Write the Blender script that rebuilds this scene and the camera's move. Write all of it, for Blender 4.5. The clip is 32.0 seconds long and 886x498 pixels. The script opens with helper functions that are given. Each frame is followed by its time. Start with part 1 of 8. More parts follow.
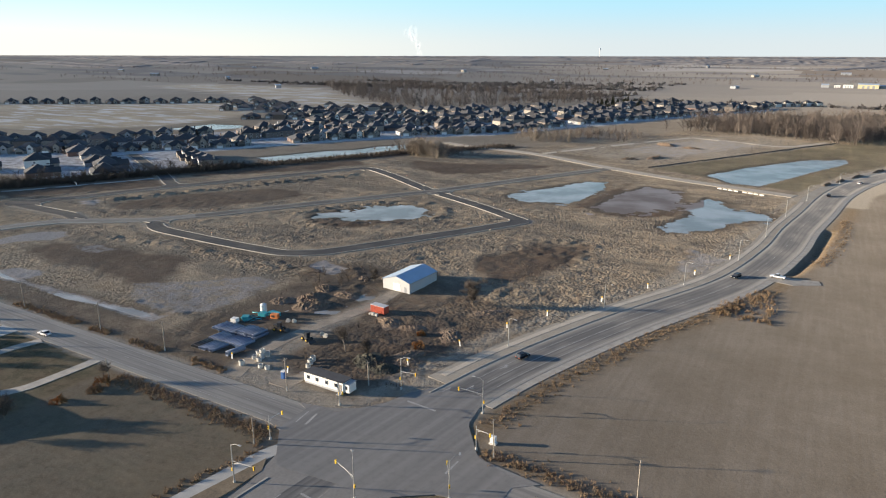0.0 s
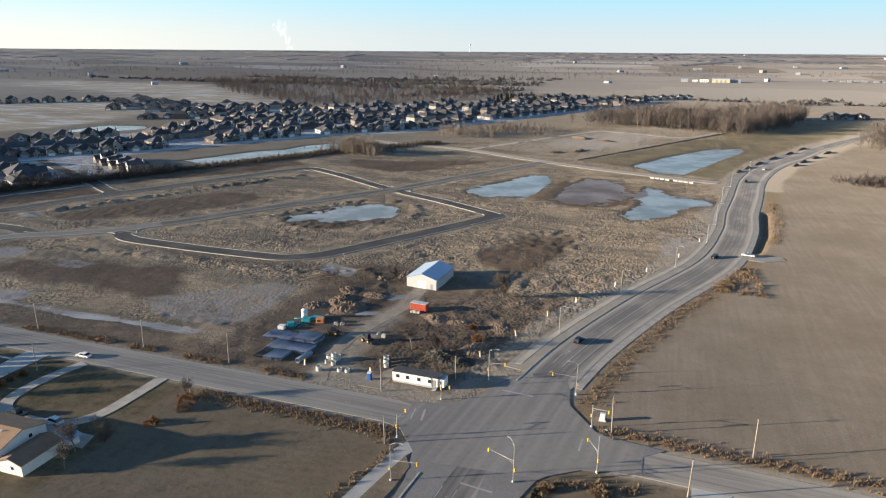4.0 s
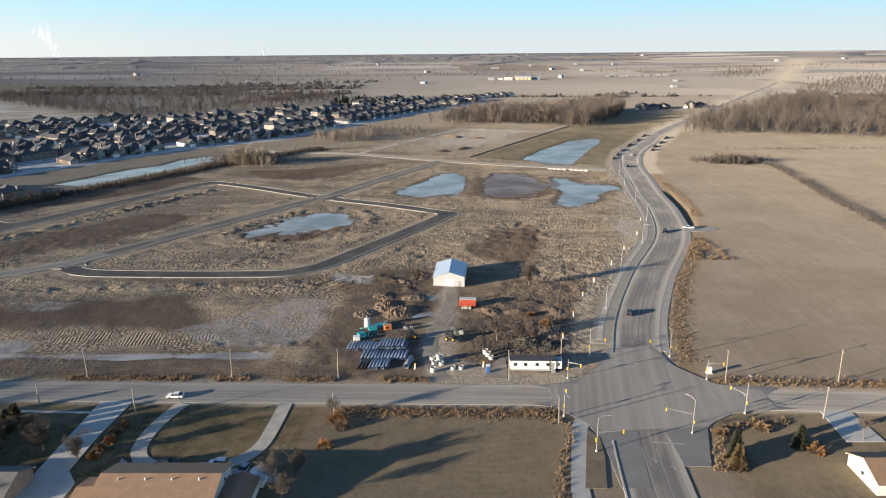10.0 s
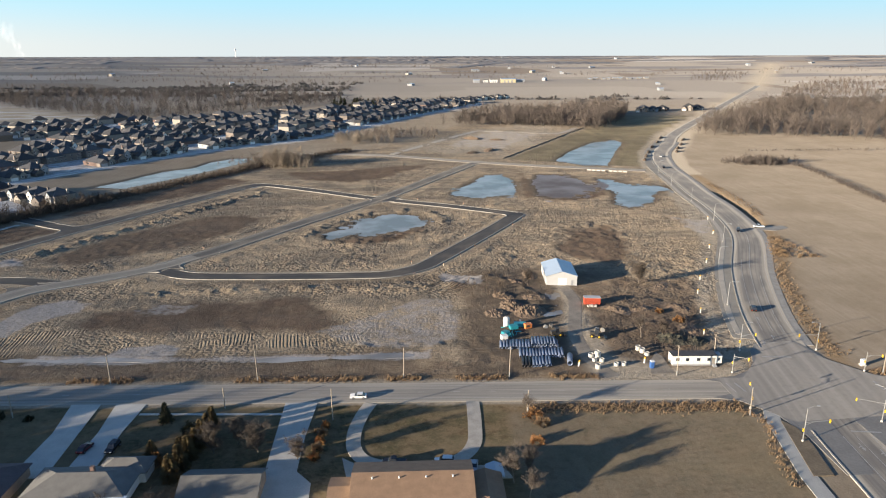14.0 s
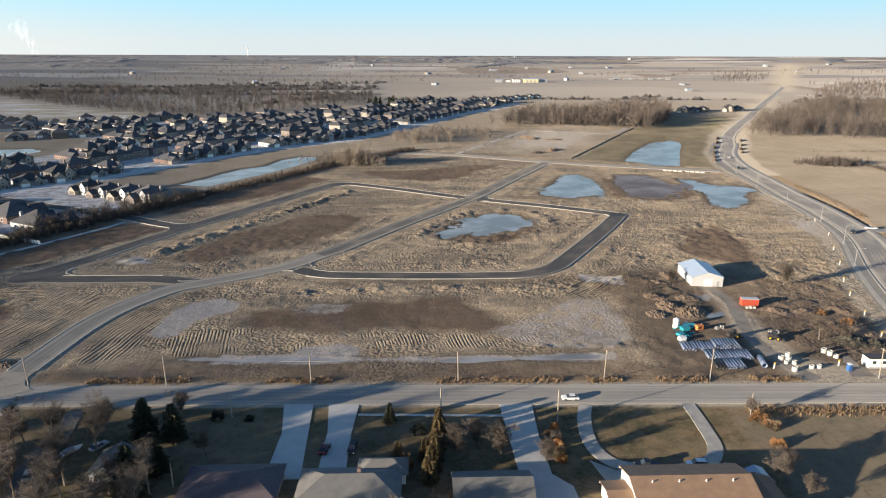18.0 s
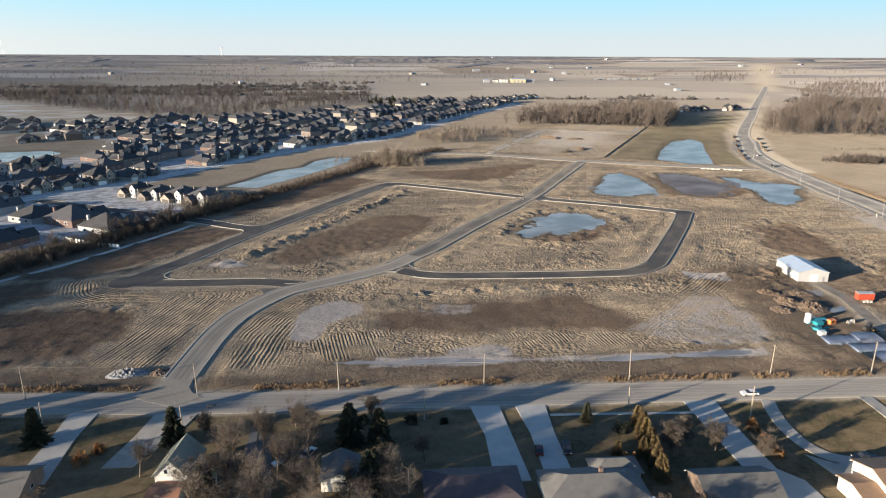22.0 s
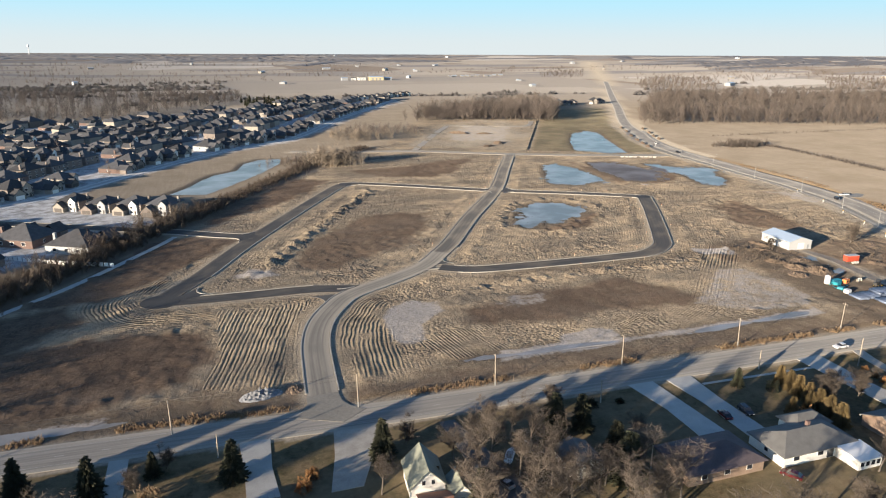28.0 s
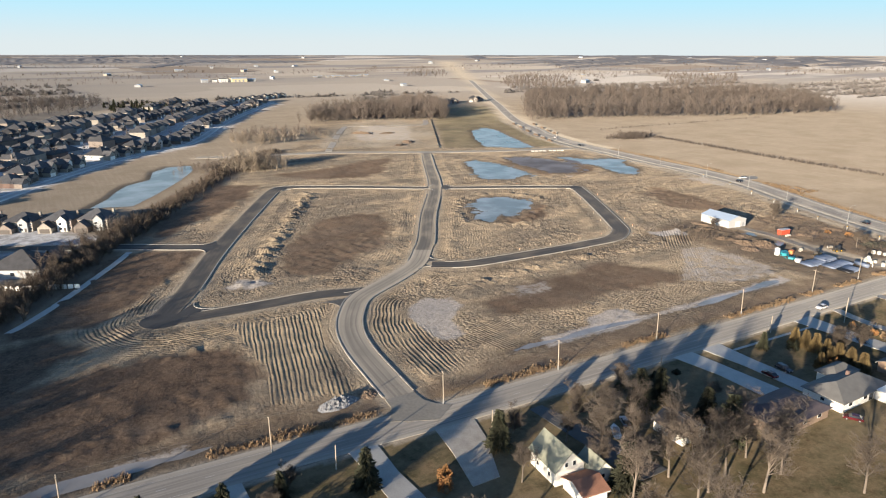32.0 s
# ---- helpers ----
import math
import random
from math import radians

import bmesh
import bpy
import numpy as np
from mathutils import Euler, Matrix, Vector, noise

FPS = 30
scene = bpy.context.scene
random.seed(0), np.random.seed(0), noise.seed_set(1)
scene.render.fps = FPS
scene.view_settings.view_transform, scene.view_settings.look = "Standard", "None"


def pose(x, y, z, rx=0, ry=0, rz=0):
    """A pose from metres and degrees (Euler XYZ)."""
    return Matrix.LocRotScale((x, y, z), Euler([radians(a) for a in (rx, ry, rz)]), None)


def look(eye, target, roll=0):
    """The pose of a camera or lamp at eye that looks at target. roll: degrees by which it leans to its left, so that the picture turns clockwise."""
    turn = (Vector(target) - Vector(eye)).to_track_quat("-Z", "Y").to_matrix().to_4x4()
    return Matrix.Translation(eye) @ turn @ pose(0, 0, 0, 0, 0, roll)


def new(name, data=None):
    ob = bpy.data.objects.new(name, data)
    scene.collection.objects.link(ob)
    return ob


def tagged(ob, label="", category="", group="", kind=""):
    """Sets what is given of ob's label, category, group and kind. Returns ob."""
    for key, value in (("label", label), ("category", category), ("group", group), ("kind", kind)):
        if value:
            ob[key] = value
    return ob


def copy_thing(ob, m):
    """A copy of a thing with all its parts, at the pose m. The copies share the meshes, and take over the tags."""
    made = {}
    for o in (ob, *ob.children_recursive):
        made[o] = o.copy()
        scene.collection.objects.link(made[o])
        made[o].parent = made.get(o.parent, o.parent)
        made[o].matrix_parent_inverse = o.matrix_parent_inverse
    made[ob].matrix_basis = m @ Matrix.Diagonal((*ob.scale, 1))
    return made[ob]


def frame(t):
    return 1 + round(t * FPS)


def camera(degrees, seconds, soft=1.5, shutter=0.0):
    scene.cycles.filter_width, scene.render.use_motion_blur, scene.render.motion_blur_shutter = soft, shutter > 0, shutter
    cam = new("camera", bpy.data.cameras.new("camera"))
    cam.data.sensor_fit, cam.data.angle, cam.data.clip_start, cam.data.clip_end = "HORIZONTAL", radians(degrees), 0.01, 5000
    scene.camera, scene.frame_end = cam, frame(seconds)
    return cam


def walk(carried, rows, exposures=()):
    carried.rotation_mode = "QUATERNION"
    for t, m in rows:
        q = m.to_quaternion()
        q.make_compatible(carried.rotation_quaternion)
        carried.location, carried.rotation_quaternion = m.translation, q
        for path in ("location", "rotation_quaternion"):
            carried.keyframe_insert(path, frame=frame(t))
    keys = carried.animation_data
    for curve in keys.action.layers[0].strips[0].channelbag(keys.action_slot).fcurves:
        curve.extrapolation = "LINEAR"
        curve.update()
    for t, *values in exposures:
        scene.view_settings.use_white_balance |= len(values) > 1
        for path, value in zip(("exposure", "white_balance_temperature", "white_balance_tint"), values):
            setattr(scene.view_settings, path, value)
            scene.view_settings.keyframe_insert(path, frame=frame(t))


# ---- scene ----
# camera path: seconds, eye x, y, z, heading (left of +y), tilt, lean in degrees
PATH = (
    (0, 197.61, -124.53, 88.08, 29.073, -16.356, 0.095),
    (0.5, 191.72, -128.60, 88.50, 27.604, -16.433, 0.126),
    (1, 185.81, -132.61, 88.92, 26.050, -16.503, 0.166),
    (1.5, 179.84, -136.57, 89.32, 24.465, -16.563, 0.198),
    (2, 173.74, -140.49, 89.71, 23.093, -16.618, 0.228),
    (2.5, 167.54, -144.32, 90.09, 21.856, -16.664, 0.278),
    (3, 161.29, -148.03, 90.45, 20.673, -16.703, 0.364),
    (3.5, 154.98, -151.65, 90.79, 19.395, -16.735, 0.431),
    (5.5, 127.92, -164.05, 91.79, 13.503, -16.676, 0.079),
    (6, 120.98, -166.33, 91.92, 12.340, -16.648, 0.024),
    (6.5, 114.06, -168.41, 92.03, 11.116, -16.617, -0.013),
    (7, 107.13, -170.33, 92.12, 9.644, -16.581, -0.080),
    (7.5, 100.15, -172.10, 92.20, 8.090, -16.554, -0.166),
    (8, 93.13, -173.74, 92.27, 6.542, -16.535, -0.259),
    (8.5, 86.05, -175.26, 92.34, 5.023, -16.529, -0.350),
    (9, 78.92, -176.62, 92.41, 3.462, -16.539, -0.421),
    (9.5, 71.69, -177.80, 92.48, 1.964, -16.553, -0.474),
    (10, 64.35, -178.80, 92.55, 0.654, -16.565, -0.506),
    (10.5, 57.01, -179.60, 92.62, -0.519, -16.576, -0.469),
    (11, 49.49, -180.23, 92.68, -1.076, -16.584, -0.432),
    (11.5, 41.96, -180.70, 92.73, -1.466, -16.584, -0.382),
    (12, 34.44, -181.01, 92.78, -1.829, -16.572, -0.330),
    (12.5, 26.95, -181.16, 92.81, -2.240, -16.552, -0.285),
    (13, 19.41, -181.15, 92.83, -2.311, -16.515, -0.248),
    (13.5, 11.91, -180.95, 92.83, -2.275, -16.455, -0.188),
    (14, 4.46, -180.67, 92.81, -2.298, -16.399, -0.134),
    (14.5, -2.99, -180.35, 92.79, -2.296, -16.358, -0.116),
    (16.5, -31.83, -177.81, 92.49, -2.183, -16.306, 0.198),
    (17, -39.09, -177.37, 92.41, -2.150, -16.352, 0.197),
    (17.5, -46.39, -176.93, 92.32, -2.133, -16.392, 0.173),
    (18, -53.67, -176.49, 92.24, -2.120, -16.427, 0.160),
    (18.5, -60.95, -176.01, 92.15, -2.143, -16.447, 0.148),
    (19, -68.21, -175.51, 92.05, -2.224, -16.452, 0.147),
    (19.5, -75.41, -174.97, 91.95, -2.390, -16.443, 0.170),
    (20, -82.59, -174.41, 91.84, -2.640, -16.427, 0.190),
    (20.5, -89.79, -173.82, 91.73, -2.990, -16.400, 0.186),
    (21, -96.97, -173.23, 91.62, -3.383, -16.385, 0.186),
    (21.5, -104.12, -172.60, 91.51, -3.960, -16.376, 0.186),
    (22, -111.18, -171.97, 91.40, -4.742, -16.389, 0.223),
    (22.5, -118.22, -171.31, 91.30, -5.588, -16.408, 0.281),
    (23, -125.21, -170.59, 91.19, -6.445, -16.434, 0.363),
    (23.5, -132.26, -169.76, 91.07, -7.342, -16.449, 0.376),
    (24, -139.32, -168.86, 90.96, -8.344, -16.458, 0.360),
    (24.5, -146.37, -167.92, 90.85, -9.449, -16.465, 0.340),
    (26.5, -174.46, -162.55, 90.43, -13.885, -16.377, 0.304),
    (27, -181.25, -160.68, 90.34, -15.446, -16.404, 0.284),
    (27.5, -187.97, -158.68, 90.24, -17.086, -16.441, 0.264),
    (28, -194.66, -156.54, 90.13, -18.727, -16.485, 0.233),
    (28.5, -201.28, -154.29, 90.03, -20.411, -16.531, 0.204),
    (29, -207.86, -151.90, 89.93, -22.075, -16.570, 0.173),
    (29.5, -214.44, -149.37, 89.82, -23.571, -16.592, 0.140),
    (30, -221.00, -146.71, 89.71, -24.881, -16.598, 0.118),
    (30.5, -227.50, -143.98, 89.59, -26.280, -16.580, 0.126),
    (31, -233.95, -141.20, 89.47, -27.778, -16.542, 0.140),
    (31.5, -240.39, -138.37, 89.35, -29.406, -16.490, 0.132),
    (32, -246.86, -135.50, 89.23, -31.083, -16.425, 0.085),
)


def aim(x, y, z, heading, tilt, lean):
    h, k = radians(heading), radians(tilt)
    way = Vector((-math.sin(h) * math.cos(k), math.cos(h) * math.cos(k), math.sin(k)))
    eye = Vector((x, y, z))
    return look(eye, eye + 50 * way, lean)


cam = camera(66.56, 32.0, soft=1.15)
walk(cam, [(r[0], aim(*r[1:])) for r in PATH])
scene.view_settings.exposure = 1.28

# ---- world and sun ----
SUN_EL, SUN_AZ = radians(9.2), radians(245.5)
world = bpy.data.worlds.new("sky")
scene.world = world
world.use_nodes = True
wn = world.node_tree.nodes
sky = wn.new("ShaderNodeTexSky")
sky.sky_type = "NISHITA"
sky.sun_disc = False
sky.sun_elevation, sky.sun_rotation = SUN_EL, SUN_AZ
sky.altitude, sky.air_density, sky.dust_density, sky.ozone_density = 100.0, 0.8, 0.25, 3.0
tint = wn.new("ShaderNodeMix")
tint.data_type, tint.blend_type = "RGBA", "MULTIPLY"
tint.inputs["Factor"].default_value = 1.0
tint.inputs["B"].default_value = (0.98, 1.02, 1.09, 1.0)
# pale winter haze low over the horizon, warmer towards the sun, clear cyan above it
coord, split = wn.new("ShaderNodeTexCoord"), wn.new("ShaderNodeSeparateXYZ")
world.node_tree.links.new(coord.outputs["Generated"], split.inputs[0])


def sky_ramp(sock, a, b, lo, hi):
    r = wn.new("ShaderNodeMapRange")
    r.interpolation_type = "SMOOTHSTEP"
    for k, v in (("From Min", a), ("From Max", b), ("To Min", lo), ("To Max", hi)):
        r.inputs[k].default_value = v
    world.node_tree.links.new(sock, r.inputs["Value"])
    return r.outputs["Result"]


def sky_mix(f, a, b):
    k = wn.new("ShaderNodeMix")
    k.data_type = "RGBA"
    world.node_tree.links.new(f, k.inputs["Factor"])
    for name, v in (("A", a), ("B", b)):
        if isinstance(v, tuple):
            k.inputs[name].default_value = (*v, 1.0)
        else:
            world.node_tree.links.new(v, k.inputs[name])
    return k.outputs["Result"]


sunward = wn.new("ShaderNodeVectorMath")
sunward.operation = "DOT_PRODUCT"
sunward.inputs[1].default_value = (math.sin(SUN_AZ), math.cos(SUN_AZ), 0.0)
world.node_tree.links.new(coord.outputs["Generated"], sunward.inputs[0])
world.node_tree.links.new(sky.outputs[0], tint.inputs["A"])
near_sun = sky_ramp(sunward.outputs["Value"], -0.25, 0.75, 0.0, 1.0)
horizon = sky_mix(near_sun, (4.0, 4.4, 4.5), (6.0, 5.8, 5.1))
upper = sky_mix(near_sun, (2.6, 4.5, 5.4), (3.9, 5.4, 5.7))
air = sky_mix(sky_ramp(split.outputs["Z"], 0.0, 0.075, 0.0, 1.0), horizon, upper)
whole = sky_mix(sky_ramp(split.outputs["Z"], 0.08, 0.45, 0.0, 1.0), air, tint.outputs["Result"])
world.node_tree.links.new(whole, wn["Background"].inputs[0])
wn["Background"].inputs[1].default_value = 0.078
sun = new("sun", bpy.data.lights.new("sun", "SUN"))
sun.data.energy, sun.data.angle, sun.data.color = 5.0, radians(0.6), (1.0, 0.845, 0.655)
toward = Vector((math.sin(SUN_AZ) * math.cos(SUN_EL), math.cos(SUN_AZ) * math.cos(SUN_EL), math.sin(SUN_EL)))
sun.matrix_world = look(toward * 300, (0, 0, 0))

# ---- small tools ----


def mesh_of(name, verts, faces, mats, smooth=False, slots=None):
    """A mesh from vertex rows and faces."""
    me = bpy.data.meshes.new(name)
    me.from_pydata([tuple(v) for v in verts], [], [tuple(f) for f in faces])
    for m in mats if isinstance(mats, (list, tuple)) else [mats]:
        me.materials.append(m)
    if slots is not None:
        me.polygons.foreach_set("material_index", slots)
    if smooth:
        me.polygons.foreach_set("use_smooth", [True] * len(me.polygons))
    me.update()
    return me


def mesh_arrays(name, verts, faces, mat, smooth=False):
    """A mesh from numpy arrays, all faces with the same number of corners."""
    me = bpy.data.meshes.new(name)
    n, k = faces.shape
    me.vertices.add(len(verts))
    me.vertices.foreach_set("co", np.ascontiguousarray(verts, np.float32).ravel())
    me.loops.add(n * k)
    me.loops.foreach_set("vertex_index", np.ascontiguousarray(faces, np.int32).ravel())
    me.polygons.add(n)
    me.polygons.foreach_set("loop_start", np.arange(0, n * k, k, dtype=np.int32))
    me.polygons.foreach_set("use_smooth", np.full(n, smooth))
    me.materials.append(mat)
    me.update(calc_edges=True)
    return me


class Shape:
    """Collects solids into one mesh."""

    def __init__(self):
        self.v, self.f = [], []

    def add(self, verts, faces):
        o = len(self.v)
        self.v += [tuple(v) for v in verts]
        self.f += [tuple(i + o for i in f) for f in faces]
        return self

    def box(self, x0, y0, z0, x1, y1, z1, turn=0.0, bevel=0.0):
        if bevel:
            b = bevel
            ring = [(x0 + b, y0), (x1 - b, y0), (x1, y0 + b), (x1, y1 - b), (x1 - b, y1), (x0 + b, y1), (x0, y1 - b), (x0, y0 + b)]
            return self.prism(ring, z0, z1)
        p = [(x, y, z) for z in (z0, z1) for x, y in ((x0, y0), (x1, y0), (x1, y1), (x0, y1))]
        return self.add(p, [(3, 2, 1, 0), (4, 5, 6, 7), (0, 1, 5, 4), (1, 2, 6, 5), (2, 3, 7, 6), (3, 0, 4, 7)])

    def prism(self, ring, z0, z1):
        n = len(ring)
        p = [(x, y, z0) for x, y in ring] + [(x, y, z1) for x, y in ring]
        f = [tuple(range(n - 1, -1, -1)), tuple(range(n, 2 * n))]
        f += [(i, (i + 1) % n, (i + 1) % n + n, i + n) for i in range(n)]
        return self.add(p, f)

    def tube(self, a, b, ra, rb=None, sides=8, caps=True):
        a, b = Vector(a), Vector(b)
        rb = ra if rb is None else rb
        d = (b - a).normalized()
        s = d.orthogonal().normalized()
        t = d.cross(s)
        p = []
        for c, r in ((a, ra), (b, rb)):
            for i in range(sides):
                w = 2 * math.pi * i / sides
                p.append(tuple(c + r * (math.cos(w) * s + math.sin(w) * t)))
        f = [(i, (i + 1) % sides, (i + 1) % sides + sides, i + sides) for i in range(sides)]
        if caps:
            f += [tuple(range(sides - 1, -1, -1)), tuple(range(sides, 2 * sides))]
        return self.add(p, f)

    def mesh(self, name, mat, smooth=False):
        return mesh_of(name, self.v, self.f, mat, smooth)


def part(name, shape, mat, parent, label="", m=None, smooth=False):
    """Links a shape (or mesh) as one mesh object under a thing or a part."""
    me = shape.mesh(name, mat, smooth) if isinstance(shape, Shape) else shape
    ob = new(name, me)
    ob.parent = parent
    if m is not None:
        ob.matrix_basis = m
    if label:
        ob["label"] = label
    return ob


def thing(name, label, category, group="", m=None, kind=""):
    ob = tagged(new(name), label, category, group, kind)
    ob.empty_display_size = 0.3
    if m is not None:
        ob.matrix_basis = m
    return ob


# ---- noise on arrays ----
def value_noise(x, y, seed=0):
    xi, yi = np.floor(x).astype(np.int64), np.floor(y).astype(np.int64)
    fx, fy = x - xi, y - yi
    fx, fy = fx * fx * (3 - 2 * fx), fy * fy * (3 - 2 * fy)

    def h(a, b):
        k = (a * 374761393 + b * 668265263 + seed * 982451653) & 0x7FFFFFFF
        k = ((k ^ (k >> 13)) * 1274126177) & 0x7FFFFFFF
        return ((k ^ (k >> 16)) & 0xFFFF) / 65535.0

    a, b, c, d = h(xi, yi), h(xi + 1, yi), h(xi, yi + 1), h(xi + 1, yi + 1)
    return (a * (1 - fx) + b * fx) * (1 - fy) + (c * (1 - fx) + d * fx) * fy


def fbm(x, y, size, seed=0, octaves=4):
    out, amp, tot = 0.0, 1.0, 0.0
    for o in range(octaves):
        out = out + amp * value_noise(x / size * 2**o + 17.3 * o, y / size * 2**o - 9.1 * o, seed + o)
        tot += amp
        amp *= 0.5
    return out / tot


def line_distance(x, y, pts):
    """Distance to a polyline."""
    best = np.full(x.shape, 1e9)
    for (ax, ay), (bx, by) in zip(pts[:-1], pts[1:]):
        dx, dy = bx - ax, by - ay
        t = np.clip(((x - ax) * dx + (y - ay) * dy) / (dx * dx + dy * dy), 0, 1)
        best = np.minimum(best, np.hypot(x - ax - t * dx, y - ay - t * dy))
    return best


def ring_distance(x, y, ring):
    """Signed distance to a closed outline: positive inside."""
    pts = list(ring) + [ring[0]]
    inside = np.zeros(x.shape, bool)
    for (ax, ay), (bx, by) in zip(pts[:-1], pts[1:]):
        if ay != by:
            inside ^= ((ay > y) != (by > y)) & (x < (bx - ax) * (y - ay) / (by - ay) + ax)
    return np.where(inside, 1, -1) * line_distance(x, y, pts)


def step(d, w):
    return np.clip(d / w + 0.5, 0, 1)


def smooth_line(pts, gap=4.0):
    """A smooth curve through points, at even steps."""
    p = np.array([pts[0], *pts, pts[-1]], float)
    out = []
    for a, b, c, d in zip(p[:-3], p[1:-2], p[2:-1], p[3:]):
        n = max(2, int(np.hypot(*(c - b)) / gap))
        for t in np.arange(n) / n:
            out.append(0.5 * (2 * b + (c - a) * t + (2 * a - 5 * b + 4 * c - d) * t * t + (3 * b - a - 3 * c + d) * t**3))
    out.append(p[-1])
    return [tuple(q) for q in out]


# ---- materials ----
def material(name, base, rough=0.85, metal=0.0, vary=0.25, scale=1.0, bump=0.0, second=None, spread=0.12, coat=0.0):
    """A surface with variation at two scales, per-piece tint and fine relief."""
    m = bpy.data.materials.new(name)
    m.use_nodes = True
    n, l = m.node_tree.nodes, m.node_tree.links
    b = n["Principled BSDF"]
    b.inputs["Roughness"].default_value, b.inputs["Metallic"].default_value = rough, metal
    geo = n.new("ShaderNodeNewGeometry")
    big, small = n.new("ShaderNodeTexNoise"), n.new("ShaderNodeTexNoise")
    big.inputs["Scale"].default_value, small.inputs["Scale"].default_value = 0.35 * scale, 4.0 * scale
    big.inputs["Detail"].default_value, small.inputs["Detail"].default_value = 5, 6
    for t in (big, small):
        l.new(geo.outputs["Position"], t.inputs["Vector"])
    info = n.new("ShaderNodeObjectInfo")
    mix = n.new("ShaderNodeMix")
    mix.data_type = "RGBA"
    mix.inputs["A"].default_value = (*[c * (1 - vary) for c in base], 1)
    mix.inputs["B"].default_value = (*(second or [min(1, c * (1 + vary)) for c in base]), 1)
    add = n.new("ShaderNodeMath")
    add.operation = "MULTIPLY_ADD"
    add.inputs[1].default_value = 0.5
    l.new(small.outputs["Fac"], add.inputs[0])
    half = n.new("ShaderNodeMath")
    half.operation = "MULTIPLY"
    half.inputs[1].default_value = 0.5
    l.new(big.outputs["Fac"], half.inputs[0])
    l.new(half.outputs[0], add.inputs[2])
    ramp = n.new("ShaderNodeMapRange")
    ramp.inputs["From Min"].default_value, ramp.inputs["From Max"].default_value = 0.3, 0.7
    l.new(add.outputs[0], ramp.inputs["Value"])
    l.new(ramp.outputs["Result"], mix.inputs["Factor"])
    hsv = n.new("ShaderNodeHueSaturation")
    val = n.new("ShaderNodeMapRange")
    val.inputs["To Min"].default_value, val.inputs["To Max"].default_value = 1 - spread, 1 + spread
    l.new(info.outputs["Random"], val.inputs["Value"])
    l.new(val.outputs["Result"], hsv.inputs["Value"])
    l.new(mix.outputs["Result"], hsv.inputs["Color"])
    l.new(hsv.outputs["Color"], b.inputs["Base Color"])
    if bump:
        bp = n.new("ShaderNodeBump")
        bp.inputs["Strength"].default_value, bp.inputs["Distance"].default_value = 0.6, bump
        l.new(small.outputs["Fac"], bp.inputs["Height"])
        l.new(bp.outputs["Normal"], b.inputs["Normal"])
    return m


def road_material(name, base, dust, wheel, edge):
    """Asphalt with lengthwise wear, darker wheel paths and dusty edges, from the road's own run."""
    m = bpy.data.materials.new(name)
    m.use_nodes = True
    n, l = m.node_tree.nodes, m.node_tree.links
    b = n["Principled BSDF"]
    b.inputs["Roughness"].default_value = 0.85
    b.inputs["Diffuse Roughness"].default_value = 0.6
    at = n.new("ShaderNodeAttribute")
    at.attribute_name = "run"

    def scaled(sx, sy):
        k = n.new("ShaderNodeVectorMath")
        k.operation = "MULTIPLY"
        k.inputs[1].default_value = (sx, sy, 1)
        l.new(at.outputs["Vector"], k.inputs[0])
        return k.outputs[0]

    def tex(vec, scale, detail=5):
        t = n.new("ShaderNodeTexNoise")
        t.inputs["Scale"].default_value, t.inputs["Detail"].default_value = scale, detail
        l.new(vec, t.inputs["Vector"])
        return t.outputs["Fac"]

    def remap(s, a, c, lo=0.0, hi=1.0):
        r = n.new("ShaderNodeMapRange")
        r.inputs["From Min"].default_value, r.inputs["From Max"].default_value = a, c
        r.inputs["To Min"].default_value, r.inputs["To Max"].default_value = lo, hi
        l.new(s, r.inputs["Value"])
        return r.outputs["Result"]

    def mix(f, a, c):
        k = n.new("ShaderNodeMix")
        k.data_type = "RGBA"
        l.new(f, k.inputs["Factor"])
        for s, v in (("A", a), ("B", c)):
            if isinstance(v, tuple):
                k.inputs[s].default_value = (*v, 1)
            else:
                l.new(v, k.inputs[s])
        return k.outputs["Result"]

    streak = tex(scaled(1.3, 0.025), 1.0)
    patch = tex(scaled(0.12, 0.05), 1.0)
    fine = tex(scaled(1.0, 1.0), 2.2, 7)
    col = mix(remap(streak, 0.35, 0.65), tuple(c * 0.82 for c in base), tuple(c * 1.18 for c in base))
    col = mix(remap(patch, 0.45, 0.65, 0.0, 0.5), col, dust)
    sep = n.new("ShaderNodeSeparateXYZ")
    l.new(at.outputs["Vector"], sep.inputs[0])
    wave = n.new("ShaderNodeMath")
    wave.operation = "SINE"
    k = n.new("ShaderNodeMath")
    k.operation = "MULTIPLY"
    k.inputs[1].default_value = 3.4
    l.new(sep.outputs[0], k.inputs[0])
    l.new(k.outputs[0], wave.inputs[0])
    col = mix(remap(wave.outputs[0], 0.2, 1.0, 0.0, wheel), col, tuple(c * 0.6 for c in base))
    ab = n.new("ShaderNodeMath")
    ab.operation = "ABSOLUTE"
    l.new(sep.outputs[0], ab.inputs[0])
    rim = n.new("ShaderNodeMath")
    rim.operation = "MULTIPLY_ADD"
    rim.inputs[1].default_value = 2.0
    l.new(streak, rim.inputs[0])
    l.new(ab.outputs[0], rim.inputs[2])
    col = mix(remap(rim.outputs[0], edge, edge + 1.6), col, dust)
    col = mix(remap(fine, 0.5, 0.8, 0.0, 0.35), col, tuple(c * 0.55 for c in base))
    l.new(col, b.inputs["Base Color"])
    return m


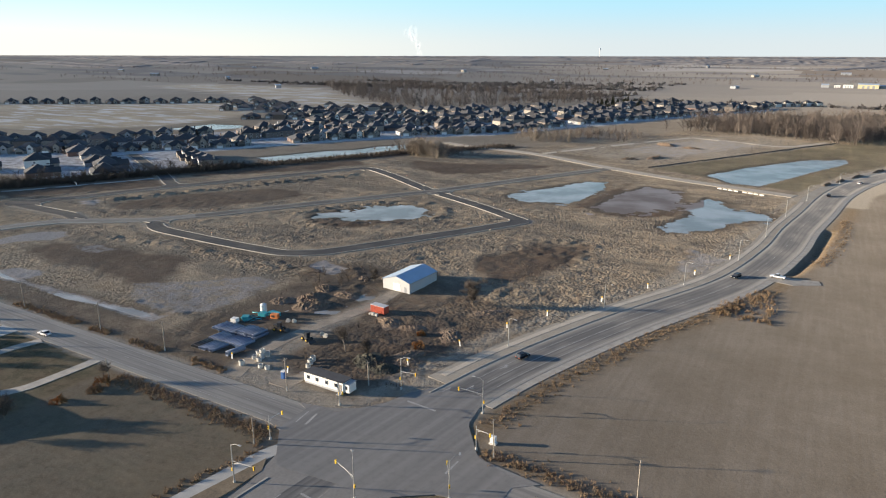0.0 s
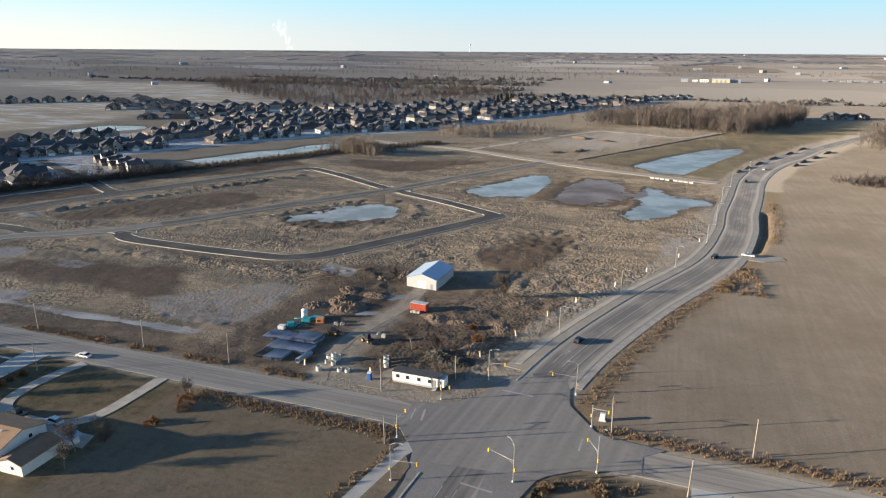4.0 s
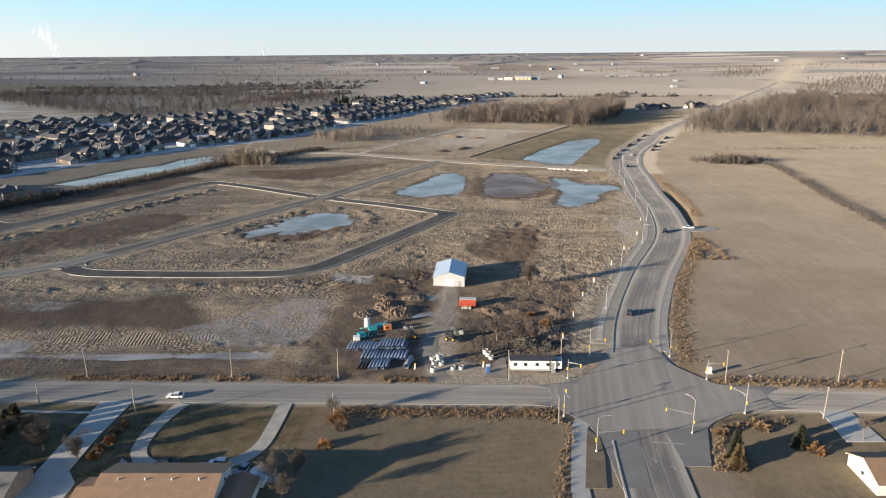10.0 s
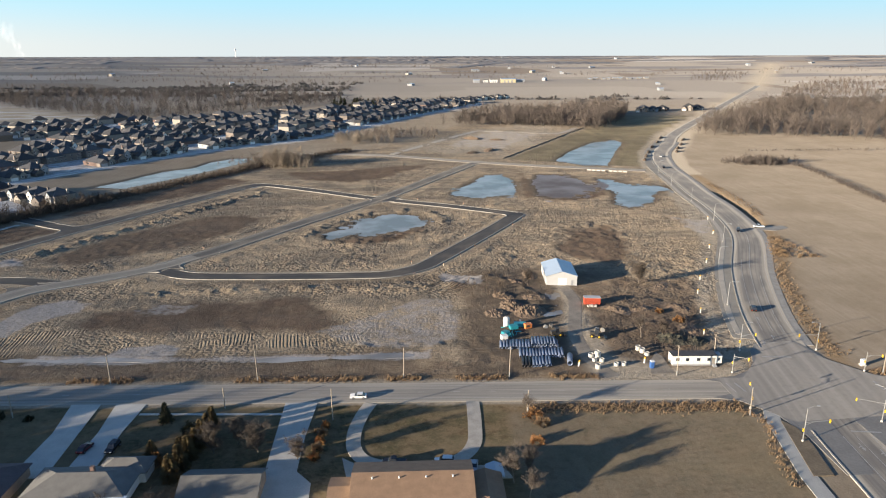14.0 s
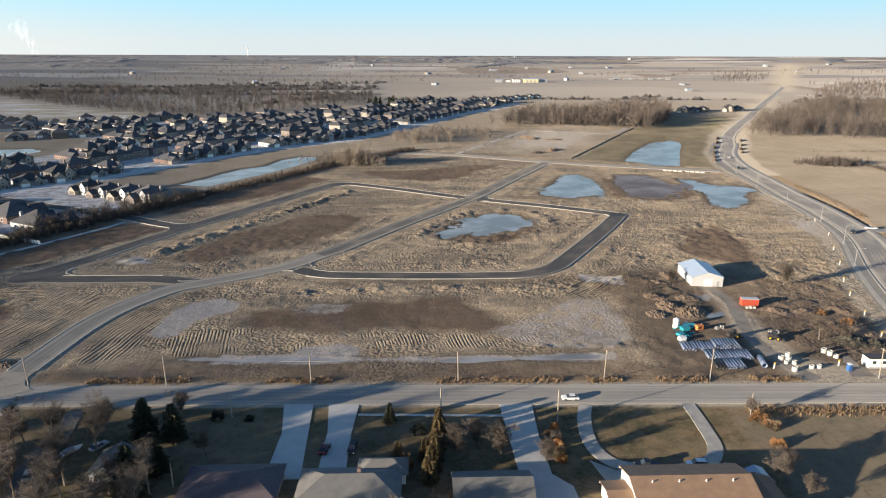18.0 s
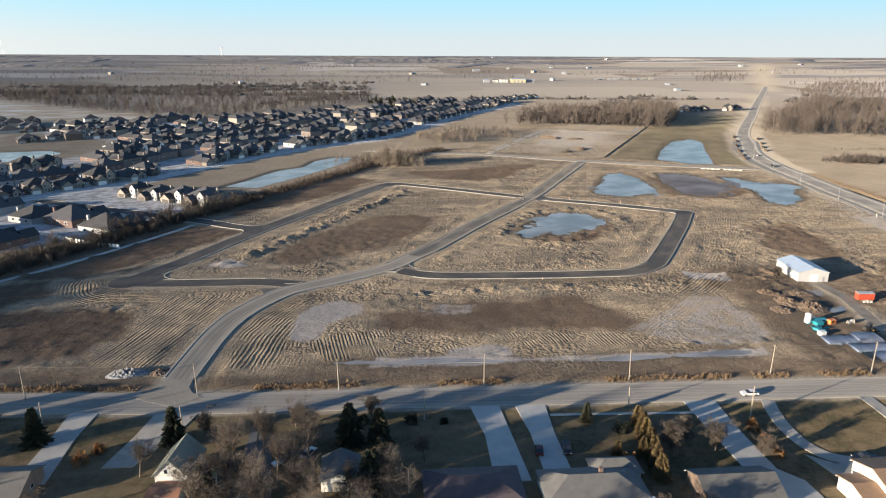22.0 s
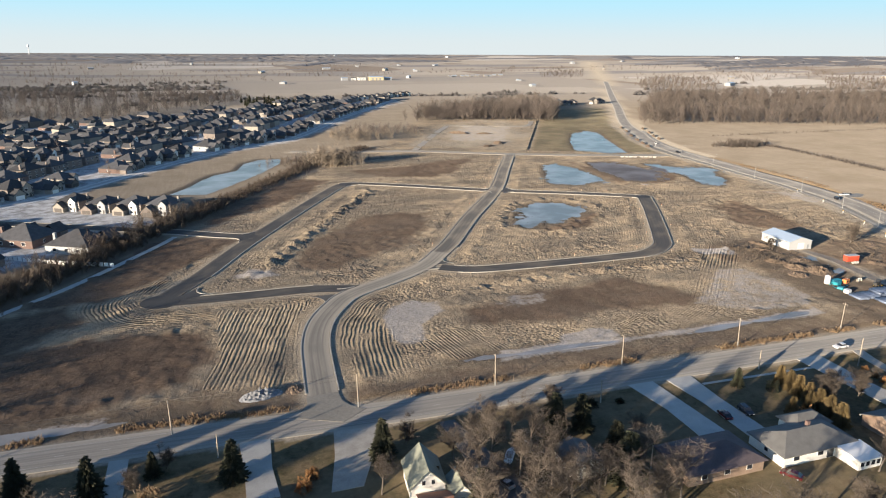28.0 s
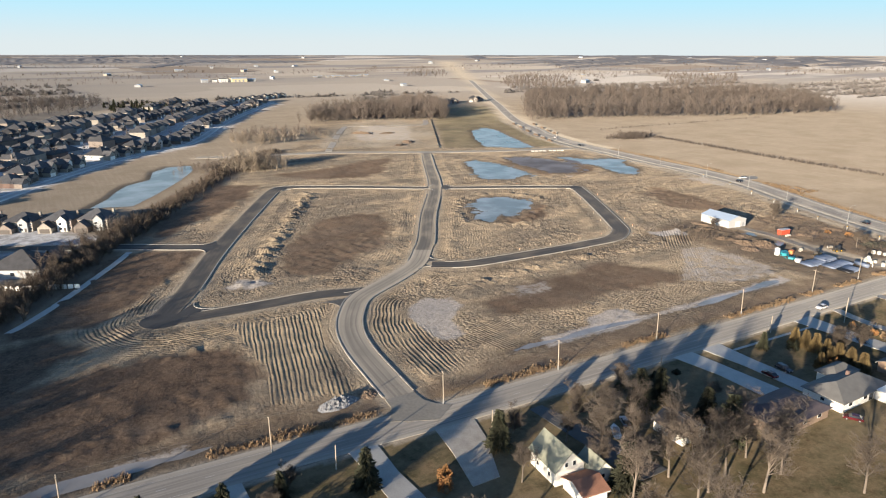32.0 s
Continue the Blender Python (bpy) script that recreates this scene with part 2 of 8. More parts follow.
ASPHALT_NEW = road_material("fresh asphalt", (0.045, 0.043, 0.043), (0.16, 0.135, 0.105), 0.15, 4.0)
ASPHALT_OLD = road_material("worn asphalt", (0.255, 0.238, 0.215), (0.35, 0.322, 0.275), 0.35, 4.6)
ASPHALT_MAIN = road_material("grey asphalt", (0.145, 0.138, 0.131), (0.32, 0.295, 0.255), 0.4, 5.6)
ASPHALT_CORNER = material("grey asphalt of corners", (0.205, 0.195, 0.181), 0.85, scale=0.35, bump=0.01, vary=0.22, spread=0.02)
GRAVEL_PALE = material("dusty pale gravel", (0.43, 0.375, 0.30), 0.95, scale=0.5, bump=0.03, vary=0.22)
GRAVEL_DIRT = material("muddy gravel", (0.265, 0.228, 0.182), 0.95, scale=0.6, bump=0.05, vary=0.45)
GRAVEL = material("pale gravel", (0.36, 0.33, 0.285), 0.95, scale=1.2, bump=0.03, vary=0.3)
KERB = material("dusty kerb concrete", (0.36, 0.335, 0.29), 0.9, scale=0.5, bump=0.005, vary=0.3)
CONCRETE = material("concrete", (0.42, 0.41, 0.38), 0.85, scale=0.8, bump=0.005, vary=0.18)
ASPHALT_MID = road_material("dusty asphalt", (0.095, 0.088, 0.08), (0.27, 0.235, 0.185), 0.35, 3.3)
WHITE_PAINT = material("white road paint", (0.36, 0.35, 0.33), 0.8, vary=0.3)

# ---- plan: lines of the roads, metres ----
COUNTY_ROAD = [(-700, 3), (-420, 3), (-300, 2), (-215, -1), (-160, -4.6), (-110, -5.8), (-40, -7.6), (30, -9.2), (80, -10.2), (115, -11.5), (160, -14), (250, -19), (420, -28), (900, -50)]
PARKWAY = [(106, -90), (109, -60), (112, -30), (117, -5), (122, 12), (131, 45), (149, 92), (176, 152), (189, 210), (194, 255), (201, 300), (212, 372), (232, 440), (263, 505), (292, 570), (345, 665), (420, 790), (560, 1030), (865, 1545), (1035, 1838), (1600, 2900)]
ENTRY = [(-173, -3), (-173, 3), (-171.5, 24), (-169.5, 44), (-165.5, 60), (-158.5, 74), (-150, 85), (-131, 97), (-113, 110), (-99, 128), (-88, 144), (-62, 187), (-18, 255), (20, 328), (47, 380), (56, 397)]
WEST_ARM = [(-146, 90), (-163, 95), (-182, 95.5), (-202, 96), (-216, 97)]
WEST_RISE = [(-217.5, 101), (-214, 108), (-204, 126), (-184, 170), (-150, 236), (-122, 288), (-112, 303)]
NORTH_ARM = [(-112, 303), (-104, 304), (-72, 286), (-33, 260), (-15, 249), (26, 228), (64, 205)]
EAST_ARM = [(64, 205), (49, 177), (31, 146), (13, 116), (5, 105), (-8, 97), (-25, 96), (-46, 96), (-72, 97), (-94, 99), (-107, 106)]
STUB = [(-179, 181), (-195, 189), (-216, 202), (-250, 220), (-330, 262)]
GRAVEL_ROAD = [(-130, 470), (-99, 458), (-22, 441), (47, 404), (112, 375), (188, 350)]
YARD_TRACK = [(62, -2), (58, 12), (58, 30), (62, 48), (65, 62), (64, 78)]
HEDGE = [(-344, 0), (-282, 108), (-262, 141), (-241, 180), (-228, 203), (-208, 237), (-189, 272), (-168, 310), (-143, 355), (-125, 390), (-97, 428), (-62, 472)]
FOOTPATH = [(-336, 0), (-292, 70), (-272, 101), (-253, 127), (-228, 171), (-217, 193)]

INNER_POND = [(-46, 160), (-38, 180), (-28, 195), (-14, 207), (-2, 211), (7, 204), (11, 192), (8, 180), (-4, 170), (-20, 161), (-36, 154), (-43, 154)]
WET_WEST = [(27, 265), (38, 292), (50, 322), (58, 337), (72, 341), (78, 322), (76, 292), (70, 262), (48, 254), (33, 260)]
WET_MID = [(96, 338), (114, 332), (134, 312), (136, 290), (125, 270), (108, 246), (92, 244), (85, 258), (88, 290)]
WET_EAST = [(140, 320), (152, 308), (159, 290), (181, 286), (181, 272), (160, 250), (156, 234), (136, 221), (130, 234), (139, 268), (136, 297)]
BASIN = [(127, 406), (150, 457), (186, 520), (219, 545), (222, 520), (196, 458), (166, 378), (147, 380)]
WEST_POND = [(-226, 304), (-213, 328), (-206, 350), (-198, 368), (-180, 384), (-174, 415), (-160, 434), (-141, 434), (-144, 412), (-160, 372), (-183, 328), (-202, 297)]
DITCH_POOL = [(-54, 13), (-46, 12.5), (-21, 13.5), (0, 14.5), (3, 16.5), (-4, 18), (-22, 17), (-46, 16)]
DITCH_POOL_MID = [(-134, 17), (-120, 16), (-108, 15.4), (-92, 15.6), (-76, 14.4), (-62, 14.6), (-66, 16.4), (-84, 17), (-96, 18.6), (-112, 18.2), (-124, 19.8)]
YARD_POOL = [(45, 48), (47, 56), (54, 70), (59, 70), (59, 59), (54, 47)]
DITCH_POOL_WEST = [(-330, 8.5), (-270, 8.5), (-228, 10), (-222, 11.5), (-240, 14), (-300, 16), (-335, 15)]
FAR_POND = [(-470, 415), (-425, 425), (-408, 470), (-420, 490), (-470, 485)]

POOLS = [(INNER_POND, 0.5), (WET_WEST, 0.5), (WET_MID, 0.34), (WET_EAST, 0.42), (BASIN, 1.2), (WEST_POND, 1.2), (DITCH_POOL, 0.3), (DITCH_POOL_MID, 0.3), (DITCH_POOL_WEST, 0.3), (YARD_POOL, 0.32), (FAR_POND, 1.0)]
ROADS = [(COUNTY_ROAD, 5.9), (PARKWAY, 8.0), (ENTRY, 4.4), (WEST_ARM, 4.3), (WEST_RISE, 4.3), (NORTH_ARM, 4.2), (EAST_ARM, 4.2), (STUB, 4.2), (GRAVEL_ROAD, 4.5)]

# dry brown weeds: on the lots, then about the wet ground and the rim, there partly painted hedge shade
WEEDS_LOTS = [
    [(-121, 44), (-118, 59), (-105, 65), (-88, 70), (-61, 70), (-40, 69), (-28, 56), (-20, 42), (-31, 35), (-63, 36), (-110, 38)],
    [(-170, 124), (-160, 148), (-144, 178), (-124, 206), (-98, 214), (-80, 205), (-88, 170), (-104, 145), (-126, 128), (-150, 119)],
    [(72, 138), (85, 168), (110, 180), (116, 160), (108, 125), (96, 102), (84, 108), (72, 122)],
    [(70, 12), (100, 16), (112, 52), (94, 64), (72, 42)],
    [(34, 40), (52, 40), (54, 74), (36, 78)],
]
WEEDS_WET = [
    [(80, 346), (93, 345), (91, 300), (87, 262), (81, 243), (71, 247), (79, 290)],
    [(90, 268), (118, 290), (138, 282), (132, 256), (112, 234), (88, 236)],
    [(-40, 152), (-23, 161), (-6, 171), (10, 183), (13, 170), (0, 153), (-22, 142), (-36, 145)],
    [(-100, 356), (-62, 362), (-14, 383), (17, 390), (-17, 335), (-43, 309), (-78, 321)],
]
WEEDS_SHADE_RIM = [
    [(-266, 62), (-240, 71), (-214, 69), (-203, 66), (-200, 58), (-204, 44), (-208, 31), (-218, 27), (-240, 20), (-300, 14), (-330, 10)],
    [(-262, 106), (-238, 104), (-224, 122), (-208, 146), (-186, 178), (-196, 194), (-224, 188)],
    [(-290, 60), (-262, 66), (-244, 84), (-250, 104), (-272, 96)],
    [(-200, 215), (-150, 262), (-120, 320), (-140, 330), (-190, 262)],
]
# pale frozen silt, and greyer mud flats
SILT = [
    [(-148, 38), (-146, 55), (-139, 67), (-130, 73), (-120, 69), (-119, 60), (-127, 54), (-131, 47), (-134, 36), (-142, 32)],
    [(-94, 15), (-91, 23), (-71, 27), (-72, 18), (-82, 15)],
    [(16, 96), (32, 92), (30, 84), (18, 87)],
    [(-194, 121), (-185, 129), (-175, 125), (-170, 116), (-182, 112)],
    [(-330, 9), (-230, 10), (-227, 14), (-335, 16)],
    [(-118, 13.5), (8, 13), (8, 18), (-60, 18), (-116, 21)],
]
MUD_FLATS = [
    [(-32, 36), (-9, 57), (8, 69), (20, 67), (22, 46), (18, 28), (8, 22), (-10, 22), (-22, 26)],
    [(-110, 60), (-96, 68), (-74, 66), (-80, 54), (-100, 50)],
    [(30, 500), (90, 480), (150, 600), (100, 650)],
    [(150, 200), (172, 186), (166, 160), (150, 150)],
]

# ---- the ground: one sheet, fine near the site ----
def axis(fine0, fine1, gap, end0, end1):
    mid = list(np.arange(fine0, fine1 + 0.01, gap))
    lo, hi, g = [], [], gap
    p = fine0
    while p > end0:
        g *= 1.09
        p -= g
        lo.append(p)
    g, p = gap, fine1
    while p < end1:
        g *= 1.07
        p += g
        hi.append(p)
    return np.array(lo[::-1] + mid + hi)


gx, gy = axis(-300, 225, 0.85, -5600, 5600), axis(-66, 345, 1.12, -1500, 5600)
X, Y = np.meshgrid(gx, gy)
nx, ny = len(gx), len(gy)
warp = (fbm(X, Y, 22, 3) - 0.5) * 16 + (fbm(X, Y, 5, 8) - 0.5) * 5
road_gap = np.full(X.shape, 1e9)
for line, half in ROADS:
    road_gap = np.minimum(road_gap, line_distance(X, Y, smooth_line(line, 12)) - half)
inner_gap = np.full(X.shape, 1e9)
for line, half in ROADS[2:7]:
    inner_gap = np.minimum(inner_gap, line_distance(X, Y, smooth_line(line, 12)) - half)
county = np.interp(X, [p[0] for p in COUNTY_ROAD], [p[1] for p in COUNTY_ROAD])
parkway_x = np.interp(Y, [p[1] for p in PARKWAY], [p[0] for p in PARKWAY])
site = step(Y - county, 3) * step(parkway_x - X, 6) * step(ring_distance(X, Y, [(-268, 108), (-330, 0), (300, -60), (300, 660), (60, 700), (-30, 500), (-96, 416)]), 8)
veg_shade, frost = np.zeros(X.shape), np.zeros(X.shape)
for rings, dense in ((WEEDS_LOTS, 1.0), (WEEDS_WET, 1.05), (WEEDS_SHADE_RIM, 1.55)):
    for ring in rings:
        veg_shade = np.maximum(veg_shade, dense * step(ring_distance(X, Y, ring) + warp * 0.9, 10))
veg_shade = np.maximum(veg_shade, 0.62 * step(ring_distance(X, Y, WET_MID) + warp * 0.9, 10))
for ring in ([(18, -2), (104, -4), (122, 60), (118, 86), (70, 100), (20, 100)], [(-330, 0), (60, -4), (60, 13), (-150, 16), (-330, 22)]):
    veg_shade = np.maximum(veg_shade, 0.8 * step(ring_distance(X, Y, ring) + warp, 10))
# weedy strip along the hedge, also standing in for the hedge's shade
veg_shade = np.maximum(veg_shade, 0.95 * step(13 - line_distance(X, Y, HEDGE) + warp * 0.5, 8))
for rings, dense in ((SILT, 1.0), (MUD_FLATS, 0.62), ([WET_MID], 0.5)):
    for ring in rings:
        frost = np.maximum(frost, dense * step(ring_distance(X, Y, ring) + warp * (0.25 if ring[0][1] < 14 else 0.6), 6))
dark_ground = np.zeros(X.shape)
height = np.full(X.shape, -0.10)
rough_ground = step(road_gap - 4, 6) * site
crumbled = np.zeros(X.shape)
for ring in ([(-64, 104), (-8, 104), (24, 150), (56, 203), (-12, 240), (-34, 210), (-60, 150)], [(-140, 82), (-20, 84), (18, 100), (30, 130), (20, 84), (-10, 74), (-120, 72)], [(34, 110), (70, 180), (120, 205), (150, 190), (120, 110), (96, 84)]):
    crumbled = np.maximum(crumbled, step(ring_distance(X, Y, ring) + warp * 0.3, 8))
patchy = step(fbm(X, Y, 34, 23) - 0.47, 0.25)
height += rough_ground * ((fbm(X, Y, 14, 21) - 0.5) * 0.6 + (fbm(X, Y, 3.4, 22, 3) - 0.5) * (0.08 + 0.5 * patchy + 0.6 * crumbled * step(fbm(X, Y, 15, 24) - 0.47, 0.15)))
# machine tracks that run along the new roads and across the lots
track_land = np.zeros(X.shape)
for ring in ([(-246, 100), (-238, 124), (-216, 124), (-206, 104), (-160, 88), (-160, 70), (-176, 45), (-178, 14), (-200, 20), (-196, 66), (-222, 72)], [(-166, 14), (-150, 18), (-134, 38), (-148, 58), (-136, 76), (-138, 90), (-160, 70)]):
    track_land = np.maximum(track_land, step(ring_distance(X, Y, ring) + warp * 0.3, 6))
tracks = (0.12 + 0.88 * track_land) * step(30 - inner_gap, 12) * step(inner_gap - 2, 3) * rough_ground * (1 - veg_shade) * (1 - 0.85 * frost)
tracks *= 1 - step(ring_distance(X, Y, [(-199, 84), (-182, 80), (-164, 84), (-163, 62), (-173, 32), (-179, 11), (-204, 22)]), 4)
swerve = (fbm(X, Y, 24, 31) - 0.5) * 7
height += tracks * 0.025 * np.sin((inner_gap + swerve * 0.6) * 2.5) * step(fbm(X, Y, 11, 40) - 0.42, 0.2)
rows_south = step(fbm(X, Y, 16, 63) - 0.38, 0.12) * step(ring_distance(X, Y, [(-141, 33), (-131, 18), (-60, 22), (-12, 24), (-16, 33), (-60, 37), (-106, 43), (-128, 42)]) + warp * 0.3, 5) * rough_ground
height += (1 - 0.8 * frost) * rows_south * 0.012 * np.sin((X + swerve * 0.35 + Y * 0.2) * 2.9)
scars = step(ring_distance(X, Y, [(-199, 84), (-182, 80), (-164, 84), (-163, 62), (-173, 32), (-179, 11), (-204, 22)]) + warp * 0.3, 4) * rough_ground
scar_at = X * 0.97 - Y * 0.235 + swerve * 0.3
scars *= 1 - 0.9 * np.clip(veg_shade, 0, 1)
height += scars * 0.065 * np.sin(scar_at * 2.33) * (0.3 + 0.7 * step(fbm(X, Y, 12, 41) - 0.45, 0.15))
ruts = step(ring_distance(X, Y, [(-30, 40), (-26, 30), (0, 48), (31, 82), (26, 98), (18, 93)]) + warp * 0.06, 1.6)
rut_at = X * 0.724 - Y * 0.69 + swerve * 0.1
rut_deep = 0.12 + 0.8 * step(Y - 73 + warp * 0.3, 5)
height -= ruts * rut_deep * 0.3 * np.clip(np.cos(rut_at * 2.6), 0, 1) ** 2
torn = step(ring_distance(X, Y, [(72, 10), (104, 16), (118, 66), (138, 118), (120, 132), (96, 96), (78, 60)]) + warp * 0.5, 8) * step(road_gap - 3, 4)
height += torn * (fbm(X, Y, 3.2, 71, 2) - 0.5) * 0.8
for ring, deep in POOLS:
    ditch = deep == 0.3
    d = ring_distance(X, Y, ring) + warp * (0.1 if deep > 0.9 else 0.22 if ditch else 0.9 if ring in (WET_EAST, WET_MID) else 0.5)
    if ring in (WET_EAST, WET_MID, WET_WEST, INNER_POND):
        height += np.exp(-((d / 6.0) ** 2)) * (fbm(X, Y, 5.0, 67, 3) - 0.5) * (0.3 if ring is INNER_POND else 0.5)
    dark_ground = np.maximum(dark_ground, step(d + 2.5, 7))
    reach = 0.6 if ditch else 4.0
    height = np.where(d > -reach, np.minimum(height, height * 0.6 - deep * np.clip((d + reach) / (1.6 if ditch else 10.0), 0, 1)), height)
    if ditch:
        height = np.where((d <= -reach) & (d > -9), np.maximum(height, -0.2), height)
dark_ground = np.maximum(dark_ground, 0.85 * step(ring_distance(X, Y, [(20, 2), (54, 2), (58, 40), (54, 92), (30, 102), (22, 44)]) + warp, 9) * step(fbm(X, Y, 9, 95) - 0.42, 0.15))
dark_ground = np.maximum(dark_ground, 0.7 * step(ring_distance(X, Y, [(66, 8), (100, 12), (112, 48), (104, 70), (80, 60), (68, 40)]) + warp, 9) * step(fbm(X, Y, 8, 96) - 0.46, 0.15))
dark_ground = np.maximum(dark_ground, 0.6 * step(ring_distance(X, Y, [(-96, 84), (8, 80), (20, 92), (4, 96), (-92, 93)]) + warp * 0.4, 6) * step(fbm(X, Y, 7, 97) - 0.45, 0.2))
# darker strip along the western verge
dark_ground = np.maximum(dark_ground, 0.75 * step(ring_distance(X, Y, [(-330, 4), (-240, 6), (-205, 6), (-192, 9), (-206, 14), (-232, 14), (-330, 13)]) + warp * 0.15, 3))
muddy = step(ring_distance(X, Y, [(-52, 160), (-47, 188), (-31, 190), (-26, 172), (-4, 168), (-17, 144), (-36, 138)]) + warp * 0.4, 6)
height += muddy * np.clip(fbm(X, Y, 4.5, 68, 3) - 0.36, 0, 1) * 1.3
dark_ground *= 1 - step(3.4 - line_distance(X, Y, smooth_line(YARD_TRACK, 4)), 1.6)
# pushed-up clods along the rim of the long lot and below the mud flat
for ridge_line, tall in (([(-116, 74), (-80, 79), (-40, 80), (0, 78), (16, 86)], 1.5), ([(-14, 23), (6, 22), (22, 25), (36, 32)], 1.1), ([(-152, 108), (-120, 118), (-98, 140), (-70, 182)], 0.9), ([(-264, 26), (-234, 25), (-206, 19)], 1.0), ([(-236, 36), (-222, 37), (-212, 30)], 0.8), ([(-240, 70), (-222, 66), (-200, 67)], 0.8)):
    d = line_distance(X, Y, ridge_line)
    height += tall * np.exp(-(((d + warp * 0.12) / 3.6) ** 2)) * np.clip(fbm(X, Y, 2.7, 59, 2) - 0.32, 0, 1) * rough_ground
# deep ditch on the field side of the curving road
height -= 1.7 * np.exp(-(((X - parkway_x - 13.0) / 2.3) ** 2)) * step(Y - 176, 8) * step(262 - Y, 10)
# wheel arcs on the rough field south of the road
arcs = step(ring_distance(X, Y, [(30, -22), (90, -24), (88, -64), (28, -64)]) + warp * 0.3, 5)
height += arcs * 0.11 * np.sin(3.1 * np.hypot(X - 72, Y + 80)) * step(fbm(X, Y, 12, 81) - 0.48, 0.15)
# berms round the inner lots
berm = np.exp(-((np.abs(inner_gap - 9) / 3.5) ** 2)) * rough_ground * step(fbm(X, Y, 26, 51) - 0.5, 0.2)
height += 0.38 * berm * (0.4 + fbm(X, Y, 2.6, 52, 2))
# spoil bank along one lot, and round the inner pond
bank = line_distance(X, Y, [(-100, 276), (-120, 240), (-143, 196), (-164, 158), (-182, 122)])
height += 2.6 * np.exp(-(((bank + warp * 0.15) / 4.5) ** 2)) * (fbm(X, Y, 3.2, 55, 2) - 0.15) * (inner_gap > 3)
round_pond = ring_distance(X, Y, INNER_POND)
height += 1.5 * np.exp(-(((round_pond + 9) / 3.2) ** 2)) * (fbm(X, Y, 3.0, 56, 2) - 0.1) * step(fbm(X, Y, 18, 57) - 0.42, 0.2)
yard_bank = line_distance(X, Y, [(20, 84), (34, 92), (46, 84), (50, 70), (52, 56)])
height += 1.2 * np.exp(-((yard_bank / 3.6) ** 2)) * (fbm(X, Y, 2.6, 58, 2) - 0.1)
north = Y - county
track_gap = line_distance(X, Y, smooth_line(YARD_TRACK, 4))
height = np.where((road_gap < 1.5) | (track_gap < 4.2), -0.10, height)
# far ground lifted to fit the horizon in the camera's view
height += 52.0 * np.clip((np.hypot(X, Y) - 1900) / 2200, 0, 1) ** 1.15
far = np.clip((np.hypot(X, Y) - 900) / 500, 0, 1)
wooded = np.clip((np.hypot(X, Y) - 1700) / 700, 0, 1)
lawn = step(county - 6 - Y, 2) * step(28 - X, 3) + 0.6 * step(county - 6 - Y, 2) * step(X - 128, 4)
lawn = np.clip(lawn + 0.5 * step(county - 9 - Y, 3) * step(X - 28, 4) * step(92 - X, 3), 0, 1)
estate = step(ring_distance(X, Y, [(-520, 150), (-430, 150), (-290, 150), (-225, 225), (-258, 275), (-290, 300), (-268, 350), (-222, 425), (-176, 490), (-118, 545), (-70, 640), (20, 840), (150, 1080), (-60, 1120), (-167, 935), (-283, 846), (-415, 773), (-510, 640), (-360, 540), (-392, 430), (-450, 330), (-560, 260)]), 8)
along, across = 0.87 * X + 0.5 * Y, 0.87 * Y - 0.5 * X
meadow = step(ring_distance(X, Y, [(-1300, 1240), (-1064, 1255), (-900, 1225), (-742, 1100), (-600, 950), (-457, 842), (-405, 770), (-535, 762), (-640, 815), (-740, 840), (-960, 960), (-1300, 1060)]) + warp, 14)
meadow = np.maximum(meadow, step(ring_distance(X, Y, [(-1080, 490), (-930, 585), (-800, 680), (-700, 735), (-600, 690), (-530, 600), (-500, 500), (-525, 400), (-620, 330), (-760, 300), (-1000, 380)]) + warp, 12))
frosted = meadow.copy()
meadow = meadow * (0.55 + 0.45 * step(fbm(along * 0.25, across, 22, 122) - 0.45, 0.14))
reeds = np.exp(-(((north - 8.5 + warp * 0.12) / 1.7) ** 2)) * step(60 - X, 6) * step(X + 198, 8)
reeds = np.maximum(reeds, np.exp(-(((county - Y - 9.5 + warp * 0.15) / 2.2) ** 2)) * step(X - 26, 3) * step(95 - X, 3))
reeds = np.maximum(reeds, np.exp(-((np.abs(X - parkway_x - 15 + warp * 0.3) / 4.0) ** 2)) * step(Y - county - 8, 4) * step(330 - Y, 20))
reeds = np.maximum(reeds, np.exp(-(((north - 10 + warp * 0.2) / 3.0) ** 2)) * step(X - 128, 4))
grass_basin = step(ring_distance(X, Y, [(86, 414), (206, 636), (330, 830), (414, 820), (275, 572), (193, 366)]), 3)
pk_gap = line_distance(X, Y, PARKWAY) - 8
gravel = np.exp(-((np.clip(road_gap, 0, 99) / 2.0) ** 2)) * (Y > county - 7)
gravel = np.maximum(gravel, step(ring_distance(X, Y, [(56, -4), (102, -8), (102, 3), (80, 3), (66, 14), (66, 80), (60, 80), (54, 20)]) + warp * 0.3, 4))
gravel = np.maximum(gravel, step(ring_distance(X, Y, [(104, -2), (118, 60), (160, 148), (176, 210), (182, 300), (194, 345), (186, 345), (172, 250), (150, 148), (112, 60), (98, 6)]) + warp * 0.15, 4))
gravel = np.maximum(gravel, step(12 - pk_gap + warp * 0.2, 3) * step(Y - 330, 4) * step(640 - Y, 60))
gravel = np.maximum(gravel, step(7.5 - pk_gap + warp * 0.1, 2) * (X < parkway_x) * step(Y - 12, 4))
gravel = np.maximum(gravel, 0.85 * step(ring_distance(X, Y, [(-16, 478), (70, 640), (135, 692), (216, 668), (80, 418)]) + warp * 0.3, 3) * (0.35 + 0.65 * step(fbm(X, Y, 40, 93) - 0.45, 0.12)))
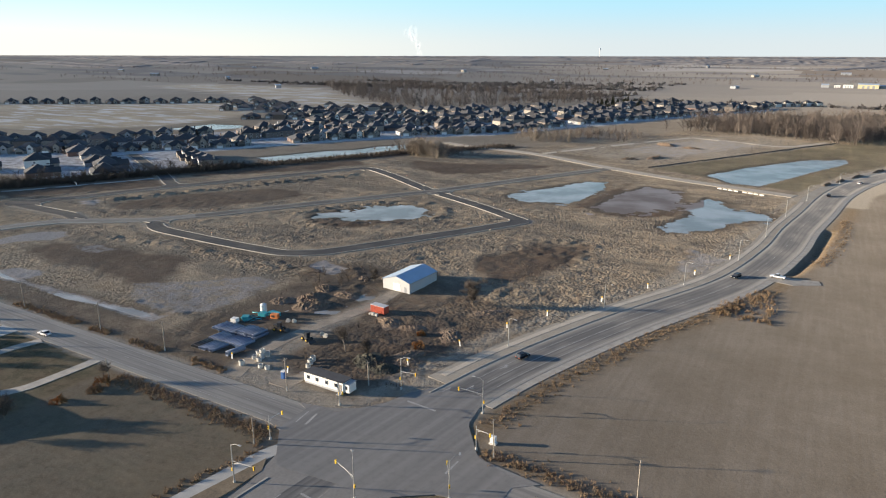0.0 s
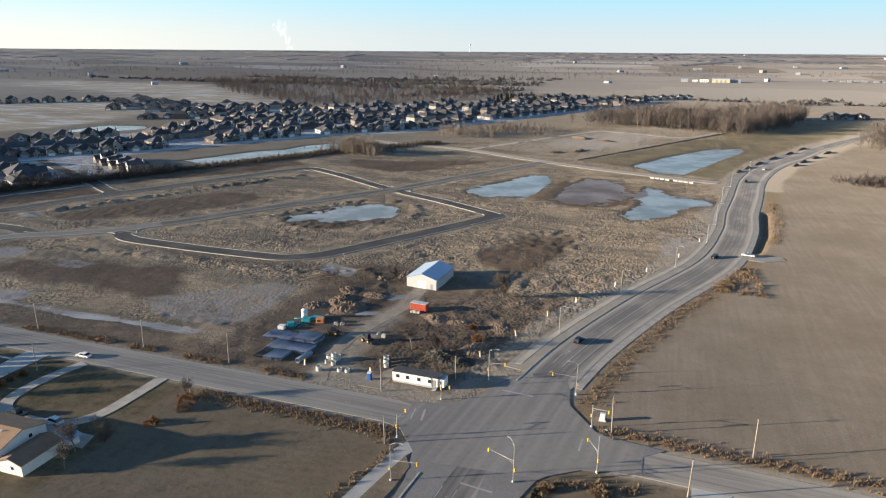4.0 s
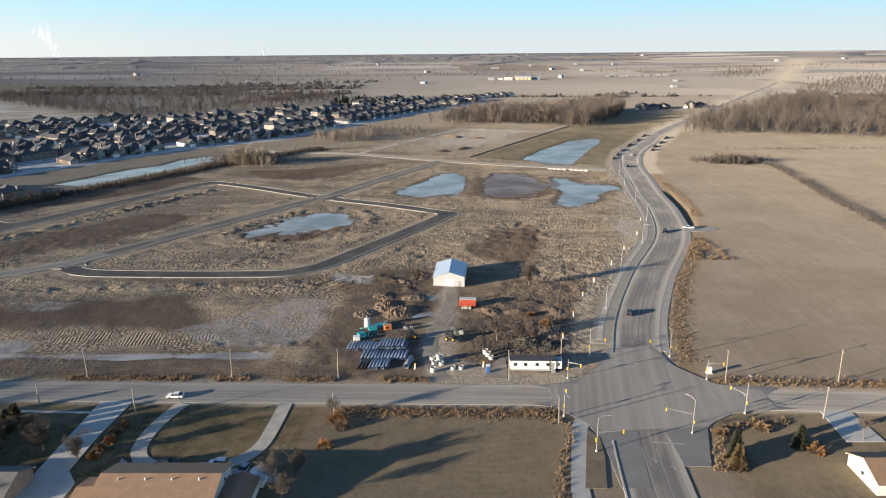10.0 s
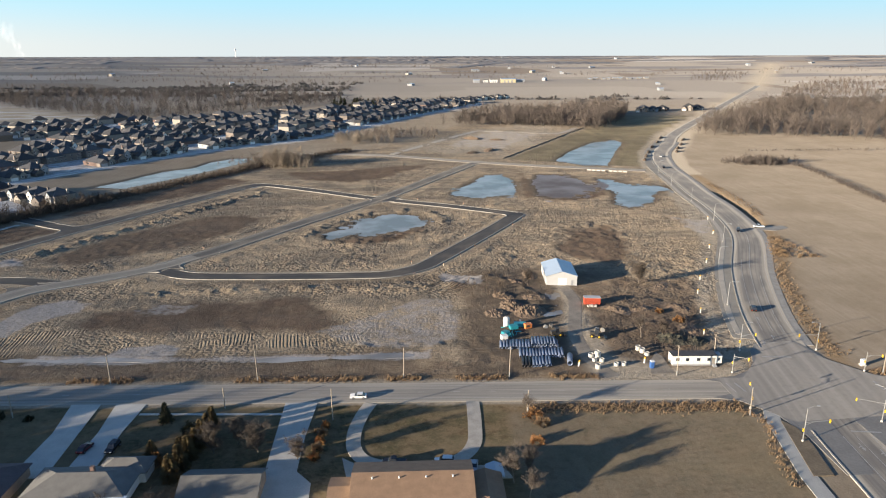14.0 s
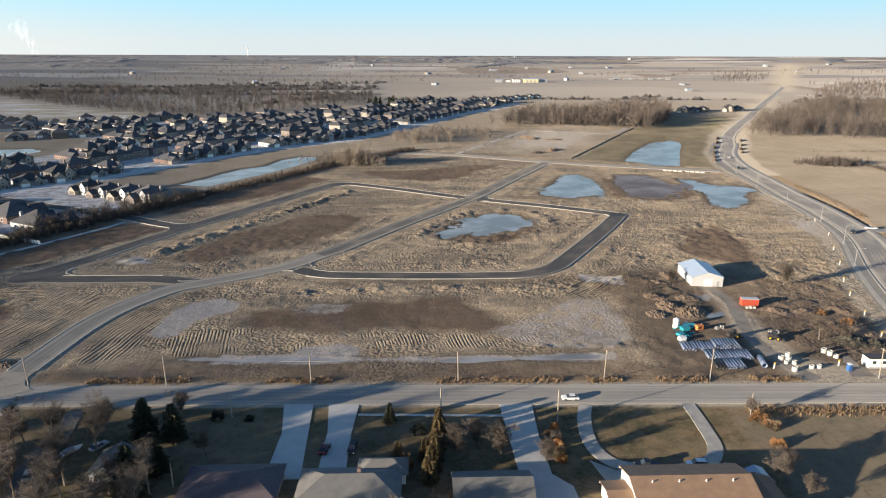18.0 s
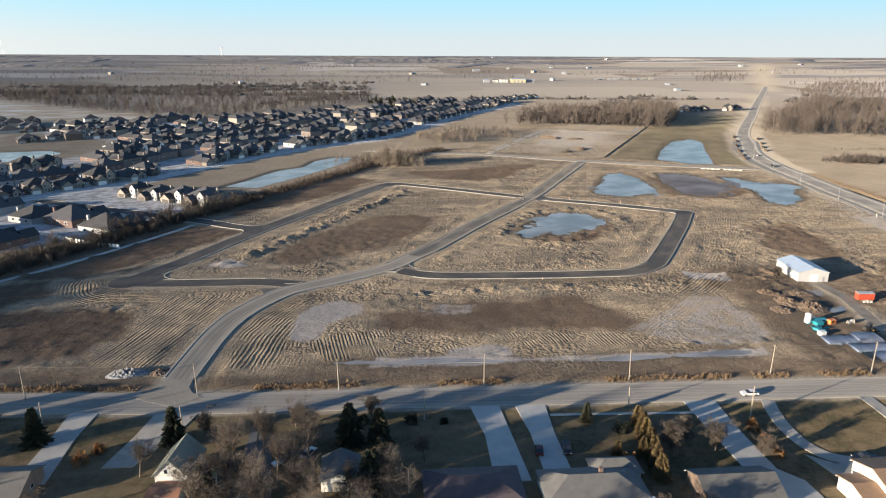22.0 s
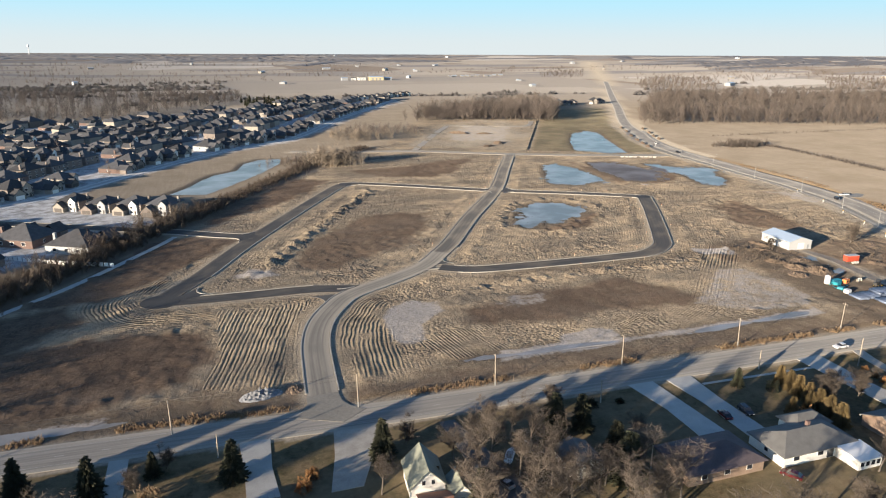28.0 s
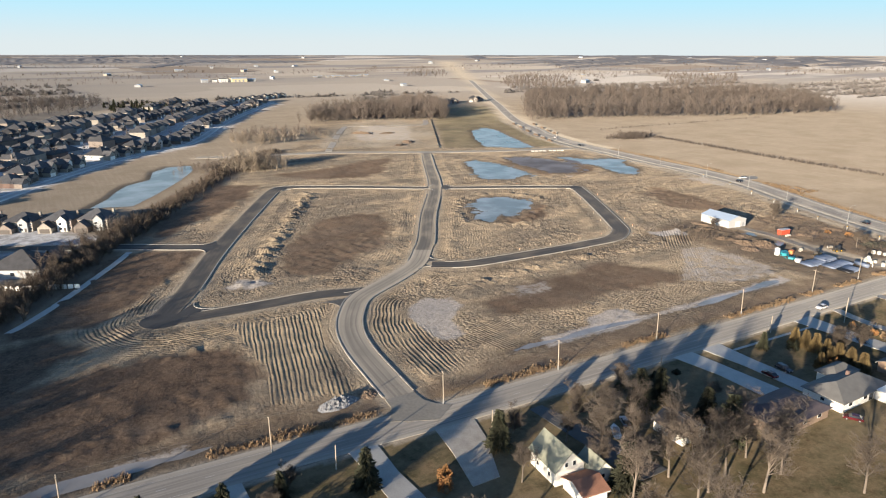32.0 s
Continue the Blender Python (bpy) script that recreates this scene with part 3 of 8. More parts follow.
gravel = np.maximum(gravel, step(2.6 - line_distance(X, Y, smooth_line(YARD_TRACK, 4)) + warp * 0.06, 1.6))
run_at = np.where(ruts > 0.3, rut_at, np.where(rows_south > 0.5, (X + Y * 0.2) * 1.15 + swerve * 0.2, np.where(scars > 0.5, scar_at, inner_gap + swerve * 0.5)))
run_mask = (1 - 0.8 * frost) * np.clip(np.maximum(np.maximum(tracks * step(fbm(X, Y, 9, 40) - 0.40, 0.2), 0.55 * rows_south * step(fbm(X, Y, 8, 61) - 0.46, 0.2)), scars * (0.35 + 0.5 * step(fbm(X, Y, 10, 42) - 0.46, 0.14))), 0, 1) * (1 - 0.7 * veg_shade)
run_mask = np.maximum(run_mask, ruts * rut_deep)
jump = np.zeros(X.shape, bool)
jump[:, 1:] |= np.abs(np.diff(run_at, axis=1)) > 2.5
jump[1:] |= np.abs(np.diff(run_at, axis=0)) > 2.5
seam = jump.copy()
seam[:, :-1] |= jump[:, 1:]
seam[:-1] |= jump[1:]
seam[:-1, :-1] |= jump[1:, 1:]
run_mask = run_mask * ~seam
clods = (1 - 0.8 * frost) * np.clip(rough_ground * np.clip(1 - 0.9 * veg_shade, 0, 1) * (0.1 + 1.0 * step(fbm(X, Y, 20, 91) - 0.49, 0.16)) + 0.5 * crumbled * step(fbm(X, Y, 13, 92) - 0.46, 0.15) + torn, 0, 1)
verts = np.stack([X, Y, height], -1).reshape(-1, 3)
idx = np.arange(nx * ny).reshape(ny, nx)
quads = np.stack([idx[:-1, :-1], idx[:-1, 1:], idx[1:, 1:], idx[1:, :-1]], -1).reshape(-1, 4)


def ground_material():
    m = bpy.data.materials.new("ground")
    m.use_nodes = True
    n, l = m.node_tree.nodes, m.node_tree.links
    b = n["Principled BSDF"]
    b.inputs["Roughness"].default_value = 0.95
    b.inputs["Specular IOR Level"].default_value = 0.15
    b.inputs["Diffuse Roughness"].default_value = 0.6
    geo = n.new("ShaderNodeNewGeometry")

    def tex(scale, detail=6, warp_by=None):
        t = n.new("ShaderNodeTexNoise")
        t.inputs["Scale"].default_value, t.inputs["Detail"].default_value = scale, detail
        t.inputs["Roughness"].default_value = 0.65
        l.new(geo.outputs["Position"], t.inputs["Vector"])
        return t.outputs["Fac"]

    def rng_map(sock, a, c, lo=0.0, hi=1.0):
        r = n.new("ShaderNodeMapRange")
        r.inputs["From Min"].default_value, r.inputs["From Max"].default_value = a, c
        r.inputs["To Min"].default_value, r.inputs["To Max"].default_value = lo, hi
        l.new(sock, r.inputs["Value"])
        return r.outputs["Result"]

    def mix(f, a, c, mode="MIX"):
        k = n.new("ShaderNodeMix")
        k.data_type, k.blend_type = "RGBA", mode
        for sock, v in (("Factor", f), ("A", a), ("B", c)):
            if isinstance(v, tuple):
                k.inputs[sock].default_value = (*v, 1)
            elif isinstance(v, float):
                k.inputs[sock].default_value = v
            else:
                l.new(v, k.inputs[sock])
        return k.outputs["Result"]

    def times(a, c):
        k = n.new("ShaderNodeMath")
        k.operation = "MULTIPLY"
        for i, v in enumerate((a, c)):
            if isinstance(v, float):
                k.inputs[i].default_value = v
            else:
                l.new(v, k.inputs[i])
        return k.outputs[0]

    def zones(name):
        a = n.new("ShaderNodeAttribute")
        a.attribute_name = name
        s = n.new("ShaderNodeSeparateColor")
        l.new(a.outputs["Color"], s.inputs[0])
        return s.outputs

    def ragged(z, lo=1.2, hi=1.95):
        k, j = n.new("ShaderNodeMath"), n.new("ShaderNodeMath")
        k.operation = j.operation = "MULTIPLY_ADD"
        k.inputs[1].default_value, j.inputs[1].default_value = 0.9, 0.9
        l.new(fine, k.inputs[0])
        l.new(z, k.inputs[2])
        l.new(mid, j.inputs[0])
        l.new(k.outputs[0], j.inputs[2])
        return rng_map(j.outputs[0], lo, hi)

    big, mid, fine, grit = tex(0.03), tex(0.16), tex(0.9, 8), tex(2.6, 9)
    stretch = n.new("ShaderNodeVectorMath")
    stretch.operation = "MULTIPLY"
    stretch.inputs[1].default_value = (0.5, 0.03, 1.0)
    l.new(geo.outputs["Position"], stretch.inputs[0])
    rows_tex = n.new("ShaderNodeTexNoise")
    rows_tex.inputs["Scale"].default_value, rows_tex.inputs["Detail"].default_value = 1.0, 5
    l.new(stretch.outputs[0], rows_tex.inputs["Vector"])
    drill = rows_tex.outputs["Fac"]
    at = n.new("ShaderNodeAttribute")
    at.attribute_name = "zone_d"
    zd = n.new("ShaderNodeSeparateXYZ")
    l.new(at.outputs["Vector"], zd.inputs[0])
    z1, z2, z3 = zones("zone_a"), zones("zone_b"), zones("zone_c")
    distant = n.new("ShaderNodeAttribute")
    distant.attribute_name = "zone_d"
    zd_a = distant.outputs["Alpha"]
    # ploughed farm land, in large fields; far ones greyed, with haze put into their colour
    vor = n.new("ShaderNodeTexVoronoi")
    vor.inputs["Scale"].default_value = 0.0022
    vor.distance = "CHEBYCHEV"
    l.new(geo.outputs["Position"], vor.inputs["Vector"])
    sep = n.new("ShaderNodeSeparateColor")
    l.new(vor.outputs["Color"], sep.inputs[0])
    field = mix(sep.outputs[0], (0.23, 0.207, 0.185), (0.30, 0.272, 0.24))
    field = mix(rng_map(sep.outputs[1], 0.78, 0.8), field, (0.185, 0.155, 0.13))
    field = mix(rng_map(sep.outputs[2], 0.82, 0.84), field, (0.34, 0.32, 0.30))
    belts = n.new("ShaderNodeVectorMath")
    belts.operation = "MULTIPLY"
    belts.inputs[1].default_value = (0.0012, 0.0042, 0.0)
    l.new(geo.outputs["Position"], belts.inputs[0])
    belt_tex = n.new("ShaderNodeTexNoise")
    belt_tex.inputs["Scale"].default_value, belt_tex.inputs["Detail"].default_value = 1.0, 5
    l.new(belts.outputs[0], belt_tex.inputs["Vector"])
    # far wood bands painted flat on the ground, their grey holding the haze
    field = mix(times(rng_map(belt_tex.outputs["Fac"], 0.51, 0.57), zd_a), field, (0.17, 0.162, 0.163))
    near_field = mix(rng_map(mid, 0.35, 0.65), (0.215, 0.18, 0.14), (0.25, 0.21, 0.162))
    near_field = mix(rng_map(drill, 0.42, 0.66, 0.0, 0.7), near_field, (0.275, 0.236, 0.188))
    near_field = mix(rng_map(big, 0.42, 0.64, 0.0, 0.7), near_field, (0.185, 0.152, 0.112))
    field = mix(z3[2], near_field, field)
    # bare clay of the building site
    clay = mix(rng_map(mid, 0.35, 0.65), (0.43, 0.345, 0.24), (0.315, 0.25, 0.175))
    drift = n.new("ShaderNodeVectorMath")
    drift.operation = "MULTIPLY"
    drift.inputs[1].default_value = (0.014, 0.055, 1.0)
    l.new(geo.outputs["Position"], drift.inputs[0])
    drift_tex = n.new("ShaderNodeTexNoise")
    drift_tex.inputs["Scale"].default_value, drift_tex.inputs["Detail"].default_value, drift_tex.inputs["Roughness"].default_value = 1.0, 8, 0.62
    l.new(drift.outputs[0], drift_tex.inputs["Vector"])
    clay = mix(rng_map(drift_tex.outputs["Fac"], 0.45, 0.6, 0.0, 0.85), clay, (0.19, 0.16, 0.125))
    clay = mix(rng_map(fine, 0.55, 0.75), clay, (0.14, 0.112, 0.085))
    clay = mix(rng_map(big, 0.5, 0.68, 0.0, 0.5), clay, (0.24, 0.19, 0.14))
    col = mix(z1[2], field, clay)
    weeds = mix(rng_map(mid, 0.35, 0.65), (0.062, 0.043, 0.032), (0.165, 0.116, 0.082))
    weeds = mix(rng_map(fine, 0.45, 0.7), weeds, (0.19, 0.14, 0.10))
    weeds = mix(rng_map(drift_tex.outputs["Fac"], 0.48, 0.62, 0.0, 0.4), weeds, (0.185, 0.145, 0.112))
    weeds = mix(rng_map(big, 0.44, 0.62, 0.0, 0.55), weeds, (0.07, 0.05, 0.038))
    col = mix(ragged(z1[0]), col, weeds)
    turf = mix(rng_map(mid, 0.38, 0.62), (0.19, 0.142, 0.085), (0.092, 0.082, 0.044))
    turf = mix(rng_map(fine, 0.5, 0.8), turf, (0.22, 0.165, 0.095))
    col = mix(z2[0], col, turf)
    a4 = n.new("ShaderNodeAttribute")
    a4.attribute_name = "zone_c"
    col = mix(a4.outputs["Alpha"], col, mix(rng_map(big, 0.42, 0.6), mix(fine, (0.13, 0.115, 0.074), (0.185, 0.158, 0.102)), mix(fine, (0.20, 0.167, 0.108), (0.27, 0.226, 0.148))))
    col = mix(z3[0], col, mix(rng_map(mid, 0.4, 0.6), (0.27, 0.265, 0.26), (0.53, 0.54, 0.56)))
    col = mix(times(z2[1], rng_map(fine, 0.3, 0.6)), col, mix(rng_map(fine, 0.4, 0.6), (0.28, 0.19, 0.10), (0.17, 0.12, 0.07)))
    col = mix(z2[2], col, mix(rng_map(fine, 0.35, 0.65), (0.29, 0.25, 0.195), (0.41, 0.36, 0.29)))
    col = mix(z3[1], col, mix(fine, (0.09, 0.072, 0.055), (0.15, 0.12, 0.09)))
    # dark patches on crumbled clay, painted for the shade among clods
    col = mix(times(times(zd.outputs[2], rng_map(tex(0.24, 8), 0.47, 0.6)), 0.6), col, (0.135, 0.105, 0.08))
    silt = mix(rng_map(fine, 0.36, 0.6), (0.40, 0.385, 0.375), (0.25, 0.225, 0.205))
    speck = mix(rng_map(grit, 0.36, 0.6), (0.30, 0.30, 0.30), (1.0, 1.0, 1.0))
    col = mix(rng_map(z1[2], 0.0, 1.0, 0.26, 0.38), col, speck, "MULTIPLY")
    tuft = mix(rng_map(tex(0.42, 8), 0.5, 0.68), (1.0, 1.0, 1.0), (0.5, 0.46, 0.42))
    col = mix(rng_map(z1[2], 0.0, 1.0, 0.12, 0.42), col, tuft, "MULTIPLY")
    col = mix(times(z2[0], 0.75), col, tuft, "MULTIPLY")
    col = mix(times(z2[0], rng_map(drift_tex.outputs["Fac"], 0.45, 0.62, 0.0, 0.6)), col, (0.235, 0.185, 0.115))
    col = mix(times(ragged(z1[1], 1.38, 1.62), rng_map(fine, 0.30, 0.5, 0.55, 0.95)), col, silt)
    for zone, tone in (("zone_a", mix(rng_map(mid, 0.35, 0.65), (0.50, 0.41, 0.29), (0.40, 0.335, 0.245))), ("zone_b", (0.56, 0.56, 0.57))):
        patch = n.new("ShaderNodeAttribute")
        patch.attribute_name = zone
        streak = rng_map(drift_tex.outputs["Fac"], 0.50, 0.60, 0.0, 0.75) if zone == "zone_b" else rng_map(big, 0.3, 0.6, 0.9, 0.6)
        col = mix(times(patch.outputs["Alpha"], streak), col, tone)
    l.new(col, b.inputs["Base Color"])
    bp = n.new("ShaderNodeBump")
    bp.inputs["Strength"].default_value, bp.inputs["Distance"].default_value = 1.0, 0.36

    def plus(a, c, op="ADD"):
        k = n.new("ShaderNodeMath")
        k.operation = op
        for i, v in enumerate((a, c)):
            if isinstance(v, float):
                k.inputs[i].default_value = v
            else:
                l.new(v, k.inputs[i])
        return k.outputs[0]

    wob = plus(times(mid, 1.0), times(fine, 0.45))
    lines = plus(plus(times(plus(zd.outputs[0], wob), 4.6), 0.0), 0.0, "SINE")
    finer = plus(times(plus(zd.outputs[0], wob), 7.0), 0.0, "SINE")
    ridge = plus(times(lines, 1.0), times(finer, 0.3))
    h = plus(plus(fine, times(grit, 0.35)), times(times(ridge, zd.outputs[1]), rng_map(mid, 0.35, 0.6, 0.35, 1.0)))
    lump = n.new("ShaderNodeTexVoronoi")
    lump.inputs["Scale"].default_value = 0.75
    l.new(geo.outputs["Position"], lump.inputs["Vector"])
    h = plus(h, times(times(lump.outputs["Distance"], -1.25), zd.outputs[2]))
    h = times(times(h, rng_map(z1[2], 0.0, 1.0, 0.2, 1.0)), rng_map(z1[1], 0.2, 1.0, 1.0, 0.3))
    h = times(h, rng_map(z1[0], 0.3, 1.0, 1.0, 0.5))
    l.new(h, bp.inputs["Height"])
    l.new(bp.outputs["Normal"], b.inputs["Normal"])
    return m


GROUND = ground_material()
ground_mesh = mesh_arrays("ground", verts, quads, GROUND, smooth=True)
for name, layers in (("zone_a", (veg_shade, frost, site)), ("zone_b", (lawn, reeds, gravel)), ("zone_c", (estate, dark_ground, far)), ("zone_d", (run_at, run_mask, clods))):
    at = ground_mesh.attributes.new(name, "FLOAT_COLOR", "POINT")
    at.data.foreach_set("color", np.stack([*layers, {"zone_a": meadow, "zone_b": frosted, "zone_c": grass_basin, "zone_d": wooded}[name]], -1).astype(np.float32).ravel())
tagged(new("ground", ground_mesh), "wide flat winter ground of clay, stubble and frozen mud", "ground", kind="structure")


# ---- water, thinly frozen ----
def ice_material(name="thin ice", dark=(0.20, 0.185, 0.165), pale=(0.36, 0.345, 0.33), rough=0.24, gloss=0.36):
    m = bpy.data.materials.new(name)
    m.use_nodes = True
    n, l = m.node_tree.nodes, m.node_tree.links
    b = n["Principled BSDF"]
    geo, t, k, r = n.new("ShaderNodeNewGeometry"), n.new("ShaderNodeTexNoise"), n.new("ShaderNodeMix"), n.new("ShaderNodeMapRange")
    t.inputs["Scale"].default_value, t.inputs["Detail"].default_value = 0.045, 7
    l.new(geo.outputs["Position"], t.inputs["Vector"])
    r.inputs["From Min"].default_value, r.inputs["From Max"].default_value = 0.4, 0.62
    l.new(t.outputs["Fac"], r.inputs["Value"])
    k.data_type = "RGBA"
    k.inputs["A"].default_value, k.inputs["B"].default_value = (*dark, 1), (*pale, 1)
    l.new(r.outputs["Result"], k.inputs["Factor"])
    l.new(k.outputs["Result"], b.inputs["Base Color"])
    b.inputs["Roughness"].default_value = rough
    b.inputs["Specular IOR Level"].default_value = gloss
    return m


ICE = ice_material()
MUD_ICE = ice_material("muddy ice", (0.17, 0.13, 0.11), (0.29, 0.255, 0.235), 0.55, 0.2)
for (ring, deep), nm in zip(POOLS, ("pond", "flooded_ground", "muddy_ice", "flooded_ground", "basin_water", "pond", "ditch_water", "ditch_water", "ditch_water", "yard_puddle", "pond")):
    c = np.mean(ring, 0)
    wide = [tuple(c + (np.array(p) - c) * (1 + (1.5 if deep == 0.3 else 7) / max(8, np.hypot(*(np.array(p) - c))))) for p in ring]
    s = Shape()
    s.prism(wide, -1.6, -0.10 - deep * 0.42)
    w = new(nm, s.mesh(nm, MUD_ICE if nm == "muddy_ice" else ICE))
    tagged(w, "shallow pale blue water with a thin skin of ice", "water", kind="structure")


# ---- roads ----
def ribbon(shape, line, off0, off1, z, thick=0.0):
    """A strip between two offsets (to the right) of a line."""
    p = np.array(line)
    d = np.gradient(p, axis=0)
    d /= np.hypot(*d.T)[:, None]
    nrm = np.stack([d[:, 1], -d[:, 0]], -1)
    a, b = p + nrm * off0, p + nrm * off1
    n = len(p)
    v = [(*q, z) for q in a] + [(*q, z) for q in b]
    f = [(i, i + n, i + n + 1, i + 1) for i in range(n - 1)]
    if thick:
        v += [(*q, z - thick) for q in a] + [(*q, z - thick) for q in b]
        f += [(i + 1, i + 1 + 2 * n, i + 2 * n, i) for i in range(n - 1)]
        f += [(i + n, i + 3 * n, i + 1 + 3 * n, i + 1 + n) for i in range(n - 1)]
        f += [(0, 2 * n, 3 * n, n), (2 * n - 1, 4 * n - 1, 3 * n - 1, n - 1)]
    return shape.add(v, f)


def run_mesh(name, curve, half, z, mat):
    """A road slab that knows its own run: offset across and metres along."""
    s = Shape()
    ribbon(s, curve, -half, half, z, 0.2)
    me = s.mesh(name, mat)
    p = np.array(curve)
    along = np.r_[0, np.cumsum(np.hypot(*np.diff(p, axis=0).T))]
    n = len(p)
    run = np.zeros((4 * n, 3))
    for k, off in enumerate((-half, half, -half, half)):
        run[k * n : (k + 1) * n, 0], run[k * n : (k + 1) * n, 1] = off, along
    me.attributes.new("run", "FLOAT_VECTOR", "POINT").data.foreach_set("vector", run.astype(np.float32).ravel())
    return me


def road(name, line, half, z, mat, label):
    return tagged(new(name, run_mesh(name, smooth_line(line), half, z, mat)), label, "road", kind="structure")


road("county_road", COUNTY_ROAD, 5.6, 0.03, ASPHALT_OLD, "worn pale grey two-lane asphalt road with gravel shoulders")
road("parkway", PARKWAY[:-1], 7.4, 0.06, ASPHALT_MAIN, "wide curving grey asphalt road beside a bare field")
road("south_road", [(105.6, -86), (102.4, -120), (95, -220), (78, -420), (50, -800)], 7.4, 0.052, ASPHALT_MAIN, "wide grey asphalt road leading south from the junction")
road("gravel_road", GRAVEL_ROAD, 5.0, 0.09, GRAVEL_PALE, "pale gravel haul road across the site")
road("street_entry", ENTRY, 4.3, 0.0835, ASPHALT_MID, "new dark asphalt street through unbuilt lots")
road("street_west", WEST_ARM, 4.2, 0.062, ASPHALT_NEW, "new dark asphalt street through unbuilt lots")
road("street_rise", WEST_RISE, 4.2, 0.07, ASPHALT_NEW, "new dark asphalt street through unbuilt lots")
road("street_north", NORTH_ARM, 4.1, 0.078, ASPHALT_NEW, "new dark asphalt street through unbuilt lots")
road("street_east", EAST_ARM, 4.1, 0.066, ASPHALT_NEW, "new dark asphalt street through unbuilt lots")
road("street_stub", STUB, 4.1, 0.074, ASPHALT_NEW, "new asphalt street leading to the built houses")

# ---- kerbs, markings, walks, junction ----
def strip_thing(name, line, off0, off1, z, thick, mat, label, category="kerb"):
    s = Shape()
    ribbon(s, line, off0, off1, z, thick)
    return tagged(new(name, s.mesh(name, mat)), label, category, kind="structure")


def cut(line, a, b):
    """The stretch of a line between two shares of its length."""
    p = np.array(line)
    s = np.r_[0, np.cumsum(np.hypot(*np.diff(p, axis=0).T))]
    q = np.arange(a * s[-1], b * s[-1] + 0.1, 2.0)
    return [tuple(r) for r in np.stack([np.interp(q, s, p[:, 0]), np.interp(q, s, p[:, 1])], -1)]


KERB_LABEL = "pale concrete kerb along the new street"
for line, half, a, b, side in (
    (ENTRY, 4.3, 0.03, 0.20, -1), (ENTRY, 4.3, 0.03, 0.27, 1), (ENTRY, 4.3, 0.36, 0.60, 1), (ENTRY, 4.3, 0.30, 0.61, -1),
    (ENTRY, 4.3, 0.66, 0.97, 1), (ENTRY, 4.3, 0.66, 0.97, -1),
    (WEST_ARM, 4.2, 0.25, 0.86, 1), 
    (WEST_RISE, 4.2, 0.12, 0.95, 1),
    (NORTH_ARM, 4.1, 0.06, 0.50, 1), (NORTH_ARM, 4.1, 0.0, 0.50, -1), (NORTH_ARM, 4.1, 0.58, 0.94, 1), (NORTH_ARM, 4.1, 0.58, 1.0, -1),
    (EAST_ARM, 4.1, 0.03, 0.98, 1), (EAST_ARM, 4.1, 0.0, 0.97, -1), (STUB, 4.1, 0.05, 1.0, -1), (STUB, 4.1, 0.05, 1.0, 1),
):
    curve = cut(smooth_line(line, 3), a, b)
    strip_thing("kerb", curve, side * half, side * (half + 0.40), 0.2, 0.4, KERB, KERB_LABEL)

# rounded street corners with their kerb returns
ASPHALT_PATCH = material("fresh asphalt of corners", (0.05, 0.048, 0.048), 0.88, scale=0.5, vary=0.3, spread=0.05)
ASPHALT_DUSTY = material("dusty asphalt of corners", (0.10, 0.093, 0.085), 0.88, scale=0.4, vary=0.3, spread=0.05)


def corner(j, a, b, ha, hb, r, mat, z=0.081, kerbed=True):
    """Fills the corner between two streets that leave the point j along a and b."""
    j, a, b = Vector(j), Vector(a).normalized(), Vector(b).normalized()
    na = Vector((-a.y, a.x)) if a.x * b.y - a.y * b.x > 0 else Vector((a.y, -a.x))
    nb = Vector((-b.y, b.x)) if b.x * a.y - b.y * a.x > 0 else Vector((b.y, -b.x))
    pa, pb = j + na * ha, j + nb * hb
    det = a.x * -b.y + b.x * a.y
    d = pb - pa
    t = (d.x * -b.y + b.x * d.y) / det
    c = pa + a * t
    half = math.acos(max(-1, min(1, a.dot(b)))) / 2
    run = r / math.tan(half)
    o = c + (a + b).normalized() * (r / math.sin(half))
    s0, s1 = c + a * run - o, c + b * run - o
    w0, w1 = math.atan2(s0.y, s0.x), math.atan2(s1.y, s1.x)
    dw = (w1 - w0 + math.pi) % (2 * math.pi) - math.pi
    arc = [tuple(o + r * Vector((math.cos(w0 + dw * k / 10), math.sin(w0 + dw * k / 10)))) for k in range(11)]
    mid_j = tuple(j)
    s = Shape().prism([mid_j] + arc, -0.1, z)
    tagged(new("street_corner", s.mesh("street_corner", mat)), "rounded asphalt corner of the new streets", "road", kind="structure")
    if not kerbed:
        return
    k = Shape()
    ribbon(k, arc, -0.25 if dw > 0 else 0.25, 0.18 if dw > 0 else -0.18, 0.2, 0.4)
    tagged(new("kerb", k.mesh("kerb", KERB)), KERB_LABEL, "kerb", kind="structure")


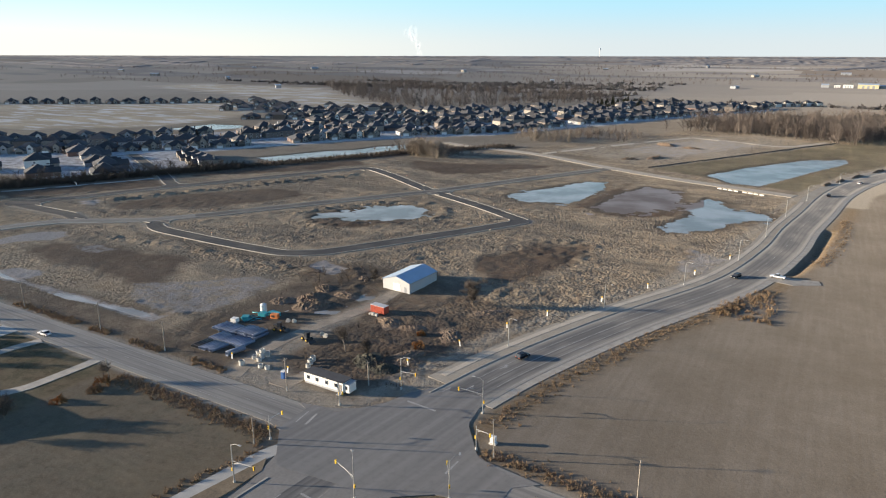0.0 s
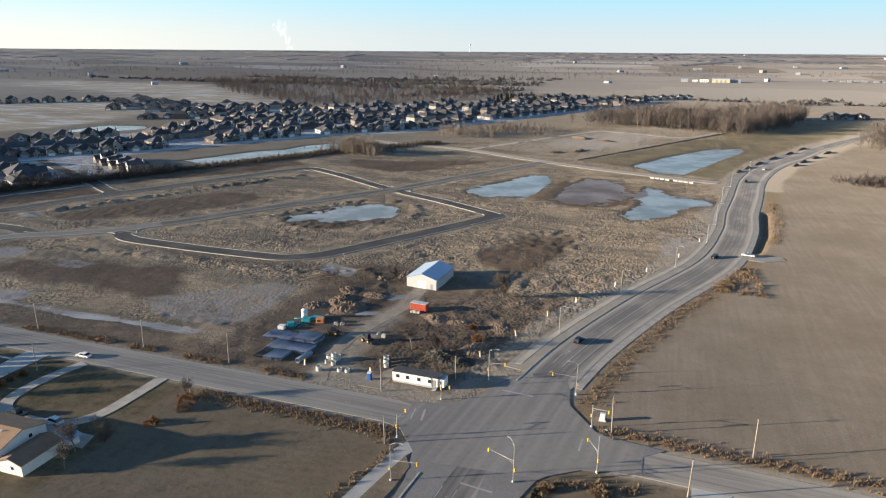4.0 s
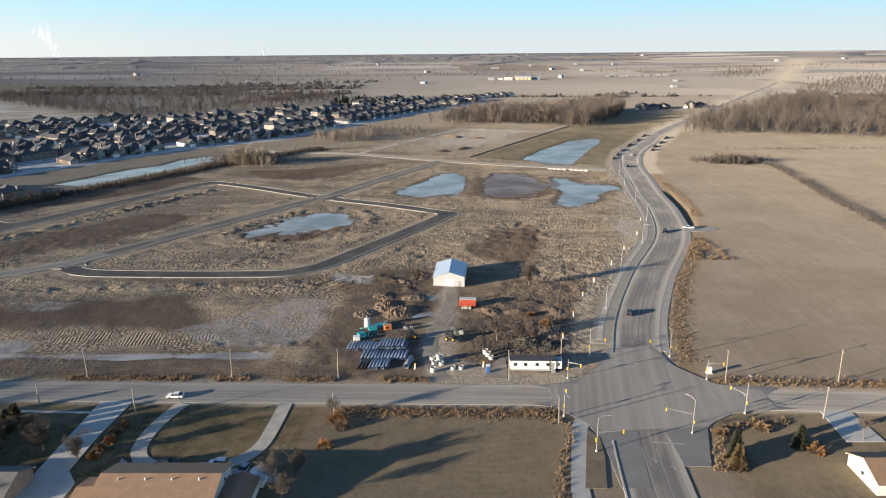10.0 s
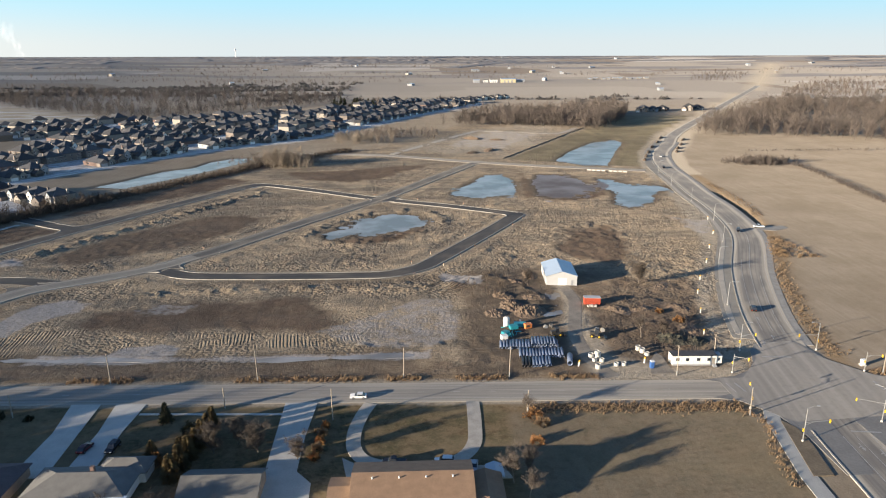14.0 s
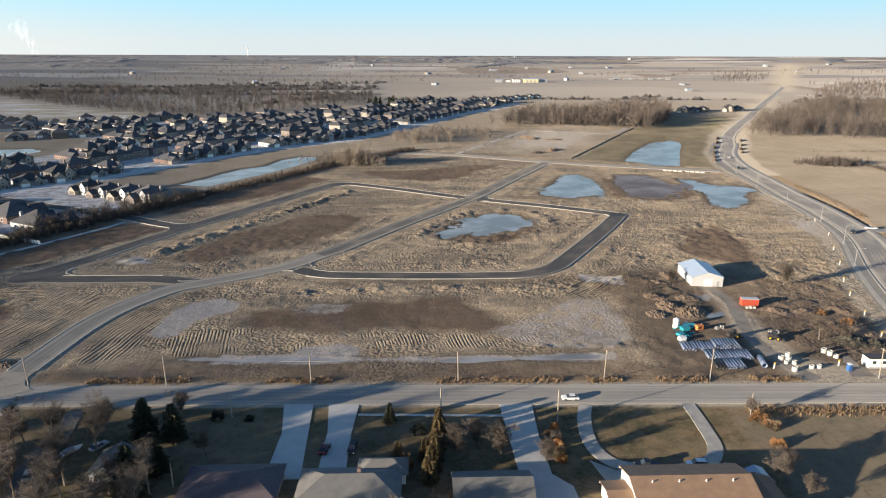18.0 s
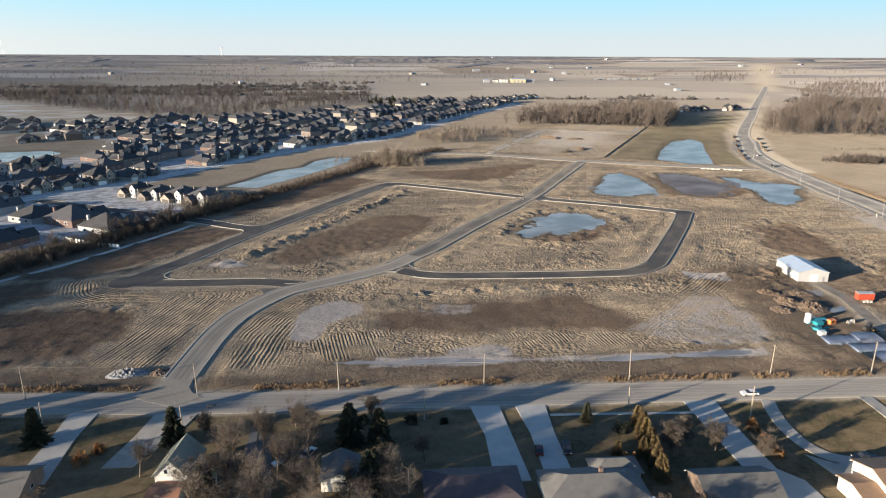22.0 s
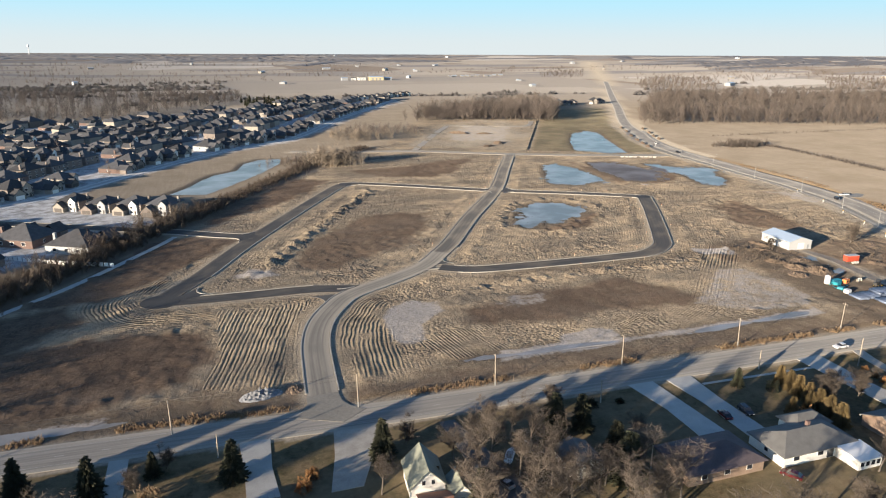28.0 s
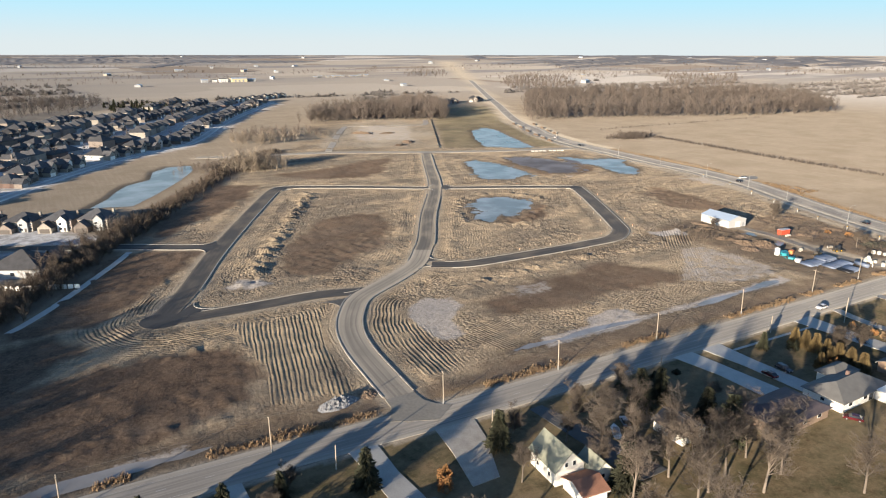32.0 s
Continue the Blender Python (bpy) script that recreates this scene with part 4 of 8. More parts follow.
J1, J2, J3, J4 = (-149.5, 86.5), (-112.5, 110.5), (-16.0, 251.5), (-179.5, 181.0)
for j, a, b, ha, hb, r, mt in (
    (J1, (-0.96, 0.28), (-0.57, -0.82), 4.2, 4.3, 7, ASPHALT_DUSTY), (J1, (-0.96, 0.28), (0.86, 0.5), 4.2, 4.3, 9, ASPHALT_DUSTY),
    (J2, (0.92, -0.38), (0.62, 0.78), 4.2, 4.3, 5, ASPHALT_DUSTY), (J2, (0.92, -0.38), (-0.82, -0.57), 4.2, 4.3, 8, ASPHALT_DUSTY),
    (J3, (-0.86, 0.5), (0.47, 0.88), 4.1, 4.3, 6, ASPHALT_DUSTY), (J3, (-0.86, 0.5), (-0.54, -0.84), 4.1, 4.3, 6, ASPHALT_DUSTY),
    (J3, (0.87, -0.48), (0.47, 0.88), 4.1, 4.3, 6, ASPHALT_DUSTY), (J3, (0.87, -0.48), (-0.54, -0.84), 4.1, 4.3, 6, ASPHALT_DUSTY),
    (J4, (-0.87, 0.45), (0.46, 0.89), 4.1, 4.2, 6, ASPHALT_PATCH), (J4, (-0.87, 0.45), (-0.43, -0.9), 4.1, 4.2, 6, ASPHALT_PATCH),
    ((-217.5, 97.5), (1.0, -0.02), (0.5, 0.86), 4.2, 4.2, 6, ASPHALT_PATCH), ((-112, 303), (0.82, -0.3), (-0.46, -0.89), 4.1, 4.2, 6, ASPHALT_PATCH),
    ((64, 205), (-0.87, 0.48), (-0.47, -0.88), 4.1, 4.1, 4, ASPHALT_PATCH),
):
    corner(j, a, b, ha, hb, r, mt, kerbed=not (j == J1 and b[1] < 0))
for x, y, r in ((-218.6, 98.4, 7.0), (-110.5, 303.0, 4.6), (63.5, 204.6, 4.4)):
    ring = [(x + r * math.cos(2 * math.pi * k / 28), y + r * math.sin(2 * math.pi * k / 28)) for k in range(28)]
    s = Shape().prism(ring, -0.1, 0.0835)
    tagged(new("street_bend", s.mesh("street_bend", ASPHALT_PATCH)), "rounded asphalt bend of the new streets", "road", kind="structure")
mouth = Shape().prism([(-181.5, -0.4), (-179.0, 2.2), (-177.4, 6), (-177.0, 10), (-168.4, 10), (-168.2, 5), (-166.6, 1.8), (-163, -1.2), (-170, -6)], -0.2, 0.094)
tagged(new("street_mouth", mouth.mesh("street_mouth", material("muddy asphalt apron", (0.265, 0.24, 0.20), 0.95, scale=0.3, vary=0.25))), "muddy asphalt apron where a new street meets the road", "road", kind="structure")

# the older part of the entry street, pale with dried mud
tagged(new("mud_film", run_mesh("mud_film", cut(smooth_line(ENTRY, 3), 0.0, 0.34), 4.1, 0.0885, road_material("dried mud on asphalt", (0.205, 0.188, 0.163), (0.31, 0.28, 0.235), 0.5, 2.9))), "dried pale mud tracked over new asphalt", "road surface", kind="structure")

# parkway: kerb, walk and paint
PK = smooth_line(PARKWAY, 3)
strip_thing("kerb", cut(PK, 0.0315, 0.19), -7.4, -7.8, 0.2, 0.4, KERB, "pale concrete kerb along the curving road")
strip_thing("kerb", cut(PK, 0.0, 0.017), -7.4, -7.8, 0.2, 0.4, KERB, "pale concrete kerb along the curving road")
strip_thing("sidewalk", cut(PK, 0.0345, 0.13), -11.0, -13.0, 0.05, 0.3, GRAVEL_PALE, "pale stone-dust walk beside the curving road", "sidewalk")
strip_thing("verge", cut(PK, 0.0335, 0.19), -7.8, -14.6, 0.0, 0.4, material("pale graded verge", (0.36, 0.318, 0.255), 0.95, scale=0.4, vary=0.25, bump=0.03), "pale graded clay verge along the curving road", "verge")
strip_thing("shoulder", cut(PK, 0.033, 0.19), 7.4, 10.0, 0.02, 0.3, GRAVEL, "pale gravel shoulder of the curving road", "shoulder")
strip_thing("sidewalk", [(100, -20), (97, -27), (95, -38), (92.5, -52), (90, -90)], -2.0, 2.0, 0.05, 0.3, CONCRETE, "pale concrete walk beside the south road", "sidewalk")


def paint(line, off, width, z, a=0.0, b=1.0, dash=None, name="road_marking", label="worn white painted line on the asphalt"):
    curve = cut(line, a, b)
    s = Shape()
    if not dash:
        ribbon(s, curve, off - width / 2, off + width / 2, z)
    else:
        step_n = dash[1]
        for i in range(0, len(curve) - dash[0], step_n):
            ribbon(s, curve[i : i + dash[0]], off - width / 2, off + width / 2, z)
    if s.v:
        tagged(new(name, s.mesh(name, WHITE_PAINT)), label, "road marking", kind="structure")


paint(PK, 0.0, 0.22, 0.066, 0.036, 0.075)
paint(PK, 0.0, 0.2, 0.066, 0.075, 0.25, (2, 6))
paint(PK, -3.4, 0.18, 0.066, 0.036, 0.062)
paint(PK, 3.6, 0.18, 0.066, 0.036, 0.055)
paint(PK, 6.4, 0.16, 0.066, 0.036, 0.19)
paint(PK, -1.0, 0.22, 0.066, 0.0, 0.0165)
paint(PK, 2.4, 0.18, 0.066, 0.0, 0.0165)
paint(PK, 6.2, 0.16, 0.066, 0.0, 0.0165)
CR = smooth_line(COUNTY_ROAD, 3)
paint(CR, 0.0, 0.2, 0.036, 0.29, 0.49, (2, 5))
paint(CR, 3.6, 0.14, 0.036, 0.25, 0.49)
paint(CR, -3.6, 0.14, 0.036, 0.25, 0.49)
for a, b, w in (((112.5, 9.5), (121.5, 8.6), 0.6), ((96.0, -7.2), (96.8, -12.6), 0.6), ((93.4, -7.4), (94.0, -12.8), 0.3), ((113.6, -34), (121.0, -35), 0.6), ((136.5, -13.4), (136.8, -8.0), 0.5)):
    s = Shape()
    ribbon(s, [a, b], -w / 2, w / 2, 0.085)
    tagged(new("stop_bar", s.mesh("stop_bar", WHITE_PAINT)), "white painted stop bar across a traffic lane", "road marking", kind="structure")
# turn arrows
for x, y, r in ((118.5, 20, 15), (123.5, 24, 15), (121.5, 36, 17), (126.5, 40, 17), (112.0, -41, 187), (115.5, -44, 187)):
    s = Shape()
    s.add([(-0.12, -1.8, 0), (0.12, -1.8, 0), (0.12, 0.6, 0), (-0.12, 0.6, 0), (-0.5, 0.6, 0), (0.5, 0.6, 0), (0, 1.9, 0), (0.12, -0.4, 0), (0.9, 0.2, 0), (0.9, 0.5, 0), (0.12, 0, 0)], [(0, 1, 2, 3), (4, 5, 6), (7, 8, 9, 10)])
    ob = tagged(new("turn_arrow", s.mesh("turn_arrow", WHITE_PAINT)), "white painted turn arrow on a traffic lane", "road marking", kind="structure")
    ob.matrix_basis = pose(x, y, 0.086, 0, 0, -r)

# corner flares of the junction
for ring in (
    [(88, -5), (98, -3.0), (104, 0.5), (108, 6), (111, 14), (116, 20), (118, 0), (115, -8), (96, -8)],
    [(126, -5), (124, 10), (128.5, 22), (130.5, 16), (131.5, 8), (135.5, -1.5), (142, -5), (156, -7.0), (150, -12), (130, -10)],
    [(156, -18.5), (142, -19.4), (134, -22), (129, -28), (124, -44), (118, -44), (118, -14), (140, -13)],
    [(86, -15.4), (94.5, -18), (99.5, -26), (101.5, -36), (101.5, -52), (108, -52), (113, -14), (98, -12)],
):
    s = Shape()
    s.prism(ring, -0.2, 0.076)
    tagged(new("junction_corner", s.mesh("junction_corner", ASPHALT_CORNER)), "grey asphalt corner of the road junction", "road", kind="structure")
s = Shape().prism([(100, -4.2), (110, 8), (114.5, 19), (128.2, 21), (131, 8), (140, -4.6), (151, -8.2), (151, -18.4), (138, -20.8), (129, -27), (102.6, -29), (99.6, -26), (92, -16.4), (92, -4.4)], -0.2, 0.081)
me = s.mesh("junction", road_material("crossing asphalt", (0.215, 0.204, 0.19), (0.275, 0.257, 0.23), 0.1, 60.0))
me.attributes.new("run", "FLOAT_VECTOR", "POINT").data.foreach_set("vector", [c for x, y, z in s.v for c in (0.3 * (x - 118 - 0.16 * (y + 10)), 0.3 * y, 0.0)])
tagged(new("junction", me), "worn grey asphalt crossing of two roads", "road", kind="structure")
s = Shape().prism([(98.6, -28), (101.0, -32), (100.5, -40), (98.4, -52), (93.6, -52), (96.5, -38)], -0.2, 0.14)
tagged(new("corner_island", s.mesh("corner_island", material("weedy verge", (0.17, 0.132, 0.088), 0.95, scale=0.6, vary=0.45, bump=0.05))), "weedy raised corner island beside the walk", "verge", kind="structure")

# drives on the house side of the county road
def slab(name, ring, z, mat, label, category="driveway"):
    s = Shape().prism(ring, -0.3, z)
    return tagged(new(name, s.mesh(name, mat)), label, category, kind="structure")


tagged(new("yard_track", run_mesh("yard_track", smooth_line(YARD_TRACK, 3), 2.3, -0.06, GRAVEL_DIRT)), "worn pale gravel track through the yard", "track", kind="structure")
slab("forecourt", [(73.7, -0.6), (80.8, -0.6), (81.4, 12.0), (81.0, 15.5), (77.0, 9.0)], 0.0, GRAVEL_DIRT, "pale gravel forecourt beside the site trailer", "forecourt")
DRIVE = "pale concrete driveway from the road to a house"
slab("driveway", [(-90.5, -11.6), (-82.6, -11.8), (-81.8, -26), (-80.7, -45), (-88.8, -45), (-88.4, -26)], 0.05, CONCRETE, DRIVE)
slab("driveway", [(-78.4, -12), (-70.2, -12.2), (-71.0, -26), (-70.8, -44.5), (-77.2, -44.5), (-77.0, -26)], 0.05, CONCRETE, DRIVE)
slab("driveway", [(-32.2, -13.2), (-23.4, -13.2), (-24.2, -30), (-23.9, -45), (-20, -49.6), (-19, -66), (-30.2, -66), (-31.4, -40)], 0.05, CONCRETE, DRIVE)
slab("driveway", [(-195.2, -7.5), (-188.0, -8), (-188.6, -20), (-187.4, -38), (-194.8, -38), (-194.6, -20)], 0.05, CONCRETE, DRIVE)
slab("driveway", [(-223.6, -6), (-219.4, -6.4), (-219.2, -26), (-223.4, -26)], 0.05, CONCRETE, DRIVE)
slab("driveway", [(-173, -9.5), (-162, -10.2), (-164, -18), (-170.5, -33), (-177.5, -33), (-174.5, -20)], 0.04, GRAVEL, "pale gravel turning place beside a white house")
slab("driveway", [(161.5, -19.5), (169.5, -20), (169.8, -34), (160.5, -34)], 0.05, CONCRETE, DRIVE)
slab("driveway", [(-147, -13.5), (-143, -13.5), (-139, -34), (-137, -50), (-147, -50), (-146, -34)], 0.035, material("old dark drive", (0.10, 0.10, 0.10), scale=0.5), "dark asphalt driveway between bare trees")
slab("garden_walk", [(-70, -17.0), (-32, -18.7), (-32, -19.6), (-70, -17.9)], 0.04, CONCRETE, "narrow pale concrete walk along a front lawn", "walk")
s = Shape()
ribbon(s, smooth_line([(-8.8, -14.4), (-10.6, -20), (-12.0, -29), (-11.2, -37), (-7, -42.2), (3, -44.0), (12.5, -42.4), (17.6, -36), (18.8, -26), (19.2, -14.6)], 1.5), -1.8, 1.8, 0.045, 0.3)
tagged(new("loop_drive", s.mesh("loop_drive", GRAVEL)), "pale gravel loop driveway round an oval lawn", "driveway", kind="structure")
slab("forecourt", [(-14, -40), (-9, -44), (24, -44.5), (25.5, -49.6), (-12, -49.0)], 0.04, GRAVEL, "pale gravel forecourt in front of a bungalow")
strip_thing("footpath", smooth_line(FOOTPATH, 4), -1.4, 1.4, 0.02, 0.4, CONCRETE, "narrow pale path beside the hedgerow", "path")
slab("field_entry", [(186.5, 163), (196, 160.5), (206, 166), (205, 171), (195, 170), (188, 171)], 0.03, GRAVEL, "pale gravel entry from the road to a field")

# pale haul track round the graded lot
for line in ([(-18, 448), (8, 500), (44, 572), (78, 634)], [(78, 634), (120, 622), (168, 604), (204, 660)]):
    strip_thing("haul_track", smooth_line(line, 6), -3.2, 3.2, 0.02, 0.3, GRAVEL_PALE, "pale gravel haul track round a graded lot", "track")

# silt fence between the graded lot and the grass basin
silt = thing("silt_fence", "low grey silt fence along a graded dirt lot", "fence")
SILT_CLOTH = material("grey silt cloth", (0.10, 0.096, 0.09), 0.9, vary=0.3)
p0, p1 = Vector((82, 417)), Vector((215, 664))
for k in range(70):
    a, b = p0.lerp(p1, k / 70), p0.lerp(p1, (k + 0.96) / 70)
    sh = Shape()
    ribbon(sh, [tuple(a), tuple(b)], -0.05, 0.05, 0.5 + 0.06 * math.sin(k * 1.7), 0.9)
    part("cloth_panel", sh, SILT_CLOTH, silt)
    part("stake", Shape().tube((a.x, a.y, -0.3), (a.x, a.y, 0.75), 0.06, sides=5), GRAVEL, silt)

# ---- more materials ----
WALL_WHITE = material("white siding", (0.74, 0.72, 0.67), 0.7, scale=0.6, vary=0.1, bump=0.01)
WALL_BRICK = material("tan brick", (0.28, 0.20, 0.148), 0.85, scale=2.0, vary=0.3, bump=0.01)
BRICK_NEW = material("grey brown brick", (0.175, 0.148, 0.13), 0.85, scale=2.0, vary=0.3, bump=0.01, spread=0.3)
WALL_STONE = material("pale stone", (0.29, 0.262, 0.225), 0.8, scale=2.0, vary=0.25, bump=0.01)
WALL_GREY = material("grey siding", (0.33, 0.34, 0.35), 0.75, scale=0.8, vary=0.15)
WALL_DARK = material("dark brick", (0.15, 0.10, 0.085), 0.85, scale=2.0, vary=0.3)
ROOF_DARK = material("charcoal shingles", (0.062, 0.063, 0.069), 0.9, scale=1.5, vary=0.35, bump=0.02, spread=0.4)
ROOF_BROWN = material("brown shingles", (0.25, 0.16, 0.10), 0.9, scale=1.5, vary=0.25, bump=0.02)
ROOF_GREY = material("grey shingles", (0.145, 0.142, 0.134), 0.9, scale=1.5, vary=0.25, bump=0.02)
ROOF_GREEN = material("grey green shingles", (0.24, 0.245, 0.19), 0.9, scale=1.5, vary=0.2, bump=0.02)
TRIM_WHITE = material("white trim", (0.78, 0.77, 0.74), 0.6, vary=0.08)
GLASS_DARK = material("window glass", (0.03, 0.035, 0.045), 0.08, vary=0.3)
DOOR_DARK = material("dark door", (0.06, 0.05, 0.045), 0.6)
# blue of sky light on a shaded slope is put into this base
STEEL_ROOF = material("sky-tinted steel sheet", (0.38, 0.46, 0.56), 0.35, 0.0, scale=0.7, vary=0.1, bump=0.004)
STEEL_WALL = material("white steel sheet", (0.52, 0.52, 0.515), 0.5, scale=0.7, vary=0.1)
RED_PAINT = material("faded red paint", (0.42, 0.075, 0.04), 0.55, scale=0.8, vary=0.25)
GALV = material("galvanised steel", (0.33, 0.33, 0.32), 0.55, 0.3, vary=0.15)
POLE_WOOD = material("weathered pole wood", (0.34, 0.29, 0.23), 0.9, scale=1.0, vary=0.25, bump=0.01)
SIGNAL_YELLOW = material("signal yellow", (0.75, 0.47, 0.03), 0.5, vary=0.1)
LENS_DARK = material("dark lens", (0.03, 0.03, 0.03), 0.2)
PLASTIC_BLUE = material("blue plastic", (0.04, 0.12, 0.33), 0.5)
PIPE_GREY = material("blue grey plastic pipe", (0.14, 0.175, 0.25), 0.4, vary=0.2, spread=0.25)
PIPE_BLACK = material("black plastic pipe", (0.02, 0.02, 0.022), 0.45)
CONCRETE_PRECAST = material("precast concrete", (0.55, 0.53, 0.48), 0.85, scale=1.5, vary=0.15)
TEAL = material("teal plastic", (0.03, 0.30, 0.36), 0.45, vary=0.35, spread=0.3)
ORANGE = material("orange paint", (0.62, 0.20, 0.06), 0.55)
MACHINE_DARK = material("dark machine paint", (0.05, 0.045, 0.04), 0.5)
TYRE = material("tyre rubber", (0.015, 0.015, 0.015), 0.85)
RIM = material("wheel rim", (0.45, 0.45, 0.46), 0.35, 0.8)
BARK = material("grey bark", (0.155, 0.128, 0.104), 0.95, scale=3.0, vary=0.35, bump=0.02, spread=0.25)
TWIG = material("winter twigs", (0.10, 0.08, 0.064), 0.95, vary=0.3, spread=0.3)
TWIG_WOOD = material("winter wood", (0.122, 0.099, 0.084), 0.95, scale=0.06, vary=0.35)
SPRUCE = material("spruce needles", (0.036, 0.038, 0.02), 0.9, scale=2.0, vary=0.45, spread=0.3)
THUJA = material("bronze cedar leaves", (0.125, 0.088, 0.036), 0.9, scale=2.0, vary=0.4, spread=0.3)
RUST_LEAF = material("dry rust leaves", (0.27, 0.14, 0.055), 0.9, scale=2.0, vary=0.4, spread=0.2)
STRAW = material("dry reeds", (0.24, 0.165, 0.098), 0.95, scale=1.5, vary=0.35)
SOIL = material("heaped clay", (0.185, 0.132, 0.09), 0.95, scale=1.2, vary=0.45, bump=0.12)
BRUSH_PILE = material("cut brush", (0.055, 0.052, 0.038), 0.95, scale=2.0, vary=0.5, bump=0.12)
SOIL_PALE = material("frosted spoil", (0.21, 0.213, 0.222), 0.9, scale=0.5, vary=0.6, bump=0.1)


# ---- trees ----
def grow(seed, height, spread, forks, levels, twig_r, trunk_r, lean=0.12, start=0.28):
    """Segments of a bare tree: (foot, tip, foot radius, tip radius, level)."""
    r = random.Random(seed)
    out = []

    def limb(p, d, length, rad, level):
        parts = 3 if level == 0 else 2
        for k in range(parts):
            q = p + d * (length / parts)
            r1 = rad * (0.78 if level == 0 else 0.72)
            out.append((p, q, rad, r1, level))
            if level < levels and (level > 0 or k > 0 or start < 0.15):
                for _ in range(forks if level else forks + 1):
                    side = Vector((r.uniform(-1, 1), r.uniform(-1, 1), r.uniform(0.05, 0.9) if level < 2 else r.uniform(-0.2, 0.8)))
                    nd = (d * 0.45 + side.normalized() * spread).normalized()
                    limb(p.lerp(q, r.uniform(0.35, 1.0)), nd, length * r.uniform(0.42, 0.66), max(twig_r, r1 * 0.55), level + 1)
            d = (d + Vector((r.uniform(-1, 1), r.uniform(-1, 1), r.uniform(-0.2, 0.6))) * lean * (1.6 if level else 0.8)).normalized()
            p, rad = q, max(twig_r, r1)

    limb(Vector((0, 0, -0.3)), Vector((r.uniform(-0.08, 0.08), r.uniform(-0.08, 0.08), 1)).normalized(), height * 0.62, trunk_r, 0)
    return out


def limbs_arrays(segs, sides):
    """Tapered three-or-more-sided limbs as arrays of triangles and quads turned to triangles."""
    a = np.array([s[0] for s in segs])
    b = np.array([s[1] for s in segs])
    ra, rb = np.array([s[2] for s in segs]), np.array([s[3] for s in segs])
    d = b - a
    d /= np.linalg.norm(d, axis=1)[:, None]
    ref = np.where(np.abs(d[:, 2:3]) > 0.8, [[1.0, 0, 0]], [[0, 0, 1.0]])
    s1 = np.cross(d, ref)
    s1 /= np.linalg.norm(s1, axis=1)[:, None]
    s2 = np.cross(d, s1)
    w = 2 * np.pi * np.arange(sides) / sides
    ring = np.cos(w)[None, :, None] * s1[:, None] + np.sin(w)[None, :, None] * s2[:, None]
    v = np.concatenate([a[:, None] + ra[:, None, None] * ring, b[:, None] + rb[:, None, None] * ring], 1)
    base = (np.arange(len(segs)) * 2 * sides)[:, None, None]
    i = np.arange(sides)
    j = (i + 1) % sides
    f = np.stack([i, j, j + sides, i + sides], -1)[None] + base
    return v.reshape(-1, 3), f.reshape(-1, 4)


def spikes_arrays(segs):
    """Cheap limbs for far woods: three-sided points."""
    a = np.array([s[0] for s in segs])
    b = np.array([s[1] for s in segs])
    ra = np.array([s[2] for s in segs])
    d = b - a
    d /= np.linalg.norm(d, axis=1)[:, None]
    ref = np.where(np.abs(d[:, 2:3]) > 0.8, [[1.0, 0, 0]], [[0, 0, 1.0]])
    s1 = np.cross(d, ref)
    s1 /= np.linalg.norm(s1, axis=1)[:, None]
    s2 = np.cross(d, s1)
    w = 2 * np.pi * np.arange(3) / 3
    ring = a[:, None] + ra[:, None, None] * (np.cos(w)[None, :, None] * s1[:, None] + np.sin(w)[None, :, None] * s2[:, None])
    v = np.concatenate([ring, (b + d * 0.4)[:, None]], 1)
    f = np.array([[0, 1, 3], [1, 2, 3], [2, 0, 3]])[None] + (np.arange(len(segs)) * 4)[:, None, None]
    return v.reshape(-1, 3), f.reshape(-1, 3)


def tree_thing(label, segs, group="bare trees"):
    t = thing("tree", label, "tree", group)
    thick = [s for s in segs if s[4] <= 1]
    fine = [s for s in segs if s[4] > 1]
    part("trunk", mesh_arrays("trunk", *limbs_arrays(thick, 6), BARK, True), BARK, t)
    part("crown", mesh_arrays("crown", *spikes_arrays(fine), TWIG, False), TWIG, t, "bare winter twigs")
    return t


def clump_arrays(points, normals, size, rs):
    """Small leaf tufts, two crossed triangles each."""
    n = len(points)
    t = rs.normal(size=(n, 3))
    t -= (t * normals).sum(1)[:, None] * normals * 0.6
    t /= np.linalg.norm(t, axis=1)[:, None]
    b = np.cross(normals, t)
    b /= np.linalg.norm(b, axis=1)[:, None] + 1e-6
    s = size * rs.uniform(0.6, 1.4, n)[:, None]
    tri = []
    for u, w in ((t, normals), (b, normals)):
        tri.append(np.stack([points - u * s * 0.5, points + u * s * 0.5, points + w * s * 1.3 + u * s * rs.uniform(-0.3, 0.3, (n, 1))], 1))
    v = np.concatenate(tri, 0).reshape(-1, 3)
    return v, np.arange(len(v)).reshape(-1, 3)


